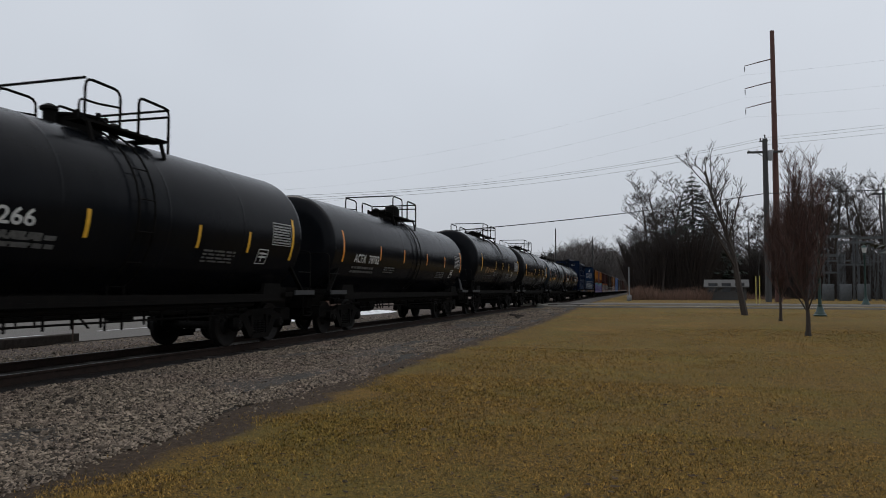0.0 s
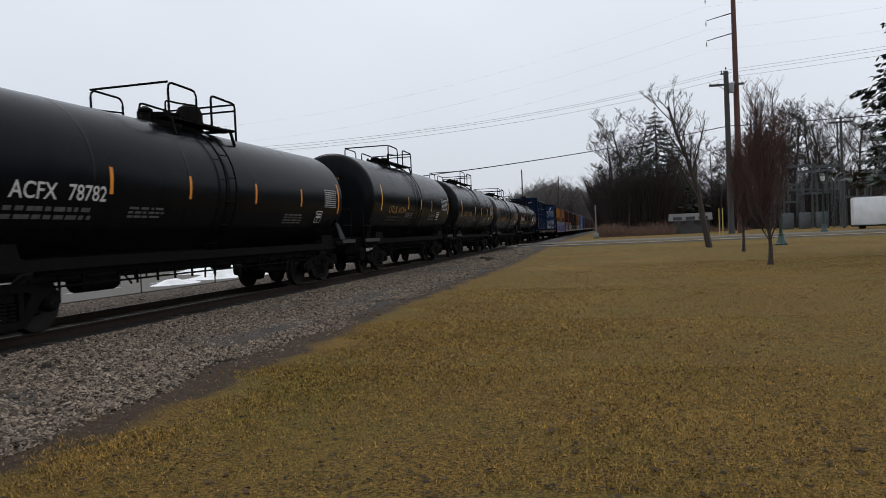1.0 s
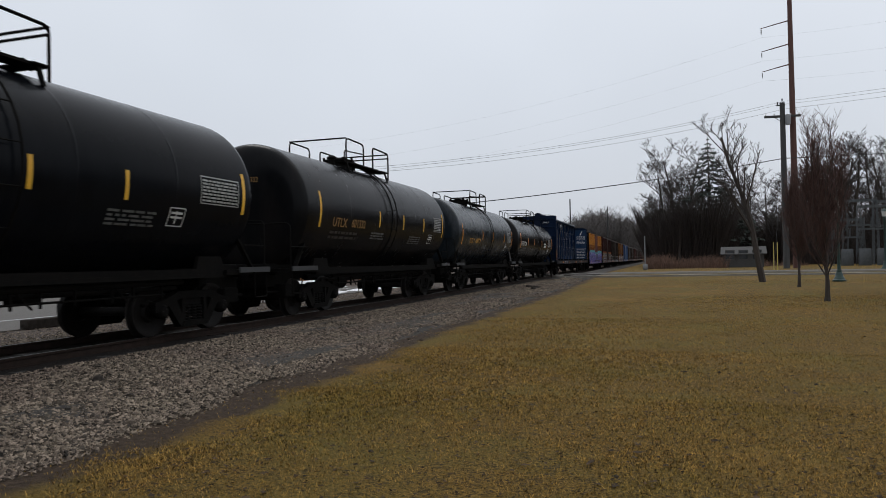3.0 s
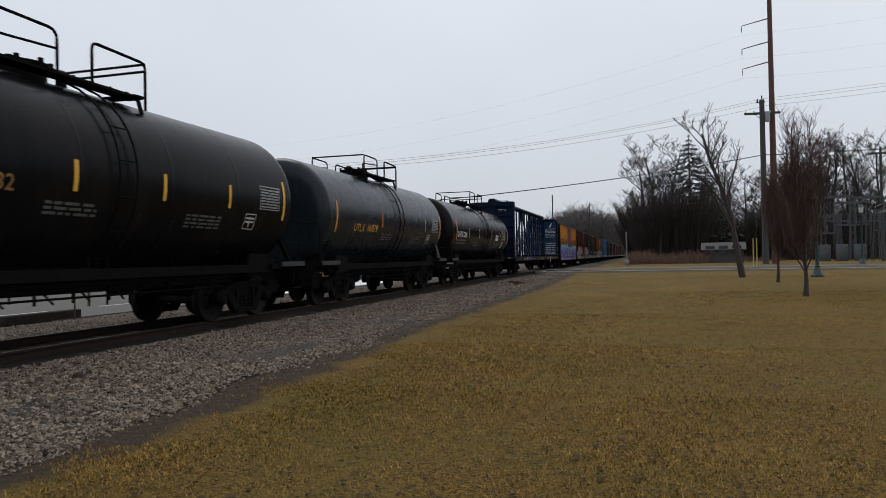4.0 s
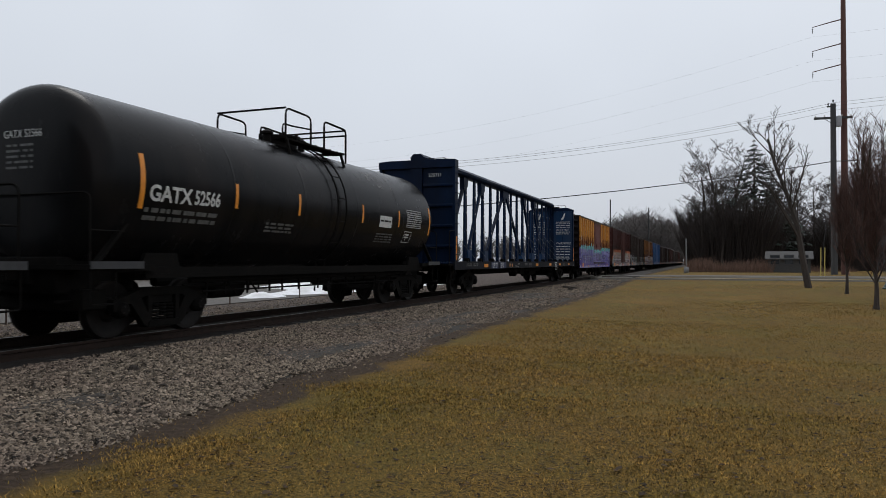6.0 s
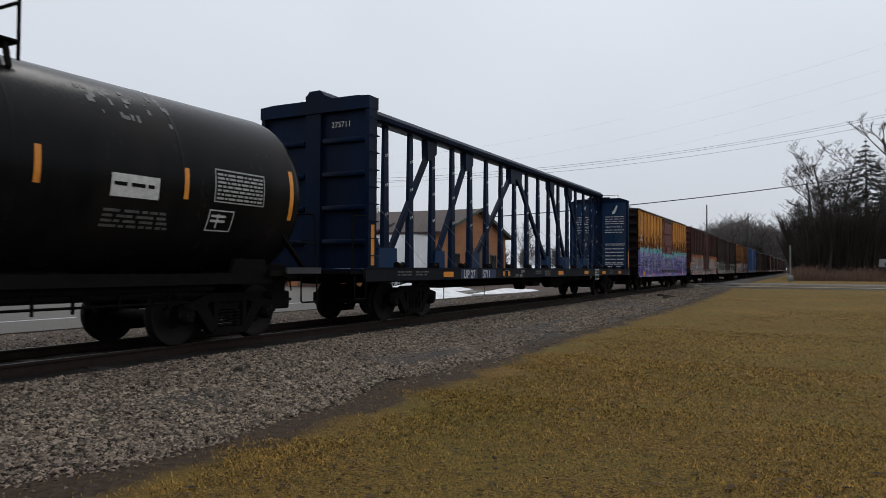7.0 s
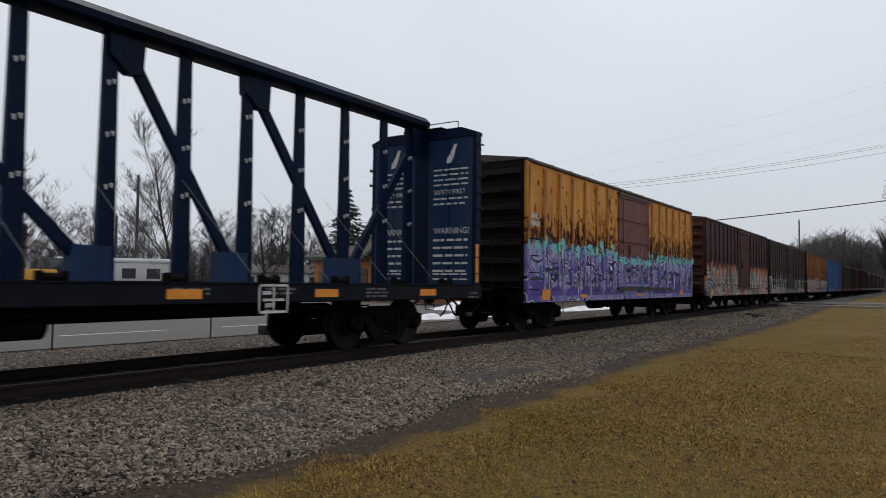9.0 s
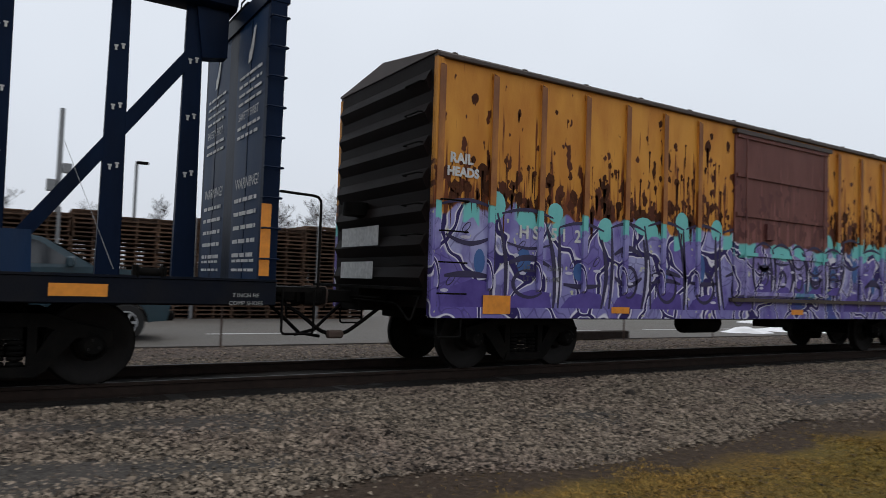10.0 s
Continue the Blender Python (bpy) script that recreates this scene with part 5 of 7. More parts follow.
def spray_strokes(car, half, door):
    """Sprayed letter strokes on the lower half of a boxcar side: dark outlines with pale highlights, bubbles and fills."""
    rng = random.Random(19)

    def ribbon(g, pts, w, x):
        n = len(pts)
        vs = []
        for i, (u, v) in enumerate(pts):
            a, b = pts[max(i - 1, 0)], pts[min(i + 1, n - 1)]
            d = math.hypot(b[0] - a[0], b[1] - a[1]) or 1
            nx, nz = -(b[1] - a[1]) / d, (b[0] - a[0]) / d
            k = w / 2 * (0.5 + math.sin(math.pi * i / (n - 1)) * 0.6)
            vs += [(x, u + nx * k, v + nz * k), (x, u - nx * k, v - nz * k)]
        g.add(vs, [(2 * i, 2 * i + 1, 2 * i + 3, 2 * i + 2) for i in range(n - 1)])

    def disc(g, u, v, ru, rv, x, a0=0.0, n=14):
        g.add([(x, u + ru * math.cos(2 * math.pi * k / n + a0), v + rv * math.sin(2 * math.pi * k / n + a0)) for k in range(n)], [tuple(range(n))])

    dark, pale, teal, blue, low = G(), G(), G(), G(), G()

    def bent(u, v0, v1, lean, belly, n=14):
        return [(u + lean * (i / n - 0.5) + belly * math.sin(math.pi * i / n), v0 + (v1 - v0) * i / n) for i in range(n + 1)]

    u = -half + 0.12
    while u < half - 0.6:
        on_door = door and door[0] - 0.3 < u < door[1]
        x = 1.606 if on_door else 1.565
        wide = rng.uniform(0.45, 0.7) if on_door else rng.uniform(0.8, 1.15)
        lo, hi = (1.1, 1.95) if on_door else (0.76, rng.uniform(1.98, 2.2))
        lean = rng.uniform(-0.2, 0.25)
        # letter body deepening towards its foot, a counter, then outlines and highlights
        foot = lo + (hi - lo) * rng.uniform(0.15, 0.42)
        low.add([(x, u + 0.04, lo), (x, u + wide * 0.9, lo), (x, u + wide * 0.86, foot * 0.96), (x, u + wide * 0.55, foot), (x, u + wide * 0.2, foot * 0.9)], [(0, 1, 2, 3, 4)])
        if rng.random() < 0.65:
            disc(blue, u + wide * rng.uniform(0.35, 0.65), lo + (hi - lo) * rng.uniform(0.4, 0.62), wide * rng.uniform(0.08, 0.16), (hi - lo) * rng.uniform(0.1, 0.2), x + 0.0005)
        left = bent(u, lo, hi, lean, rng.uniform(-0.12, 0.1))
        right = bent(u + wide * 0.86, lo, hi - rng.uniform(0, 0.15), lean, rng.uniform(-0.05, 0.18))
        ribbon(dark, left, 0.06, x + 0.001)
        ribbon(dark, right, 0.075, x + 0.001)
        ribbon(pale, [(p + 0.05, q) for p, q in right[1:rng.randint(6, 12)]], 0.045, x + 0.002)
        if rng.random() < 0.6:
            ribbon(pale, [(p + 0.045, q) for p, q in left[2:8]], 0.03, x + 0.002)
        for k in range(rng.randint(1, 2)):
            v = lo + (hi - lo) * rng.uniform(0.3, 0.75)
            bow = rng.uniform(-0.14, 0.14)
            ribbon(dark, [(u + wide * (0.1 + 0.75 * i / 10), v + bow * math.sin(math.pi * i / 10)) for i in range(11)], rng.uniform(0.04, 0.09), x + 0.001)
        if rng.random() < 0.7:
            cu, cv, ru, rv = u + wide * 0.5, lo + (hi - lo) * rng.uniform(0.25, 0.4), wide * rng.uniform(0.2, 0.32), (hi - lo) * rng.uniform(0.12, 0.22)
            a0 = rng.uniform(0, 6.28)
            ribbon(dark, [(cu + ru * math.cos(a0 + 0.32 * i), cv + rv * math.sin(a0 + 0.32 * i)) for i in range(16)], 0.055, x + 0.001)
        for k in range(2):
            cu, cv = u + wide * rng.uniform(0.15, 0.8), lo + (hi - lo) * rng.uniform(0.2, 0.9)
            ribbon(dark, [(cu + 0.07 * math.cos(0.55 * i), cv + 0.05 * math.sin(0.55 * i) + 0.05 * math.cos(0.55 * i)) for i in range(13)], 0.016, x + 0.0012)
            disc(pale, cu + rng.uniform(-0.1, 0.1), cv - 0.14, rng.uniform(0.04, 0.09), 0.025, x + 0.002, n=8)
        # rounded crown, teal between the letters
        ribbon(dark, [(u + wide * i / 10 * 0.9, hi + 0.09 * math.sin(math.pi * i / 10)) for i in range(11)], 0.05, x + 0.0014)
        if not on_door:
            disc(teal, u + wide * rng.uniform(0.8, 1.0), hi + rng.uniform(0.0, 0.12), rng.uniform(0.14, 0.24), rng.uniform(0.14, 0.24), x + 0.0002)
        u += wide * rng.uniform(0.95, 1.08)
    # rust breaking through the upper panels: a scab with a run below it
    rust = G()
    for k in range(480):
        u, v = rng.uniform(-half + 0.2, half - 0.2), rng.choice((rng.uniform(2.75, 3.9), rng.uniform(2.35, 3.0), rng.uniform(2.2, 2.6), rng.uniform(2.2, 2.45)))
        if door and door[0] - 0.15 < u < door[1] + 0.15:
            continue
        w, run = rng.gammavariate(2.0, 0.016) + 0.012, rng.gammavariate(2.0, 0.12)
        n = 9
        disc_pts = [(1.5635, u + w * rng.uniform(0.7, 1.25) * math.cos(2 * math.pi * i / n), v + w * rng.uniform(0.8, 1.7) * math.sin(2 * math.pi * i / n)) for i in range(n)]
        rust.add(disc_pts, [tuple(range(n))])
        for j in range(rng.randint(1, 2)):
            du = rng.uniform(-0.5, 0.5) * w
            ww = w * rng.uniform(0.3, 0.6)
            rust.add([(1.5637, u + du - ww, v), (1.5637, u + du + ww, v), (1.5637, u + du + ww * 0.6, v - run * 0.6), (1.5637, u + du, v - run), (1.5637, u + du - ww * 0.6, v - run * 0.6)], [(0, 1, 2, 3, 4)])
    tagged(part("rust_run", rust, M_RUSTRUN, car, "dark rust scabs with runs", smooth=False), kind="stuff")
    tagged(part("spray_shade", low, M_GRAF_VIOLET, car, "violet lower halves of the letters", smooth=False), kind="stuff")
    tagged(part("spray_fill", blue, M_GRAF_BLUE, car, smooth=False), kind="stuff")
    tagged(part("spray_bubble", teal, M_GRAF_TEAL, car, "teal spray bubbles above the letters", smooth=False), kind="stuff")
    tagged(part("spray_outline", dark, M_GRAF_DARK, car, "dark violet spray outlines", smooth=False), kind="stuff")
    tagged(part("spray_highlight", pale, M_GRAF_WHITE, car, "white spray highlights", smooth=False), kind="stuff")


def boxcar(y0, y1, c0, c1, side, end, door_mat, label, door, ribs, eave=4.1, keyed=False, plates=False, marks=None, sprayed=False):
    """y0..y1: body; door: (from, to) along the car or None; ribs: how many outside posts on a side."""
    ym, half = (y0 + y1) / 2, (y1 - y0) / 2
    car = thing("boxcar", (TRACK_X, ym, BODY_Z), label, "boxcar", "freight train")
    L = lambda y: y - ym
    rng = random.Random(int(y0))
    z0 = 0.74
    for s in (-1, 1):
        part("side_wall", G().box(s * 1.53 - 0.03, s * 1.53 + 0.03, -half + 0.02, half - 0.02, z0, eave), side, car)
        rib = G().prism_y([(s * 1.56, 1.0), (s * 1.56, eave - 0.05), (s * 1.605, eave - 0.09), (s * 1.605, 1.04)], -0.045, 0.045)
        rib_me = rib.mesh("side_post", side)
        if sprayed:
            upper = G().prism_y([(s * 1.606, 2.2), (s * 1.606, eave - 0.1), (s * 1.612, eave - 0.1), (s * 1.612, 2.2)], -0.05, 0.05).mesh("post_cap", M_RIB_RUST)
        for k in range(ribs + 1):
            yk = -half + 0.08 + k * (2 * half - 0.16) / ribs
            if door and door[0] - 0.1 < yk + ym < door[1] + 0.1:
                continue
            p = part("side_post", rib_me, side, car, at=(0, yk, 0))
            if sprayed:
                part("post_cap", upper, M_RIB_RUST, p, "rust-streaked post face")
        part("eave_trim", G().box(s * 1.53 - 0.06, s * 1.53 + 0.09, -half, half, eave, eave + 0.07, bev=0.012), M_ROOF, car)
        part("side_sill", G().box(s * 1.53 - 0.04, s * 1.53 + 0.05, -half + 0.02, half - 0.02, z0 - 0.12, z0 + 0.03), side, car)
        if door:
            a, b = L(door[0]), L(door[1])
            part("door", G().box(s * 1.56, s * 1.6, a, b, 1.02, eave - 0.12, bev=0.008), door_mat if s > 0 else side, car, "sliding door with horizontal ribs")
            for k in range(5):
                z = 1.05 + k * (eave - 1.25) / 4
                part("door_rib", G().prism([(a + 0.03, z), (b - 0.03, z), (b - 0.03, z + 0.07), (a + 0.03, z + 0.07)], s * 1.6, s * 1.632), door_mat, car)
            part("door_track", G().box(min(s * 1.56, s * 1.64), max(s * 1.56, s * 1.64), a - 0.1, b + 0.1 if b + 3 > half else b + 2.6, 0.93, 1.0).box(min(s * 1.56, s * 1.66), max(s * 1.56, s * 1.66), a - 0.05, b + 0.05, eave - 0.13, eave - 0.05), M_ROOF, car)
            part("door_bar", G().tube([(s * 1.66, a + 0.25, 1.0), (s * 1.66, a + 0.25, eave - 0.2)], 0.018, 6).tube([(s * 1.66, b - 0.25, 1.0), (s * 1.66, b - 0.25, eave - 0.2)], 0.018, 6).box(min(s * 1.6, s * 1.66), max(s * 1.6, s * 1.66), a + 0.9, a + 1.15, 2.1, 2.4), door_mat, car)
        for q in (-1, 1):
            g = G()
            yb = q * (half - 0.32)
            for k in range(6 if q * s > 0 else 4):
                z = 0.95 + k * 0.42
                g.tube(rounded([(s * 1.56, yb - 0.22, z), (s * 1.66, yb - 0.22, z), (s * 1.66, yb + 0.22, z), (s * 1.56, yb + 0.22, z)], 0.04), 0.012, 5)
            g.tube(rounded([(s * 1.55, yb - 0.2, 0.75), (s * 1.55, yb - 0.2, 0.36), (s * 1.55, yb + 0.2, 0.36), (s * 1.55, yb + 0.2, 0.75)], 0.05), 0.016, 5)
            part("side_ladder", g, M_UNDER, car)
    for s in (-1, 1):
        g = G()
        y = s * half
        g.prism_y([(-1.55, z0), (1.55, z0), (1.55, eave + 0.05), (0, eave + 0.27), (-1.55, eave + 0.05)], min(y, y - s * 0.04), max(y, y - s * 0.04))
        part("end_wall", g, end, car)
        for k in range(7):
            z = 1.15 + k * 0.45
            g = G().prism([(y, z - 0.15), (y + s * 0.035, z - 0.1), (y + s * 0.085, z), (y + s * 0.035, z + 0.1), (y, z + 0.15)], -1.42, 1.42)
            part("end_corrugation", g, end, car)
        g = G()
        for k in range(8):
            z = 0.9 + k * 0.42
            g.tube(rounded([(-1.35 * s, y, z), (-1.35 * s, y + s * 0.12, z), (-0.9 * s, y + s * 0.12, z), (-0.9 * s, y, z)], 0.04), 0.012, 5)
        g.tube([(0.5 * s, y + s * 0.16, 2.3), (0.5 * s, y + s * 0.16, 2.1)], 0.2, 12)
        g.box(-1.4, 1.4, min(y, y + s * 0.45), max(y, y + s * 0.45), 0.98, 1.02)
        part("end_fittings", g, M_UNDER, car)
        if plates and s < 0:
            part("end_stripe", G().box(-1.1, 0.2, y - 0.1, y - 0.095, 1.62, 1.92).box(-1.1, 0.05, y - 0.1, y - 0.095, 1.12, 1.38), M_WHITE, car, "peeling white repainted patches", smooth=False)
        part("corner_post", G().box(1.5, 1.6, min(y, y - s * 0.09), max(y, y - s * 0.09), z0 - 0.1, eave + 0.02), side, car)
        part("corner_post", G().box(-1.6, -1.5, min(y, y - s * 0.09), max(y, y - s * 0.09), z0 - 0.1, eave + 0.02), side, car)
    roof = G().prism_y([(-1.58, eave + 0.06), (1.58, eave + 0.06), (1.58, eave + 0.09), (0, eave + 0.3), (-1.58, eave + 0.09)], -half - 0.02, half + 0.02)
    for k in range(13):
        yk = -half + 0.3 + k * (2 * half - 0.6) / 12
        for s in (-1, 1):
            roof.beam((s * 1.56, yk, eave + 0.1), (0, yk, eave + 0.31), 0.06, 0.03)
    part("roof", roof, M_ROOF, car)
    part("center_sill", G().box(-0.35, 0.35, -half + 0.3, half - 0.3, 0.55, 0.8).box(-1.4, 1.4, -half * 0.62 - 0.15, -half * 0.62 + 0.15, 0.6, 0.74).box(-1.4, 1.4, half * 0.62 - 0.15, half * 0.62 + 0.15, 0.6, 0.74), M_UNDER, car)
    part("brake_gear", G().lathe([(-0.5, 0.05), (-0.45, 0.19), (0.45, 0.19), (0.5, 0.05)], (0.8, -1.2, 0.5), "y", 14).tube([(1.2, -half + 3, 0.6), (1.2, half - 3, 0.6)], 0.02, 6).box(0.6, 1.1, 0.8, 1.4, 0.42, 0.75), M_UNDER, car)
    for yk, hy, z1, z2 in ((-half + 1.1, 0.24, z0 - 0.06, z0 + 0.2), (-half + 3.55, 0.2, z0 - 0.04, z0 + 0.06), (half * 0.1, 0.2, z0 - 0.04, z0 + 0.06), (half - 1.6, 0.24, z0 - 0.04, z0 + 0.14)):
        part("reflective_tape", G().box(1.586, 1.589, yk - hy, yk + hy, z1, z2), M_ORANGE, car)
    if sprayed:
        spray_strokes(car, half, door and (L(door[0]), L(door[1])))
    if marks:
        for words, size, y, z, m in marks:
            vs, fs = text_mesh(words, size, 0.008 if size > 0.15 else 0.0)
            part("lettering", G().add([(1.575, L(y) + u, z + v) for u, v, _ in vs], fs), m, car, smooth=False)
    lo, hi = abs(L(c0)), abs(L(c1))
    if plates:
        y = -half
        part("coupler_knuckle", G().box(-0.15, 0.15, y - 1.15, y - 0.82, 0.7, 0.99, bev=0.04).box(-0.2, -0.06, y - 1.3, y - 1.0, 0.73, 0.96, bev=0.03), M_STAKE, car, "rusty brown coupler knuckle")
        part("air_hose", G().tube(rounded([(0.42, y - 0.05, 0.78), (0.44, y - 0.3, 0.6), (0.42, y - 0.7, 0.32), (0.38, y - 1.0, 0.34), (0.36, y - 1.35, 0.62), (0.36, y - 1.6, 0.76)], 0.14, 4), 0.028, 7), M_UNDER, car, "black rubber brake hose")
        part("hose_coupling", G().box(0.34, 0.46, y - 0.95, y - 0.7, 0.27, 0.38, bev=0.025), M_STAKE, car, "rusty hose coupling")
        part("uncoupling_lever", G().tube(rounded([(1.45, y - 0.1, 0.9), (1.45, y - 0.22, 0.55), (1.2, y - 0.3, 0.8), (0.2, y - 0.45, 0.82)], 0.08), 0.016, 6), M_UNDER, car)
    for s, lim in ((-1, lo), (1, hi)):
        t = part("truck", TRUCK_ME, M_UNDER, car, "grimy black cast-steel truck", at=(0, s * (half - 2.0), -DROP))
        for q in (-1, 1):
            w = part("wheelset", WHEEL_ME, M_WHEEL, t, at=(0, q * 0.889, 0.457))
            if keyed:
                WHEELSETS.append((w, q * 0.889))
        part("coupler", COUPLER_ME, M_UNDER, car, at=pose(0, s * (lim - 0.88), 0, 0, 0, 0 if s > 0 else 180))
        part("coupler_pocket", G().box(-0.3, 0.3, min(s * (half - 0.3), s * (lim - 0.7)), max(s * (half - 0.3), s * (lim - 0.7)), 0.66, 0.98), M_UNDER, car)
    TRAIN.append((car, ym))


def placards(car, r, zc, L, rng):
    """White emergency panel and scuffs of the last tank car."""
    g = bars_on_tank(G(), [(L(83.1), L(83.87), -0.35, -0.04)], r, zc, 0.004)
    part("placard", g, M_WHITE, car, "white notice panel on the shell", smooth=False)
    rows = [(u0, u1, v0, v1) for u0, u1, v0, v1 in text_rows(rng, L(83.14), L(83.83), -0.15, 1, 0.05, 0.05)]
    part("placard_lettering", bars_on_tank(G(), rows, r, zc, 0.007), M_UNDER, car, smooth=False)
    g = G()
    for k in range(26):
        u, v = rng.uniform(L(82.8), L(84.3)), rng.uniform(0.75, 1.35)
        w = rng.uniform(0.02, 0.12)
        g = bars_on_tank(g, [(u, u + w, v, v + rng.uniform(0.02, 0.16))], r, zc, 0.003)
    part("scuff_marks", g, M_DIMWHITE, car, "scraped pale scuff marks", smooth=False)


def build_train():
    S5 = lambda us, lo, hi: [(u, lo, hi) for u in us]
    tank_car(3.4, 15.5, 1.6, 16.8, 1.49, 2.36, M_TANK, [("209266", 0.34, 6.55, 1.95, 0.006, 1.25)], M_WHITE, "black tank car with white car number and yellow reflective bars", (9.2, 11.3), 4.52,
             S5((8.76, 11.55, 13.3), 1.85, 2.3) + [(15.2, 1.75, 2.75)], M_YELLOW, 21)
    tank_car(18.1, 31.4, 16.8, 32.75, 1.43, 2.3, M_TANK, [("ACFX", 0.36, 19.12, 1.87, 0.004, 0.95), ("78782", 0.36, 20.22, 1.87, 0.004, 0.95)], M_WHITE, "black tank car with white lettering and a domed valve housing", (23.6, 26.2), 4.42,
             S5((21.17, 23.45, 26.1, 28.57), 2.0, 2.46) + [(18.3, 1.85, 2.75), (31.2, 1.85, 2.75)], M_ORANGE, 22, dome=True, braces=True)
    tank_car(34.5, 45.4, 32.75, 46.8, 1.58, 2.51, M_TANK, [("UTLX", 0.38, 35.9, 1.96, 0.006, 1.05), ("601344", 0.33, 37.08, 1.98, 0.004, 0.95)], M_GOLD_DULL, "large black tank car with gold stencilled lettering and yellow reflective bars", (37.95, 41.2), 4.74,
             S5((38.33, 40.24, 42.03), 2.15, 2.62) + [(34.97, 2.03, 2.95), (45.25, 2.1, 2.93)], M_YELLOW, 23, panel=(1.52, 1.2, 2.3, 0.42))
    tank_car(48.3, 58.8, 46.8, 60.2, 1.58, 2.48, M_TANK_RUST, [("UTLX", 0.34, 49.3, 2.05, 0.004, 1.0), ("601332", 0.32, 50.45, 2.07, 0.004, 0.95)], M_GOLD_DULL, "black tank car with dull gold initials and yellow reflective bars", (51.5, 54.75), 4.73,
             S5((52.4, 54.4, 56.4), 2.15, 2.62) + [(48.6, 2.0, 2.9), (58.6, 2.0, 2.9)], M_YELLOW, 24)
    tank_car(61.6, 71.8, 60.2, 73.1, 1.52, 2.37, M_TANK_GREY, [("UTLX", 0.32, 62.9, 1.9, 0.006, 1.0), ("66079", 0.32, 63.92, 1.92, 0.006, 1.05)], M_GOLD, "faded grey-black tank car with gold lettering and orange reflective bars", (65.1, 68.15), 4.46,
             S5((65.14, 67.2, 69.73), 2.08, 2.53) + [(61.67, 1.82, 2.72), (71.7, 1.85, 2.75)], M_ORANGE, 25, braces=True)
    tank_car(74.4, 86.75, 73.1, 88.0, 1.48, 2.33, M_TANK_RUST, [("GATX", 0.36, 74.75, 2.02, 0.01, 1.0), ("52566", 0.34, 75.8, 2.03, 0.008, 0.8)], M_WHITE, "worn black tank car with white lettering and notice panels", (79.4, 82.2), 4.48,
             S5((76.95, 79.12, 82.1, 84.35), 2.04, 2.5) + [(74.6, 1.87, 2.74), (86.69, 1.87, 2.74)], M_ORANGE, 26, extra=placards, panel=(1.85, 1.1, 1.9, 0.52))
    centerbeam_car()
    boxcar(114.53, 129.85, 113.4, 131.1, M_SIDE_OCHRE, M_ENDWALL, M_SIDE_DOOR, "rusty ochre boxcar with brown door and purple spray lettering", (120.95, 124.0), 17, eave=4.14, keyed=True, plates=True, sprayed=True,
           marks=[("H S   5 1  2 1", 0.26, 116.0, 1.78, M_WHITE), ("LD LMT  156600", 0.11, 116.1, 1.32, M_DIMWHITE), ("LT WT   61400", 0.11, 116.1, 1.16, M_DIMWHITE), ("RAIL", 0.19, 114.78, 2.74, M_WHITE), ("HEADS", 0.17, 114.74, 2.56, M_WHITE)])
    boxcar(132.35, 148.1, 131.1, 148.75, M_SIDE_MAROON, M_MAROON, M_MAROON, "maroon boxcar with white and red spray lettering", (139.2, 142.2), 18, eave=4.15)
    boxcar(149.4, 166.2, 148.75, 167.1, M_SIDE_BROWN, M_BROWN, M_BROWN, "dark brown boxcar with faded spray lettering", (156.4, 159.4), 18, eave=4.1)
    boxcar(167.9, 183.6, 167.1, 184.6, M_SIDE_AMBER, M_BROWN, M_SIDE_AMBER, "amber boxcar with rust runs and pale spray lettering", (174.4, 177.4), 17, eave=4.1)
    boxcar(185.5, 201.5, 184.6, 202.4, M_LTBLUE, M_LTBLUE, M_LTBLUE, "bright blue boxcar with plain ribbed sides", (192.0, 195.0), 17, eave=4.15)
    y = 202.4
    for k in range(8):
        m = (M_DARKCAR, M_BROWN, M_MAROON)[k % 3]
        boxcar(y + 0.9, y + 16.7, y, y + 17.6, m, m, m, "dark grimy freight boxcar far down the train", (y + 7.5, y + 10.0), 15, eave=3.9 + 0.1 * (k % 3))
        y += 17.6


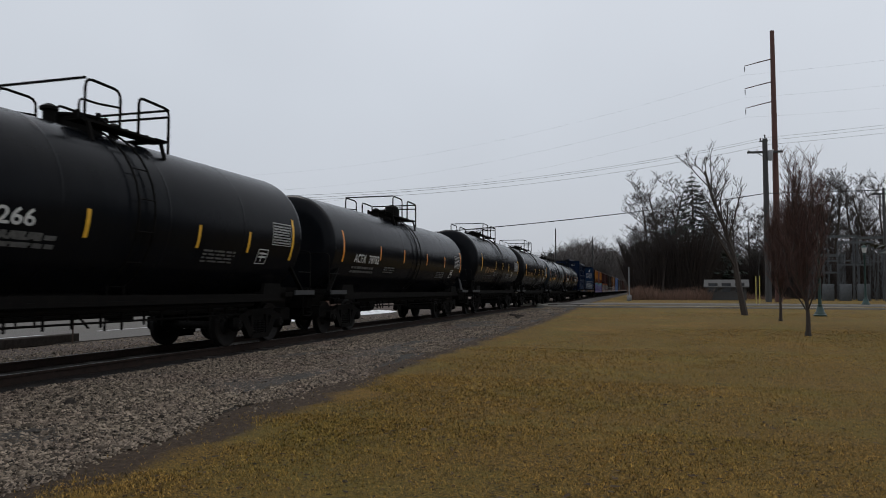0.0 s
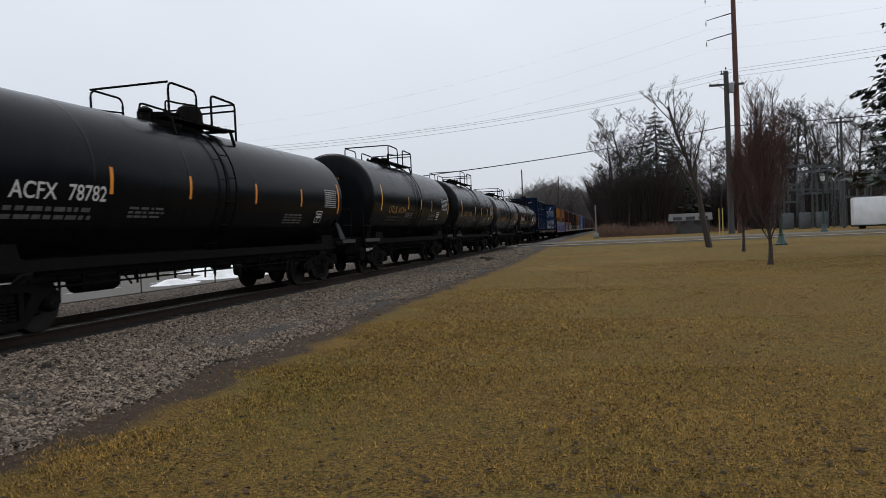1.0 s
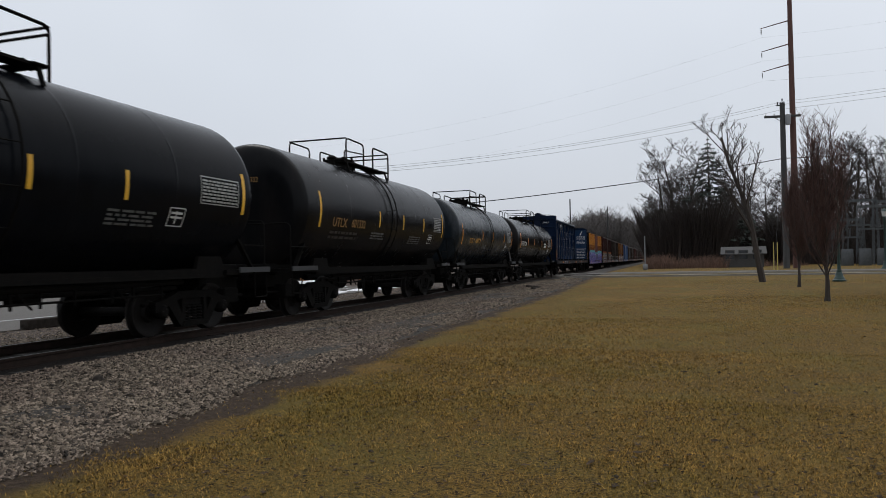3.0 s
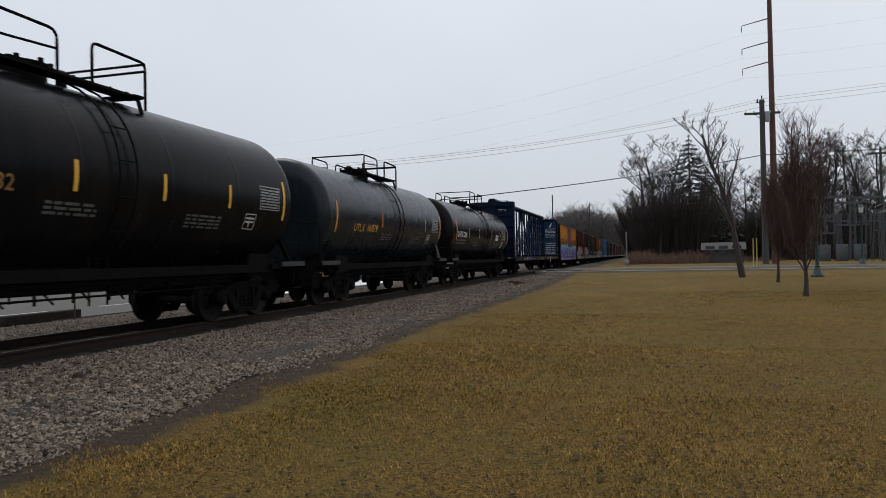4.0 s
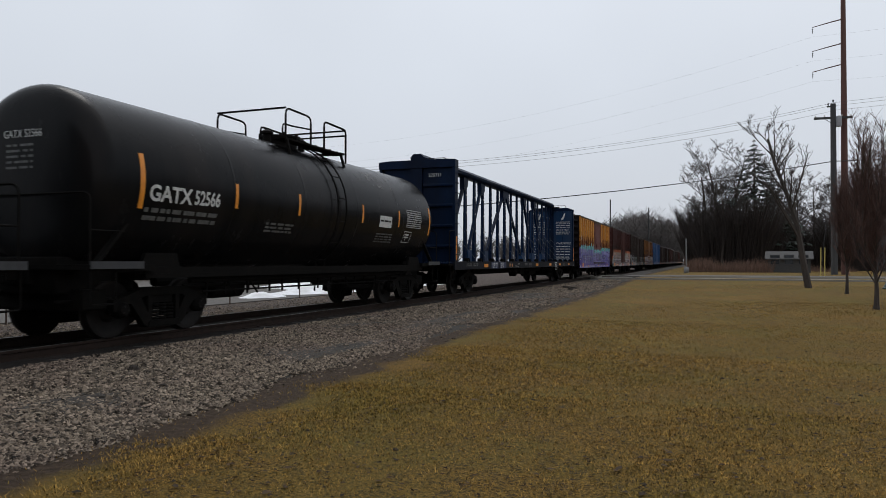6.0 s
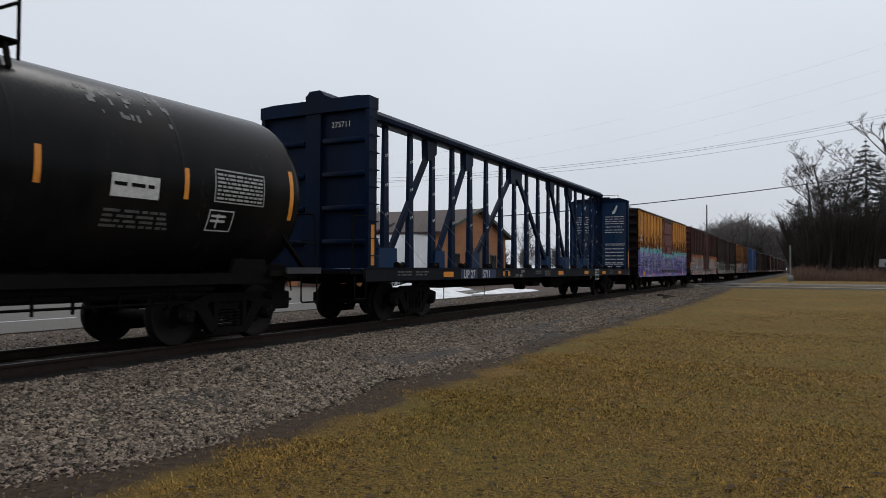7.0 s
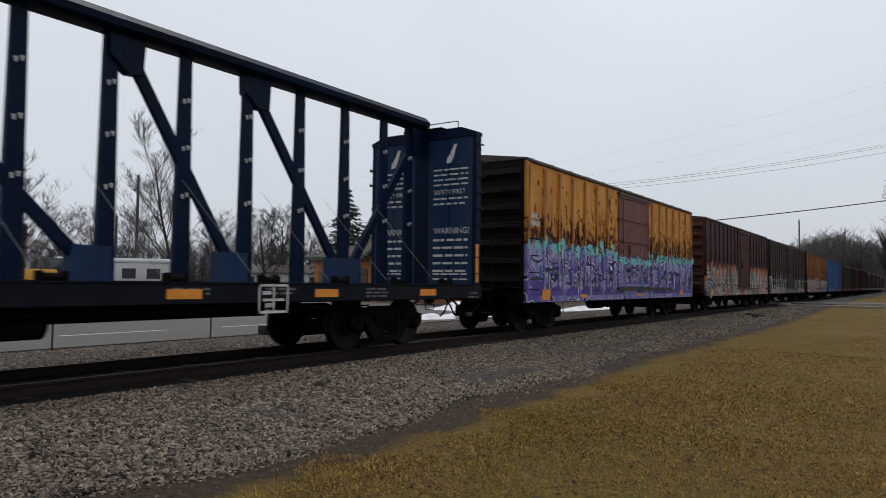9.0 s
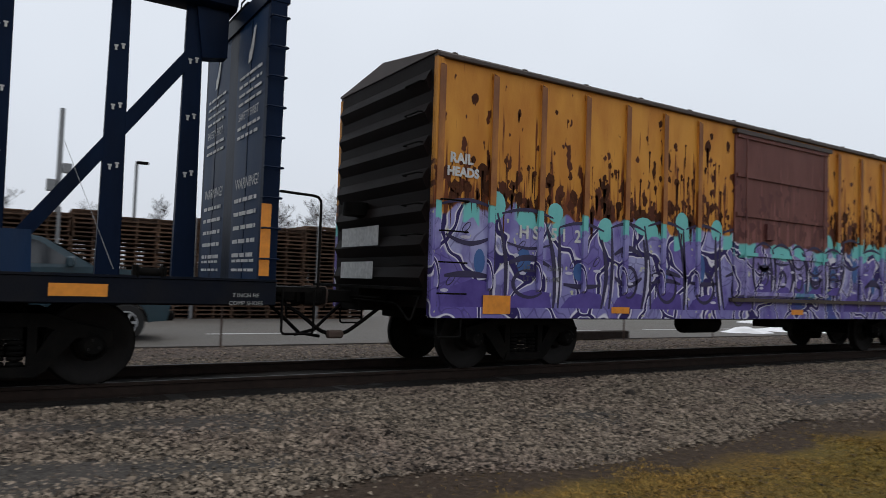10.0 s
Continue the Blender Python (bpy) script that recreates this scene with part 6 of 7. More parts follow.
# ---------------------------------------------------------------- trees
def branch_tree(seed, height, trunk_r, first=0.25, spread=0.45, levels=3, kids=(9, 6, 5), upright=0.5, lean=(0, 0), wiggle=0.12, taper=0.35, fine=0.006, reach=1.0):
    """Skeleton of a bare tree: trunk and limbs, and fine twigs, as two collections."""
    rng = random.Random(seed)
    wood, twig = G(), G()

    def grow(p, d, length, r, level):
        n = 5 if level < 2 else 3 if level < 3 else 1
        pts, q, dd = [Vector(p)], Vector(p), Vector(d).normalized()
        for i in range(n):
            dd = (dd + Vector((rng.uniform(-1, 1), rng.uniform(-1, 1), rng.uniform(-0.5, 1) * upright)) * wiggle).normalized()
            q = q + dd * length / n
            pts.append(q.copy())
        (wood if level < 2 else twig).tube(pts, r, 7 if level == 0 else 5 if level == 1 else 3, r1=max(r * taper, fine * 0.5))
        if level >= levels:
            return
        for k in range(kids[level]):
            t = first + (1 - first) * (k + rng.random()) / kids[level] if level == 0 else rng.uniform(0.25, 1.0)
            i = min(int(t * n), n - 1)
            base = pts[i].lerp(pts[i + 1], t * n - i)
            az = rng.uniform(0, 2 * math.pi)
            out = Vector((math.cos(az), math.sin(az), 0))
            axis = (pts[i + 1] - pts[i]).normalized()
            nd = (axis * upright + out * spread * 1.6 + Vector((0, 0, 0.25))).normalized()
            ln = length * (rng.uniform(0.35, 0.6) if level == 0 else rng.uniform(0.35, 0.6)) * (1.15 - 0.55 * t if level == 0 else 1) * reach
            grow(base, nd, ln, max(r * (1 - t * (1 - taper)) * 0.5, fine), level + 1)

    grow((0, 0, -0.1), (lean[0], lean[1], 1), height, trunk_r, 0)
    return wood, twig


def plant(name, wood, twig, bark, twigm, at, label, category="tree", group=""):
    t = thing(name, at, label, category, group)
    part("trunk", wood if not isinstance(wood, G) else wood.mesh("trunk", bark), bark, t)
    part("crown", twig if not isinstance(twig, G) else twig.mesh("crown", twigm), twigm, t)
    return t


def pear_tree(seed, height, trunk_h, width, r0):
    """Upright ornamental tree: a short trunk and a dense flame-shaped crown of thin rising twigs."""
    rng = random.Random(seed)
    wood, twig = G(), G()
    wood.tube([(0, 0, -0.1), (0.02, 0, trunk_h * 0.5), (0, 0.02, trunk_h), (0, 0, height * 0.6)], r0, 8, r1=0.02)
    wood.tube([(0, 0, -0.1), (0, 0, 0.12)], r0 * 1.5, 8, r1=r0)
    for k in range(34):
        az = rng.uniform(0, 6.283)
        z = trunk_h + rng.uniform(-0.1, 0.35) * (height - trunk_h)
        w = width / 2 * rng.uniform(0.55, 1.0)
        top = z + (height - z) * rng.uniform(0.45, 0.9)
        w *= 1.25 - 0.85 * (top - trunk_h) / (height - trunk_h)
        pts = [(0, 0, z), (math.cos(az) * w * 0.7, math.sin(az) * w * 0.7, z + (top - z) * 0.22), (math.cos(az) * w * 1.05, math.sin(az) * w * 1.05, z + (top - z) * 0.55), (math.cos(az) * w * 0.85, math.sin(az) * w * 0.85, top)]
        wood.tube(pts, 0.028, 5, r1=0.007)
        for j in range(48):
            t = rng.uniform(0.1, 1.0)
            i = min(int(t * 3), 2)
            b = Vector(pts[i]).lerp(Vector(pts[i + 1]), t * 3 - i)
            a2 = rng.uniform(0, 6.283)
            ln = rng.uniform(0.35, 0.95)
            d = Vector((math.cos(a2) * 0.5, math.sin(a2) * 0.5, 1)).normalized() * ln
            mid = b + d * 0.5 + Vector((math.cos(a2), math.sin(a2), 0)) * 0.04
            twig.tube([b, mid, b + d], 0.0078, 3, r1=0.0035)
            for _ in range(2):
                a3 = rng.uniform(0, 6.283)
                e = Vector((math.cos(a3) * 0.7, math.sin(a3) * 0.7, 0.8)).normalized() * ln * 0.45
                twig.tube([mid, mid + e], 0.007, 3, r1=0.0035)
    return wood, twig


def spruce(seed, height, width, rows=26, dense=1.0, low=0.06):
    rng = random.Random(seed)
    wood, leaf = G(), G()
    wood.tube([(0, 0, -0.1), (0, 0, height * 0.5), (0, 0, height)], height * 0.018, 7, r1=0.02)
    for k in range(rows):
        t = k / (rows - 1)
        z = height * (low + (0.98 - low) * t)
        reach = width / 2 * (1 - t) ** 0.85 * rng.uniform(0.75, 1.1) + 0.12
        for j in range(int((8 + 6 * (1 - t)) * dense)):
            az = rng.uniform(0, 6.283)
            rr = reach * rng.uniform(0.6, 1.1)
            tip = Vector((math.cos(az) * rr, math.sin(az) * rr, z - rr * rng.uniform(0.05, 0.3)))
            root = Vector((0, 0, z + 0.1))
            mid = root.lerp(tip, 0.55) - Vector((0, 0, rr * 0.06))
            wood.tube([root, mid, tip], 0.02, 3, r1=0.006)
            side = Vector((-math.sin(az), math.cos(az), 0))
            for q in range(int(10 + rr * 7)):
                u = rng.uniform(0.15, 1.05)
                b = root.lerp(mid, u * 2) if u < 0.5 else mid.lerp(tip, u * 2 - 1)
                s = rng.choice((-1, 1))
                ln = (0.16 + 0.22 * (1 - abs(u - 0.5))) * (0.6 + rr * 0.25)
                d = (side * s * 0.8 + (tip - root).normalized() * 0.6 + Vector((0, 0, rng.uniform(-0.7, 0.15)))).normalized() * ln
                wv = Vector((0, 0, 1)).cross(d).normalized() * ln * 0.22 + Vector((0, 0, rng.uniform(-0.06, 0.06)))
                leaf.add([b, b + d * 0.5 + wv, b + d, b + d * 0.5 - wv], [(0, 1, 2, 3)])
    return wood, leaf


def build_trees():
    x, y = polar(-7.0, 45.5)
    w, t = branch_tree(3, 9.3, 0.2, first=0.3, spread=0.36, levels=4, kids=(17, 7, 5, 2), upright=0.7, lean=(-0.1, 0.0), fine=0.012, reach=0.72)
    plant("bare_tree", w, t, M_BARK, M_TWIG, (x, y, rise(y)), "slender leaning leafless tree on the lawn")
    x, y = polar(-9.4, 39.5)
    w, t = pear_tree(5, 5.9, 1.35, 1.9, 0.09)
    plant("ornamental_tree", w, t, M_BARK, M_TWIG_RED, (x, y, rise(y)), "young leafless ornamental tree with dense red-brown upright twigs", group="ornamental trees")
    x, y = polar(-11.2, 28.7)
    w, t = pear_tree(9, 6.9, 1.25, 2.5, 0.1)
    plant("ornamental_tree", w, t, M_BARK, M_TWIG_RED, (x, y, rise(y)), "taller leafless ornamental tree with dense red-brown upright twigs", group="ornamental trees")
    x, y = polar(-21.3, 34)
    w, t = spruce(4, 13.5, 7.0, 28, 1.1, 0.26)
    plant("spruce_tree", w, t, M_BARK, M_NEEDLE, (x, y, rise(y)), "dark green spruce with drooping branches beside the lawn")
    # woods beyond the crossing, trees of a few kinds, each a thing
    kinds = []
    for s, h, sp in ((11, 14, 0.42), (12, 12, 0.5), (13, 15, 0.4), (14, 10, 0.55)):
        w, t = branch_tree(s, h, 0.2, first=0.22, spread=sp, levels=4, kids=(13, 9, 7, 4), upright=0.62, wiggle=0.13, fine=0.014, reach=0.78)
        kinds.append((w.mesh("trunk", M_BARK), t.mesh("crown", M_TWIG), h))
    vase = []
    for s, h, sp in ((31, 11, 0.34), (32, 8, 0.42), (33, 10, 0.38)):
        w, t = branch_tree(s, h, 0.15, first=0.14, spread=sp, levels=4, kids=(17, 9, 7, 4), upright=0.75, wiggle=0.14, fine=0.01, reach=0.9)
        vase.append((w.mesh("trunk", M_BARK), t.mesh("crown", M_TWIG), h))
    rng = random.Random(77)

    def wood_tree(az, d, h, z, label, group, pick=None):
        k = (pick or kinds)[rng.randrange(len(pick or kinds))]
        px, py = polar(az, d)
        f = h / k[2]
        m = Matrix.LocRotScale((px, py, z), Euler((0, 0, rng.uniform(0, 6.28))), (f * rng.uniform(0.9, 1.2), f * rng.uniform(0.9, 1.2), f))
        plant("bare_tree", k[0], k[1], M_BARK, M_TWIG, m, label, group=group)

    for az, d, el in ((1.0, 112, 5.2), (0.3, 104, 6.4), (-0.2, 106, 8.0), (-0.9, 108, 9.3), (-1.6, 112, 9.1), (-2.2, 104, 7.6), (-4.6, 108, 7.0), (-5.6, 116, 6.2), (-6.4, 112, 6.6), (-7.4, 118, 6.0), (-8.4, 112, 6.8),
                      (-9.6, 118, 6.4), (-10.6, 112, 7.6), (-11.4, 108, 8.0), (-12.3, 112, 8.6), (-13.1, 108, 8.2), (-13.9, 112, 8.8), (-14.8, 108, 8.2), (-15.7, 116, 8.4), (-16.8, 110, 7.6), (-18.4, 116, 7.2), (-20.5, 112, 7), (-23, 118, 7),
                      (-2.8, 98, 5.6), (-1.2, 97, 5.8), (0.2, 98, 4.8), (-4.0, 100, 6.2), (-12.0, 122, 7.8), (-14.2, 124, 7.6), (-10.0, 124, 6.6)):
        wood_tree(az, d, 1.4 + d * math.tan(radians(el)) * 0.8, 0.4, "tall leafless tree at the edge of the woods beyond the crossing", "woods")
    for az, d, h, wd in ((-3.4, 104, 18.0, 12.0), (-4.7, 112, 14.0, 9.0)):
        x, y = polar(az, d)
        w, t = spruce(6 + int(h), h, wd, 22, 1.15, 0.28)
        plant("pine_tree", w, t, M_BARK, M_NEEDLE, (x, y, 0.4), "ragged dark evergreen among the bare trees")
    # trees behind the road beyond the railway
    for az, d, el in ((54.6, 66, 9.3), (65.6, 46, 7.2), (48.1, 80, 5.6), (46.6, 84, 6.0), (60.2, 90, 5.2), (62.5, 95, 5.0), (58.0, 92, 5.4), (52, 95, 5.2), (50, 100, 4.8), (68.4, 60, 6.2), (71, 64, 5.8), (57, 98, 4.6), (44.8, 92, 4.6), (73, 90, 5.2), (76, 92, 4.9), (80, 95, 5.3), (85, 95, 5.0), (90, 90, 5.4), (36.5, 110, 5.0), (33, 115, 4.9), (21, 130, 4.0)):
        wood_tree(az, d, 1.0 + d * math.tan(radians(el)) * (0.98 if el > 7 else 0.8), GZ, "bare spreading tree behind the road", "roadside trees", vase)
    x, y = polar(41.6, 62)
    w, t = spruce(8, 9.6, 8.0, 24, 1.9)
    plant("spruce_tree", w, t, M_BARK, M_NEEDLE, (x, y, GZ), "dark conical spruce behind the orange building")
    # far woods: one mass of thin trees on the horizon, paler in colour to stand for haze
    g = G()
    # last three rows: unseen woods added beside and behind the camera to darken reflections
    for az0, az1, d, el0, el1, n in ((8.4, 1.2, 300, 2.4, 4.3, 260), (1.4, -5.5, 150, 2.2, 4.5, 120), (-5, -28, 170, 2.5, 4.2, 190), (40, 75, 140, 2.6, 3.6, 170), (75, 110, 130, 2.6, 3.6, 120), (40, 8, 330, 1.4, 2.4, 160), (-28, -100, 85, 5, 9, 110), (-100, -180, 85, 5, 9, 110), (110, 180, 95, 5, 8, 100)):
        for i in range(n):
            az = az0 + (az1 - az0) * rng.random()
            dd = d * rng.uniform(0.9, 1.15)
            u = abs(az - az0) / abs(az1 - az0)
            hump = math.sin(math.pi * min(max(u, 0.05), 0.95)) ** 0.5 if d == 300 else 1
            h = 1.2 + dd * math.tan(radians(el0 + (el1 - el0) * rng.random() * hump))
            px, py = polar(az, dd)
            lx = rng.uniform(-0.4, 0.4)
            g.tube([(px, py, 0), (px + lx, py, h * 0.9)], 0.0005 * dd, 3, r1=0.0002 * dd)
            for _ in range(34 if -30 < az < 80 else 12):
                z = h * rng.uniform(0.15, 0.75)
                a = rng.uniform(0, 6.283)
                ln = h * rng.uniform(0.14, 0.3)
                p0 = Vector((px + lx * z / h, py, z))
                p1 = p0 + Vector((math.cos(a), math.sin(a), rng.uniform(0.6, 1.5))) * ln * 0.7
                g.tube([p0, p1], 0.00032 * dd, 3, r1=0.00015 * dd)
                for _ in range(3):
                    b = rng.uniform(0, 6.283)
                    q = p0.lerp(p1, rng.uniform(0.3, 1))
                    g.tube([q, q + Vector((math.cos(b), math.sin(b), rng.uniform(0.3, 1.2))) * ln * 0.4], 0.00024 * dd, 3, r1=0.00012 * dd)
    solid("far_woods", g.mesh("far_woods", M_FARWOOD_HAZED, smooth=False), M_FARWOOD_HAZED, (0, 0, 0), "distant bare woods in haze-paled grey-brown, with added unseen stretches", "woods", kind="stuff")
    # brown brush at the foot of the woods, a dark thicket behind it, and undergrowth behind the road
    for name, m, label, beds in (("brush", M_SHRUB, "dead red-brown brush along the foot of the woods", ((1.3, -4.6, 84, 96, 0.3, 1.9, 8000, 0.02), (-4, -10, 96, 104, 0.3, 1.2, 1800, 0.02))),
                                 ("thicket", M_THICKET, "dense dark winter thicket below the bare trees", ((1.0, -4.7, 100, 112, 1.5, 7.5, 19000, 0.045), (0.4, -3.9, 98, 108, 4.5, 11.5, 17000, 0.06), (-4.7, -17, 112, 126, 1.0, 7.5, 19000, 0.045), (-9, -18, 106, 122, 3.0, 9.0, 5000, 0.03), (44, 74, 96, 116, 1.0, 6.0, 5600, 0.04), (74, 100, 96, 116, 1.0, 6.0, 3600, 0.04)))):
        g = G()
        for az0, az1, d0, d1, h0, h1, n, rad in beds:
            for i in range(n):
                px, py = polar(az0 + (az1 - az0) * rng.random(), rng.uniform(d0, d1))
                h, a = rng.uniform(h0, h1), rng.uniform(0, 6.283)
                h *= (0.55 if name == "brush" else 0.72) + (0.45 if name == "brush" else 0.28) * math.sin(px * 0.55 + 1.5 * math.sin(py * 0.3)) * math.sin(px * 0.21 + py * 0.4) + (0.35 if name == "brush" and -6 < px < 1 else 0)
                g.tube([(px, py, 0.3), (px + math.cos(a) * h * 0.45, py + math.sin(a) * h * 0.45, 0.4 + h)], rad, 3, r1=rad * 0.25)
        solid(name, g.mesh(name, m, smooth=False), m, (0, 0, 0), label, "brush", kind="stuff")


# ---------------------------------------------------------------- roads, poles, buildings, vehicles
def build_roads():
    solid("road", G().box(-21.6, -14.5, -120, 260, GZ - 0.2, GZ + 0.03), M_ASPHALT, (0, 0, 0), "worn grey asphalt road beside the railway", "road", kind="structure")
    solid("parking_lot", G().box(-60, -21.6, -60, 42, GZ - 0.2, GZ + 0.024), M_ASPHALT, (0, 0, 0), "grey asphalt yard beyond the road", "yard", kind="structure")
    r = random.Random(3)
    y = -40.0
    while y < 60:
        ln = r.uniform(2.2, 3.4)
        solid("road_marking", G().box(-17.5, -17.36, y, y + ln, GZ + 0.03, GZ + 0.036), M_LINE, (0, 0, 0), "worn white painted lane dash", "road marking", kind="structure")
        y += ln + r.uniform(1.8, 2.4)
    # level crossing and the street that leads away from it
    g = G()
    for x0, x1, z in ((-14.5, -11.2, 0.42), (-8.1, -4.5, 0.44), (-4.5, 70, 0.47)):
        g.box(x0, x1, 59.5, 65.5, z - 0.4, z)
    solid("crossing_street", g, M_ASPHALT, (0, 0, 0), "grey street that crosses the railway", "street", kind="structure")
    c = thing("level_crossing", (TRACK_X, 61.5, RAIL_Z), "pale concrete panels of the level crossing", "level crossing", kind="structure")
    for k in range(4):
        for x0, x1 in ((-1.55, -0.86), (-0.62, 0.62), (0.86, 1.55)):
            part("panel", G().box(x0, x1, -4 + k * 2.0 + 0.02, -4 + (k + 1) * 2.0 - 0.02, -0.2, -0.004, bev=0.01), M_CONCRETE, c)
    solid("sidewalk", G().box(-7.6, 70, 54.0, 55.0, 0.0, 0.42), M_CONCRETE, (0, 0, 0), "pale concrete footway along the street", "sidewalk", kind="structure")
    solid("kerb", G().box(-5.0, 70, 59.2, 59.5, 0.1, 0.5, bev=0.02), M_CONCRETE, (0, 0, 0), "pale concrete kerb", "kerb", kind="structure")


def pole(name, at, h, r0, r1, m, label, arms=(), extra=None):
    p = thing(name, at, label, "utility pole")
    part("shaft", G().tube([(0, 0, -0.5), (0, 0, h * 0.5), (0, 0, h)], r0, 10, r1=r1), m, p)
    for z, half, ang in arms:
        c, s = math.cos(ang), math.sin(ang)
        a = part("crossarm", G().beam((-half * c, -half * s, z), (half * c, half * s, z), 0.18, 0.2).beam((-half * 0.5 * c, -half * 0.5 * s, z), (0, 0, z - 0.6), 0.04, 0.04).beam((half * 0.5 * c, half * 0.5 * s, z), (0, 0, z - 0.6), 0.04, 0.04), m, p)
        for k in (-0.92, -0.45, 0.45, 0.92):
            part("insulator", G().lathe([(z + 0.06, 0.03), (z + 0.12, 0.07), (z + 0.18, 0.04), (z + 0.24, 0.06), (z + 0.28, 0.02)], (half * k * c, half * k * s, 0), "z", 8), M_LAMPGLASS, a)
    if extra:
        extra(p)
    return p


def span(name, a, b, sag, r, label):
    a, b = Vector(a), Vector(b)
    pts = []
    for i in range(25):
        t = i / 24
        q = a.lerp(b, t)
        q.z -= sag * 4 * t * (1 - t)
        pts.append(q)
    solid(name, G().tube(pts, r, 5), M_WIRE, (0, 0, 0), label, "wire")


def build_poles():
    x, y = polar(-9.27, 75)
    zt = 27.0

    def davits(p):
        for el in (16.3, 14.7, 13.3):
            z = 1.65 + 75 * math.tan(radians(el)) - 0.3
            part("davit_arm", G().tube([(0, 0, z + 0.55), (-1.4, -0.3, z + 0.2), (-2.65, -0.5, z - 0.12)], 0.06, 6, r1=0.035), M_POLE_RED, p)
            part("insulator", G().lathe([(z - 0.72, 0.02)] + [(z - 0.58 + 0.09 * k, 0.06 if k % 2 else 0.03) for k in range(5)], (-2.62, -0.5, 0), "z", 8), M_GALV, p)

    pole("transmission_pole", (x, y, 0.4), zt - 0.4, 0.34, 0.2, M_POLE_RED, "very tall weathered red-brown transmission pole with three curved arms", extra=davits)
    x2, y2 = polar(-8.6, 74)

    def gear(p):
        part("transformer", G().lathe([(13.6, 0.02), (13.65, 0.24), (14.5, 0.26), (14.6, 0.2), (14.66, 0.02)], (0.42, -0.2, 0), "z", 14), M_GALV, p, "grey transformer can")
        part("pole_cap", G().box(-0.5, 0.25, -0.06, 0.06, 15.5, 15.62).lathe([(15.6, 0.03), (15.8, 0.08), (15.9, 0.03)], (-0.4, 0, 0), "z", 8).lathe([(15.9, 0.03), (16.1, 0.08), (16.2, 0.03)], (0.0, 0, 0), "z", 8), M_POLE, p)

    pole("utility_pole", (x2, y2, 0.4), 15.8, 0.29, 0.23, M_POLE, "grey timber utility pole with one crossarm", arms=((14.5, 1.6, 0.1),), extra=gear)
    xp, yp = polar(38.9, 62)
    pole("utility_pole", (xp, yp, GZ), 12.3, 0.17, 0.12, M_POLE, "timber utility pole with three crossarms behind the orange building", arms=((11.2, 1.2, 0.6), (9.9, 1.2, 0.6), (7.8, 1.0, 0.6)))
    xq, yq = polar(37.3, 70)
    pole("utility_pole", (xq, yq, GZ), 9.6, 0.14, 0.1, M_POLE, "thin utility pole with a crossarm", arms=((8.2, 1.3, 0.3), (7.6, 0.9, 0.3)))
    for az, d, h, lab in ((57.5, 62, 9.9, "plain timber pole in front of bare trees"), (45.2, 75, 9.0, "plain timber pole behind the yard"), (60.0, 70, 7.6, "plain timber pole behind the yard"), (58.9, 72, 7.4, "plain timber pole behind the yard"), (7.1, 120, 11.7, "thin pole beside the railway"), (4.2, 180, 14.7, "thin pole beside the railway")):
        px, py = polar(az, d)
        pole("utility_pole", (px, py, GZ), h, 0.15, 0.1, M_POLE, lab)
    px, py = polar(87.0, 42)

    def box_gear(p):
        part("junction_box", G().box(-0.25, 0.25, -0.55, -0.15, 5.6, 6.2, bev=0.02), M_GALV, p)
        part("junction_box", G().box(-0.2, 0.2, 0.15, 0.6, 6.6, 7.1, bev=0.02), M_GALV, p)

    pole("utility_pole", (px, py, GZ), 10.0, 0.16, 0.12, M_GALV, "pale utility pole with grey equipment boxes", extra=box_gear)
    px, py = polar(82.0, 34)
    s = thing("street_lamp", (px, py, GZ), "thin pole lamp with a small dark flat head", "street lamp")
    part("shaft", G().tube([(0, 0, -0.3), (0, 0, 6.3)], 0.07, 8), M_GALV, s)
    part("lamp_head", G().box(-0.12, 0.12, -0.05, 0.5, 6.3, 6.42, bev=0.03), M_UNDER, s)
    px, py = polar(-16.0, 84)
    pole("utility_pole", (px, py, 0.4), 11.6, 0.16, 0.12, M_POLE, "grey timber pole by the substation", arms=((11.0, 1.1, 0.0),))
    # cables
    P2 = Vector((xp, yp, 0))
    for dz, dx, sag in ((15.6, -0.4, 1.5), (15.9, 0.0, 1.6), (15.2, 0.3, 1.6)):
        span("power_line", (x2 + dx, y2, 0.4 + dz), (P2.x + dx, P2.y, 8.9 + dx * 0.3 + (dz - 15.5) * 0.6), sag, 0.011, "thin power line sagging across the railway")
        span("power_line", (x2 + dx, y2, 0.4 + dz), (62 + dx, 50, 17 + (dz - 15.5)), 0.8, 0.011, "thin power line running away over the lawn")
    span("power_line", (x2, y2, 10.9), (-37.7, 47, 5.0), 0.9, 0.04, "thick black cable sagging across the railway")
    span("power_line", (x2, y2, 10.9), (62, 50, 11.0), 1.0, 0.04, "thick black cable running over the lawn")
    span("power_line", (x2, y2, 9.0), (62, 60, 8.2), 0.8, 0.025, "black cable running over the lawn")
    for el in (16.3, 14.7, 13.3):
        z = 1.65 + 75 * math.tan(radians(el)) - 0.9
        span("transmission_line", (x - 2.62, y - 0.5, z), (-110, 95, z + 3), 7.0, 0.0035, "thin transmission line high over the railway")
        span("transmission_line", (x - 2.62, y - 0.5, z), (80, 40, z + 3), 3.0, 0.0035, "thin transmission line high over the lawn")
    for az in (-7.75, -8.0):
        px, py = polar(az, 66)
        g = solid("guy_guard", G().tube([(0, 0, 0), (0.0 + 0.05, 0.2, 2.4)], 0.04, 8), M_GUARD, (px, py, 0.42), "yellow plastic guard on a guy wire", "guy guard", "guy guards")
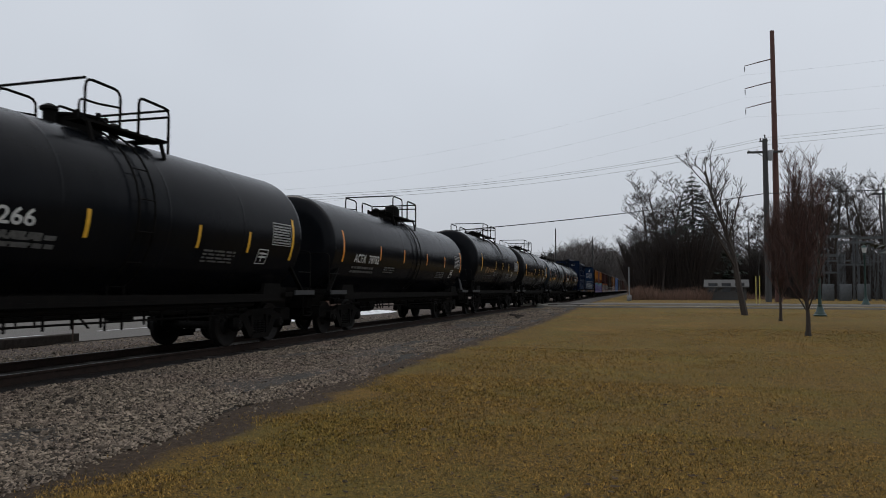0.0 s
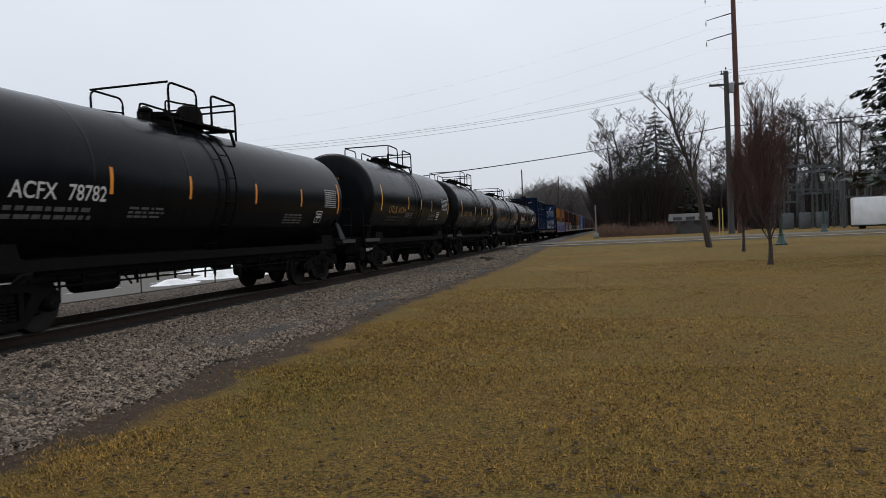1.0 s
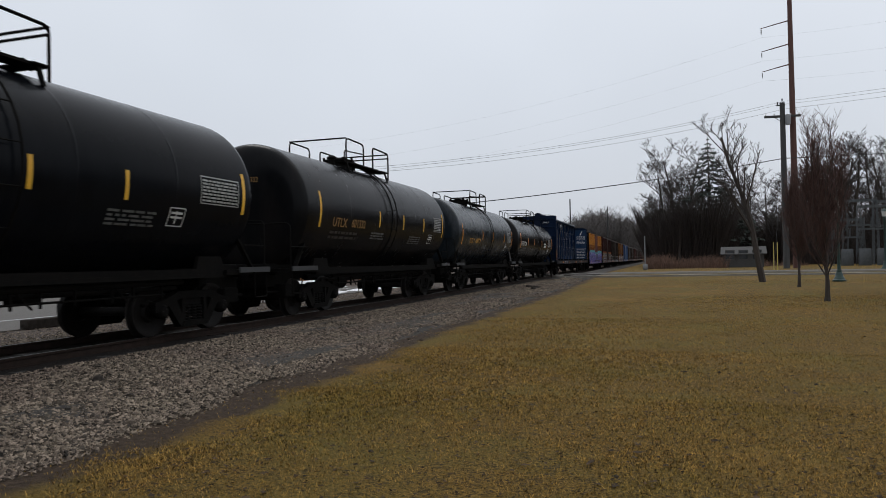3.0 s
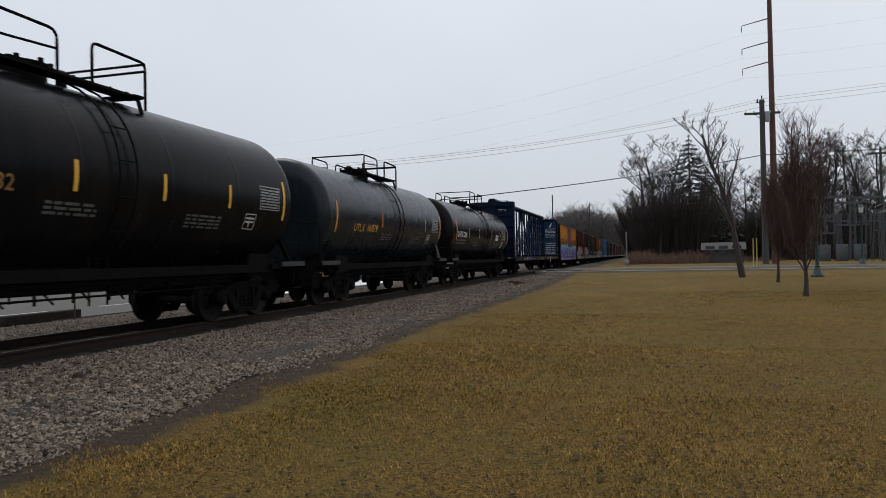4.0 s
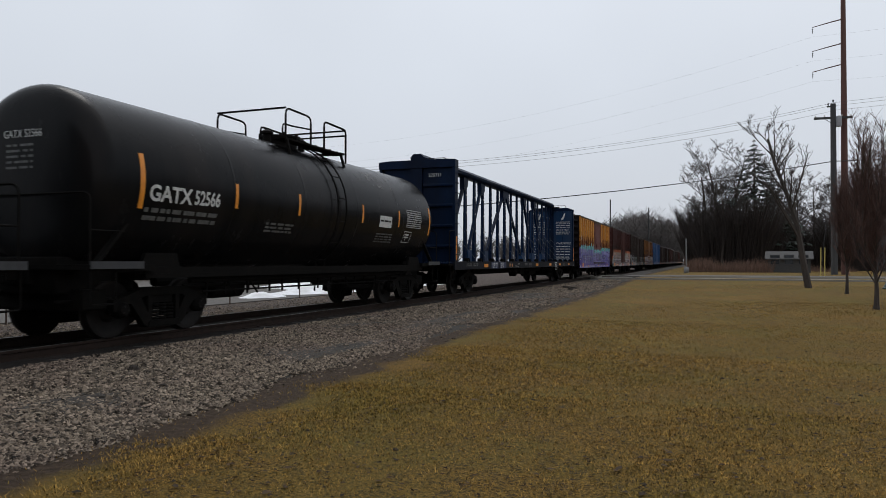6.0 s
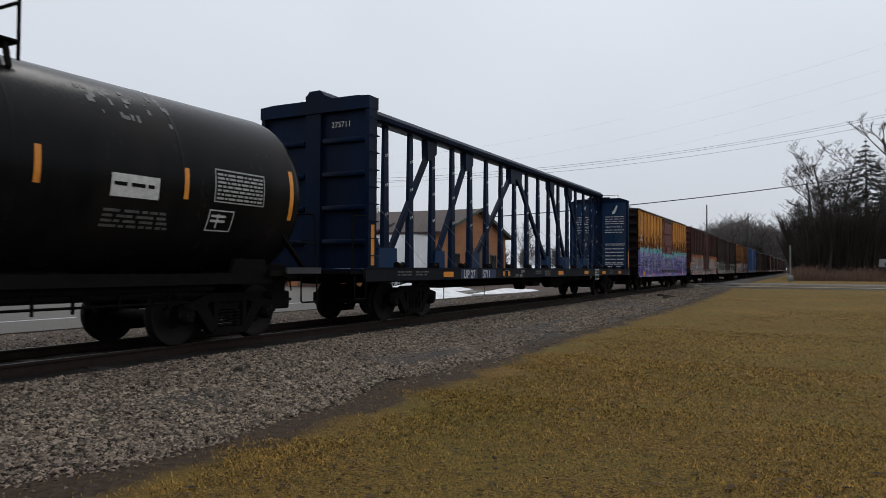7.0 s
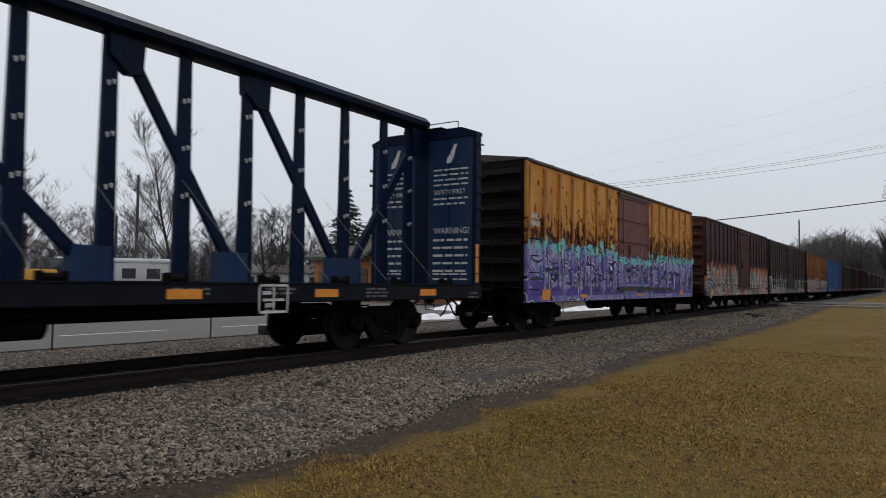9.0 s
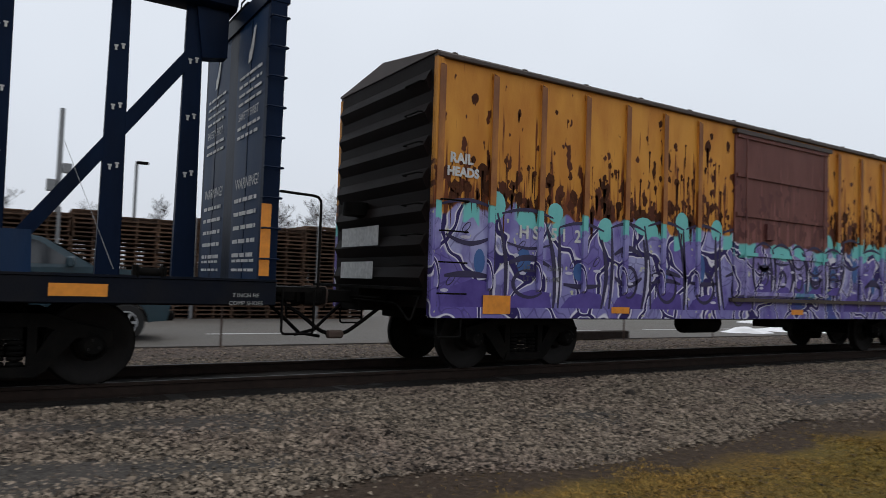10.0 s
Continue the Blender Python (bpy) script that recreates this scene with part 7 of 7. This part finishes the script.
    span("guy_wire", (*polar(-7.75, 66), 0.45), (x2, y2, 12.5), 0.0, 0.01, "steel guy wire from the pole to the lawn")


def lamp_post(at, label):
    p = thing("lamp_post", at, label, "lamp post", "green lamp posts")
    part("base", G().lathe([(0, 0.36), (0.08, 0.36), (0.12, 0.3), (0.2, 0.28), (0.26, 0.22), (0.42, 0.2), (0.55, 0.13), (0.62, 0.16), (0.66, 0.1)], (0, 0, 0), "z", 16), M_GREEN, p)
    part("shaft", G().lathe([(0.6, 0.1), (1.2, 0.085), (4.0, 0.06), (4.05, 0.09), (4.12, 0.06)], (0, 0, 0), "z", 12), M_GREEN, p)
    la = part("lantern", G().lathe([(4.12, 0.08), (4.18, 0.15), (4.22, 0.13)], (0, 0, 0), "z", 8), M_GREEN, p)
    part("glass", G().lathe([(4.22, 0.12), (4.6, 0.19), (4.62, 0.17)], (0, 0, 0), "z", 8), M_LAMPGLASS, la)
    part("cap", G().lathe([(4.62, 0.23), (4.68, 0.2), (4.82, 0.08), (4.86, 0.05), (4.98, 0.015)], (0, 0, 0), "z", 8), M_GREEN, la)


def wheel_part(parent, at, r=0.36, w=0.22):
    t = part("wheel", G().lathe([(w * 0.01, r * 0.5), (-w / 2, r * 0.62), (-w / 2, r * 0.93), (-w * 0.36, r), (w * 0.36, r), (w / 2, r * 0.93), (w / 2, r * 0.62), (w * 0.03, r * 0.5)], (0, 0, 0), "x", 24), M_TYRE, parent, at=at)
    disc = G().lathe([(-w * 0.4, 0.03), (-w * 0.4, r * 0.62), (w * 0.38, r * 0.62), (w * 0.12, r * 0.55), (w * 0.1, 0.02)], (0, 0, 0), "x", 20)
    g = G().tube([(w * 0.44, math.cos(math.pi * k / 10) * r * 0.6, math.sin(math.pi * k / 10) * r * 0.6) for k in range(21)], 0.022, 5)
    g.lathe([(w * 0.2, 0.09), (w * 0.42, 0.08), (w * 0.44, 0.02)], (0, 0, 0), "x", 12)
    for k in range(6):
        a = 2 * math.pi * k / 6
        g.beam((w * 0.38, math.cos(a) * 0.05, math.sin(a) * 0.05), (w * 0.38, math.cos(a) * r * 0.6, math.sin(a) * r * 0.6), 0.05, 0.05)
    part("rim", g, M_ALLOY, t)
    part("rim_recess", disc, M_UNDER, t)


def build_pickup():
    """Dark pickup that stands on the road, its front towards +y."""
    c = thing("pickup_truck", (-16.75, 0.0, GZ + 0.03), "dark blue-grey pickup truck standing on the road", "pickup truck")
    body = [(-2.75, 0.5), (-2.75, 1.32), (-2.7, 1.4), (-0.95, 1.42), (1.25, 1.5), (2.5, 1.46), (2.85, 1.3), (2.95, 0.85), (2.86, 0.42), (2.55, 0.4)]
    arc = lambda yc: [(yc + 0.45 * math.cos(a), 0.38 + 0.45 * math.sin(a)) for a in [math.pi * k / 8 for k in range(9)]]
    poly = body + arc(2.05) + [(1.5, 0.36), (-1.0, 0.36)] + arc(-1.55) + [(-2.1, 0.42)]
    part("body", G().prism(poly, -0.93, 0.93), M_CARPAINT, c)
    cab = [(-1.15, 1.4), (-1.05, 2.0), (-0.8, 2.1), (0.2, 2.12), (0.5, 2.06), (1.45, 1.5)]
    g = G()
    k = len(cab)
    vs = [(x * (1 - 0.16 * (z - 1.33) / 0.7), y, z) for x in (-0.88, 0.88) for y, z in cab]
    g.add(vs, [tuple(range(k)), tuple(range(2 * k - 1, k - 1, -1))] + [(i, i + k, (i + 1) % k + k, (i + 1) % k) for i in range(k)])
    part("cab", g, M_CARPAINT, c)
    side = [(-1.0, 1.5), (-0.94, 1.94), (-0.7, 2.02), (0.18, 2.04), (0.42, 1.99), (1.1, 1.55)]
    for s in (-1, 1):
        g = G().add([(s * (0.88 * (1 - 0.16 * (z - 1.33) / 0.7) + 0.008), y, z) for y, z in side], [tuple(range(6))])
        part("side_window", g, M_GLASS, c)
        part("mirror", G().box(s * 1.0 - 0.1, s * 1.0 + 0.1, 0.9, 1.05, 1.48, 1.7, bev=0.03), M_CARPAINT, c)
        part("headlight", G().box(s * 0.72 - 0.15, s * 0.72 + 0.15, 2.7, 2.93, 0.92, 1.12, bev=0.03), M_LAMPGLASS, c)
        part("door_seam", G().box(s * 0.931 - 0.004, s * 0.931 + 0.004, -0.86, -0.84, 0.5, 1.34).box(s * 0.931 - 0.004, s * 0.931 + 0.004, 0.3, 0.32, 0.5, 1.34), M_UNDER, c)
    part("windshield", G().add([(-0.72, 0.58, 2.015), (0.72, 0.58, 2.015), (0.82, 1.38, 1.545), (-0.82, 1.38, 1.545)], [(0, 1, 2, 3)]), M_GLASS, c, at=(0, 0.02, 0.012))
    part("bumper", G().box(-0.92, 0.92, 2.84, 3.02, 0.42, 0.62, bev=0.04), M_UNDER, c)
    for s in (-1, 1):
        for y in (2.05, -1.55):
            wheel_part(c, pose(s * 0.82, y, 0.38, 0, 0, 0 if s > 0 else 180), 0.38)


def build_box_truck():
    """White delivery truck by the orange building, cab to the west."""
    c = thing("box_truck", pose(-24.1, 37.3, GZ + 0.03, 0, 0, 0), "white box delivery truck parked before the orange building", "truck")
    part("cargo_box", G().box(-1.5, 3.3, -1.15, 1.15, 0.85, 3.35, bev=0.03), M_VANWHITE, c)
    part("box_trim", G().box(-1.53, 3.33, -1.17, 1.17, 3.33, 3.39).box(-1.53, 3.33, -1.17, 1.17, 0.8, 0.87), M_GALV, c)
    part("hood", G().prism_y([(-3.5, 0.55), (-1.55, 0.55), (-1.55, 2.35), (-2.35, 2.35), (-2.85, 1.5), (-3.45, 1.35)], -1.0, 1.0), M_VANWHITE, c)
    part("windshield", G().add([(-2.4, -0.9, 2.3), (-2.4, 0.9, 2.3), (-2.86, 0.9, 1.52), (-2.86, -0.9, 1.52)], [(0, 1, 2, 3)]), M_GLASS, c, at=(-0.025, 0, 0.01))
    for s in (-1, 1):
        part("side_window", G().add([(-2.35, s * 1.004, 2.25), (-1.7, s * 1.004, 2.25), (-1.7, s * 1.004, 1.55), (-2.75, s * 1.004, 1.55)], [(0, 1, 2, 3)]), M_GLASS, c)
        part("placard", G().box(0.2, 0.75, s * 1.155, s * 1.158, 2.55, 3.1), M_GALV, c)
        for x in (-2.7, 1.9):
            wheel_part(c, pose(x, s * 0.9, 0.45, 0, 0, 90 if s > 0 else -90), 0.45, 0.26)
    part("chassis", G().box(-3.4, 3.2, -0.5, 0.5, 0.45, 0.85), M_UNDER, c)


def gable_roof(g, x0, x1, y0, y1, ze, zr, along="x", over=0.45, th=0.14):
    if along == "x":
        ym = (y0 + y1) / 2
        poly = [(y0 - over, ze - 0.15), (ym, zr), (y1 + over, ze - 0.15), (y1 + over, ze - 0.15 + th), (ym, zr + th), (y0 - over, ze - 0.15 + th)]
        g.prism(poly, x0 - over, x1 + over)
    else:
        xm = (x0 + x1) / 2
        g.prism_y([(x0 - over, ze - 0.15), (xm, zr), (x1 + over, ze - 0.15), (x1 + over, ze - 0.15 + th), (xm, zr + th), (x0 - over, ze - 0.15 + th)], y0 - over, y1 + over)
    return g


def build_orange_building():
    b = thing("orange_building", (0, 0, GZ), "low orange-tan wooden building with brown shingle roofs and garage doors", "building")
    # main wing: ridge runs away from the railway, gable towards it
    part("main_wall", G().box(-40, -23.5, 44.5, 56.5, 0, 4.0).prism([(44.5, 4.0), (56.5, 4.0), (50.5, 5.9)], -40, -23.5), M_WALL_OR, b)
    part("main_roof", gable_roof(G(), -40, -23.5, 44.5, 56.5, 4.0, 5.95, "x"), M_SHINGLE, b, "brown shingle roof")
    part("fascia", G().beam((-23.0, 44.0, 3.92), (-23.0, 50.5, 6.02), 0.06, 0.24).beam((-23.0, 50.5, 6.02), (-23.0, 57.0, 3.92), 0.06, 0.24), M_TRIM, b)
    part("low_wall", G().box(-39.5, -28.0, 40.5, 44.4, 0, 3.3), M_WALL_OR, b)
    g = G().add([(-40.0, 40.0, 3.2), (-27.6, 40.0, 3.2), (-28.6, 46.5, 4.75), (-38.8, 46.5, 4.75), (-40.0, 40.0, 3.36), (-27.6, 40.0, 3.36), (-28.6, 46.5, 4.9), (-38.8, 46.5, 4.9)], [(0, 1, 2, 3), (7, 6, 5, 4), (0, 4, 5, 1), (1, 5, 6, 2), (2, 6, 7, 3), (3, 7, 4, 0)])
    part("low_roof", g, M_SHINGLE, b, "brown hipped shingle roof")
    part("porch_gable", G().prism_y([(-33.2, 3.2), (-29.0, 3.2), (-31.1, 4.45)], 39.6, 44.0).box(-33.0, -29.2, 39.7, 40.6, 0, 3.2), M_WALL_OR, b)
    part("porch_roof", gable_roof(G(), -33.2, -29.0, 39.5, 44.0, 3.3, 4.5, "y", 0.35), M_SHINGLE, b)
    part("eave_trim", G().box(-40.05, -27.55, 39.94, 40.0, 3.1, 3.36).beam((-33.6, 39.1, 3.15), (-31.1, 39.1, 4.55), 0.05, 0.2).beam((-31.1, 39.1, 4.55), (-28.6, 39.1, 3.15), 0.05, 0.2), M_TRIM, b)
    for x0, x1, y in ((-38.9, -36.7, 40.44), (-36.2, -34.0, 40.44), (-32.4, -29.8, 39.64)):
        d = part("garage_door", G().box(x0, x1, y, y + 0.08, 0.02, 2.45), M_GDOOR, b, "brown sectional garage door")
        for k in range(4):
            part("door_panel", G().box(x0 + 0.08, x1 - 0.08, y - 0.025, y, 0.1 + k * 0.6, 0.62 + k * 0.6, bev=0.01), M_GDOOR, d)
    for y0, y1 in ((46.3, 47.5), (53.2, 54.4)):
        w = part("window", G().box(-23.5, -23.42, y0, y1, 1.3, 2.5), M_TRIM, b)
        part("pane", G().box(-23.42, -23.41, y0 + 0.08, y1 - 0.08, 1.38, 2.42), M_GLASS, w)
    part("big_door", G().box(-23.5, -23.4, 49.0, 52.0, 0.02, 3.0), M_GDOOR, b)
    part("chimney", G().box(-33.9, -33.4, 47.2, 47.7, 4.5, 6.1, bev=0.02), M_SHED, b)


def small_house(name, at, w, d, ze, zr, wall, roof, label, along="x"):
    h = thing(name, at, label, "house")
    g = G().box(-w / 2, w / 2, -d / 2, d / 2, 0, ze)
    if along == "x":
        g.prism([(-d / 2, ze), (d / 2, ze), (0, zr)], -w / 2, w / 2)
    else:
        g.prism_y([(-w / 2, ze), (w / 2, ze), (0, zr)], -d / 2, d / 2)
    part("wall", g, wall, h)
    part("roof", gable_roof(G(), -w / 2, w / 2, -d / 2, d / 2, ze + 0.12, zr + 0.1, along, 0.3, 0.1), roof, h)
    for k in range(3):
        x = -w / 2 + w * (k + 0.5) / 3
        win = part("window", G().box(x - 0.5, x + 0.5, -d / 2 - 0.05, -d / 2, 0.9, 2.0), wall, h)
        part("pane", G().box(x - 0.42, x + 0.42, -d / 2 - 0.06, -d / 2 - 0.05, 0.98, 1.92), M_GLASS, win)


def build_buildings():
    build_orange_building()
    x, y = polar(58.8, 62)
    c = thing("long_trailer", pose(x, y, GZ, 0, 0, 58.8), "long white-roofed trailer in the yard", "trailer")
    part("trailer_wall", G().box(-4.0, 4.0, -1.2, 1.2, 0.8, 2.75, bev=0.03), M_SIDING, c)
    part("trailer_roof", G().box(-4.1, 4.1, -1.3, 1.3, 2.75, 3.1, bev=0.06), M_VANWHITE, c)
    for k in range(4):
        part("window", G().box(-3.2 + k * 1.8, -2.2 + k * 1.8, -1.23, -1.2, 1.5, 2.3), M_GLASS, c)
    part("skirt", G().box(-3.9, 3.9, -1.15, 1.15, 0.0, 0.8), M_SHED, c)
    x, y = polar(49.2, 88)
    small_house("white_house", pose(x, y, GZ, 0, 0, 49), 5.2, 6, 2.3, 3.1, M_SIDING, M_SHED, "small white house behind the yard")
    x, y = polar(45.8, 84)
    small_house("white_house", pose(x, y, GZ, 0, 0, 46), 6.0, 6, 2.3, 3.1, M_SIDING, M_SHINGLE, "small white house with a brown roof behind the yard")
    x, y = polar(-5.7, 88)
    small_house("shed", pose(x, y, 0.42, 0, 0, -5.7), 4.2, 4, 1.5, 2.2, M_SHED, M_SHED, "small grey shed at the edge of the woods")
    x, y = polar(-19.2, 76)
    c = thing("white_container", pose(x, y, 0.42, 0, 0, -12), "long white storage trailer by the substation", "trailer")
    part("container_box", G().box(-3.6, 3.6, -1.2, 1.2, 0.35, 2.9, bev=0.08), M_VANWHITE, c)
    part("container_rail", G().box(-3.62, 3.62, -1.22, 1.22, 0.25, 0.36).box(-3.0, -2.6, -1.0, 1.0, 0, 0.26).box(2.6, 3.0, -1.0, 1.0, 0, 0.26), M_UNDER, c)
    # yellow excavator in the yard
    x, y = polar(63.6, 50)
    c = thing("excavator", pose(x, y, GZ, 0, 0, 60), "yellow excavator with a raised arm in the yard", "excavator")
    part("cab_house", G().box(-1.3, 0.9, -1.0, 1.0, 0.9, 2.0, bev=0.08), M_EXCAV, c)
    part("cab", G().box(0.0, 1.2, -0.9, 0.1, 1.2, 2.7, bev=0.08), M_GLASS, c)
    part("boom", G().beam((0.8, 0.5, 1.6), (2.2, 0.5, 3.4), 0.3, 0.35).beam((2.2, 0.5, 3.4), (3.0, 0.5, 1.6), 0.25, 0.3), M_EXCAV, c)
    part("bucket", G().prism_y([(2.7, 1.6), (3.3, 1.6), (3.2, 0.9), (2.8, 0.8)], 0.1, 0.9), M_UNDER, c)
    for s in (-1, 1):
        part("track", G().prism_y([(-1.6, 0.1), (-1.4, 0), (1.4, 0), (1.6, 0.15), (1.6, 0.6), (1.4, 0.75), (-1.4, 0.75), (-1.6, 0.6)], s * 1.1 - 0.25, s * 1.1 + 0.25), M_UNDER, c)
    # substation: lattice frames
    for az, d, h in ((-12.4, 92, 5.2), (-13.3, 96, 7.6), (-14.2, 92, 6.6), (-15.1, 97, 7.4), (-16.6, 92, 5.5)):
        px, py = polar(az, d)
        s = thing("substation_frame", (px, py, 0.4), "grey steel lattice frame of a substation", "substation frame", "substation")
        for q in (-1.6, 1.6):
            g = G()
            for dx, dy in ((-0.3, -0.3), (0.3, -0.3), (0.3, 0.3), (-0.3, 0.3)):
                g.tube([(q + dx, dy, 0), (q + dx * 0.6, dy * 0.6, h)], 0.035, 4)
            for k in range(8):
                z0, z1 = h * k / 8, h * (k + 1) / 8
                g.tube([(q - 0.28, -0.28, z0), (q + 0.28, -0.28, z1)], 0.02, 4).tube([(q + 0.28, -0.28, z0), (q - 0.28, -0.28, z1)], 0.02, 4)
            part("lattice_leg", g, M_LATTICE, s)
        part("lattice_beam", G().beam((-1.8, 0, h), (1.8, 0, h), 0.25, 0.3), M_LATTICE, s)
        part("lattice_beam", G().beam((-1.8, 0, h * 0.62), (1.8, 0, h * 0.62), 0.15, 0.2), M_LATTICE, s)
        for k in range(4):
            part("insulator", G().lathe([(h * 0.62 + 0.1 + 0.12 * j, 0.12 if j % 2 else 0.06) for j in range(8)], (-1.2 + k * 0.8, 0, 0), "z", 8), M_LATTICE, s)
    px, py = polar(-13.6, 90)
    c = thing("transformer_bank", pose(px, py, 0.4, 0, 0, -13), "grey transformer tanks in the substation", "transformer")
    for k in range(3):
        part("transformer_tank", G().box(-2.4 + k * 1.7, -1.2 + k * 1.7, -0.7, 0.7, 0, 1.9, bev=0.06), M_LATTICE, c)
    # crossing signal mast beyond the street
    px, py = polar(1.4, 78)
    m = thing("crossing_signal", (px, py, 0.45), "slim pale crossing signal mast beside the railway", "crossing signal")
    part("mast", G().tube([(0, 0, 0), (0, 0, 3.6)], 0.07, 8), M_GALV, m)
    part("signal_box", G().box(-0.25, 0.25, -0.15, 0.15, 0, 0.6, bev=0.03), M_GALV, m)


def build_pallets():
    """Stacks of wooden pallets along the far side of the road, each pallet a piece."""
    g = G()
    for k in range(6):
        g.box(-0.5 + k * 0.18, -0.5 + k * 0.18 + 0.1, -0.6, 0.6, 0.112, 0.135)
    for y in (-0.6, -0.03, 0.55):
        g.box(-0.48, 0.48, y, y + 0.05, 0.02, 0.112)
    for k in (0, 2, 5):
        g.box(-0.5 + k * 0.18, -0.5 + k * 0.18 + 0.1, -0.6, 0.6, 0, 0.02)
    me = g.mesh("pallet", M_PALLET, smooth=False)
    r = random.Random(12)
    for j in range(11):
        y = 10.75 - j * 1.225
        for x in (-24.3, -25.45):
            s = thing("pallet_stack", (x + r.uniform(-0.06, 0.06), y, GZ + 0.03), "tall stack of weathered wooden pallets by the road", "pallet stack", "pallet stacks")
            for k in range(23 + (j % 3 == 1)):
                part("pallet", me, M_PALLET, s, at=pose(r.uniform(-0.04, 0.04), r.uniform(-0.02, 0.02), k * 0.137, 0, 0, r.uniform(-1.0, 1.0)))
    for j, y in enumerate((9.4, 5.1, 1.2)):
        solid("strap_post", G().box(-0.04, 0.04, -0.05, 0.05, 0, 3.3), M_GALV, (-23.68, y, GZ + 0.03), "upright steel post before the pallet stacks", "post", "pallet posts")


def build_small():
    lamp_post((*polar(-11.95, 46), rise(45)), "dark green cast-iron lamp post on the lawn")
    lamp_post((*polar(-14.75, 66), rise(64)), "dark green lamp post with a lantern by the footway")
    for k, y in enumerate((-4.0, -0.1, 3.6, 7.4, 11.2, 15.0, 19.0, 23.2, 27.6, 32.0)):
        solid("stake", G().box(-0.022, 0.022, -0.006, 0.006, -0.2, 0.82).box(-0.004, 0.004, -0.02, 0.02, -0.2, 0.82), M_STAKE, (-14.25 - 0.02 * k, y, GZ), "thin rusty steel stake between road and railway", "stake", "stakes")
    solid("old_tie", G().box(-0.13, 0.13, -1.25, 1.25, 0, 0.24, bev=0.02), M_DEBRIS, pose(-14.6, 14.2, GZ, 0, 0, 4), "discarded dark railway tie lying by the road", "railway tie")
    # snow banks
    r = random.Random(6)
    for x, y, lx, ly, h in ((-16.2, 29, 1.6, 4.4, 0.55), (-15.9, 23.0, 0.8, 1.3, 0.25), (-17.6, 31.5, 1.8, 3.2, 0.75), (-15.6, 38, 0.9, 5, 0.3), (-20.6, 36.0, 2.2, 6.0, 0.85), (-18.8, 33.0, 1.8, 3.6, 0.6)):
        g, n = G(), 15
        vs = []
        for i in range(n):
            for j in range(n):
                u, v = -1 + 2 * i / (n - 1), -1 + 2 * j / (n - 1)
                f = max(0.0, 1 - (u * u + v * v) ** 0.8)
                vs.append((u * lx, v * ly, f * h * (0.6 + 0.7 * noise.noise(Vector((u * 2.2 + x, v * 2.6 + y, 1.0)))) - 0.02))
        g.add(vs, [(i * n + j, (i + 1) * n + j, (i + 1) * n + j + 1, i * n + j + 1) for i in range(n - 1) for j in range(n - 1)])
        solid("snow_bank", g, M_SNOW, (x, y, GZ + 0.03), "leftover bank of dirty snow by the road", "snow")
    # broken timber and dark clods on ballast and lawn
    for x, y, a, ln in ((-6.75, 38.2, 15, 1.3), (-6.55, 36.9, 40, 0.6)):
        solid("timber_scrap", G().box(-ln / 2, ln / 2, -0.07, 0.07, 0, 0.1, bev=0.015), M_DEBRIS, pose(x, y, ballast_height(x) + rise(y) * 0.9 - 0.01, 0, 6, a + 40), "broken piece of dark timber on the ballast", "timber scrap")
    for k in range(90):
        y = r.uniform(4, 30)
        x = r.uniform(-4.2, 3 + y * 0.35)
        s = r.uniform(0.012, 0.028)
        g = G().lathe([(-0.4 * s, 0.3 * s), (0, s), (0.3 * s, 0.8 * s), (0.55 * s, 0.2 * s)], (0, 0, 0), "z", 6)
        solid("clod", g, M_DEBRIS, (x, y, rise(y) + 0.3 * s), "dark clod of earth on the lawn", "clod", "clods")
    solid("dark_stone", G().lathe([(-0.05, 0.04), (0.0, 0.075), (0.05, 0.055), (0.07, 0.015)], (0, 0, 0), "z", 7), M_DEBRIS, (-7.1, 7.45, ballast_height(-7.1)), "single dark stone among the pale ballast", "stone")


build_ground()
build_litter()
build_track()
build_roads()
build_train()
build_poles()
build_buildings()
build_pickup()
build_box_truck()
build_trees()
build_small()
build_pallets()


# ---------------------------------------------------------------- what moves
def motions():
    for car, y in TRAIN:
        walk(car, [(t, pose(TRACK_X, y - SPEED * t, BODY_Z)) for t in (0.0, 5.0, 10.0)])
    turn = math.degrees(SPEED / 0.457)
    times = [k / FPS for k in range(301)]
    for w, y in WHEELSETS:
        walk(w, [(t, pose(0, y, 0.457, turn * t)) for t in times])


motions()
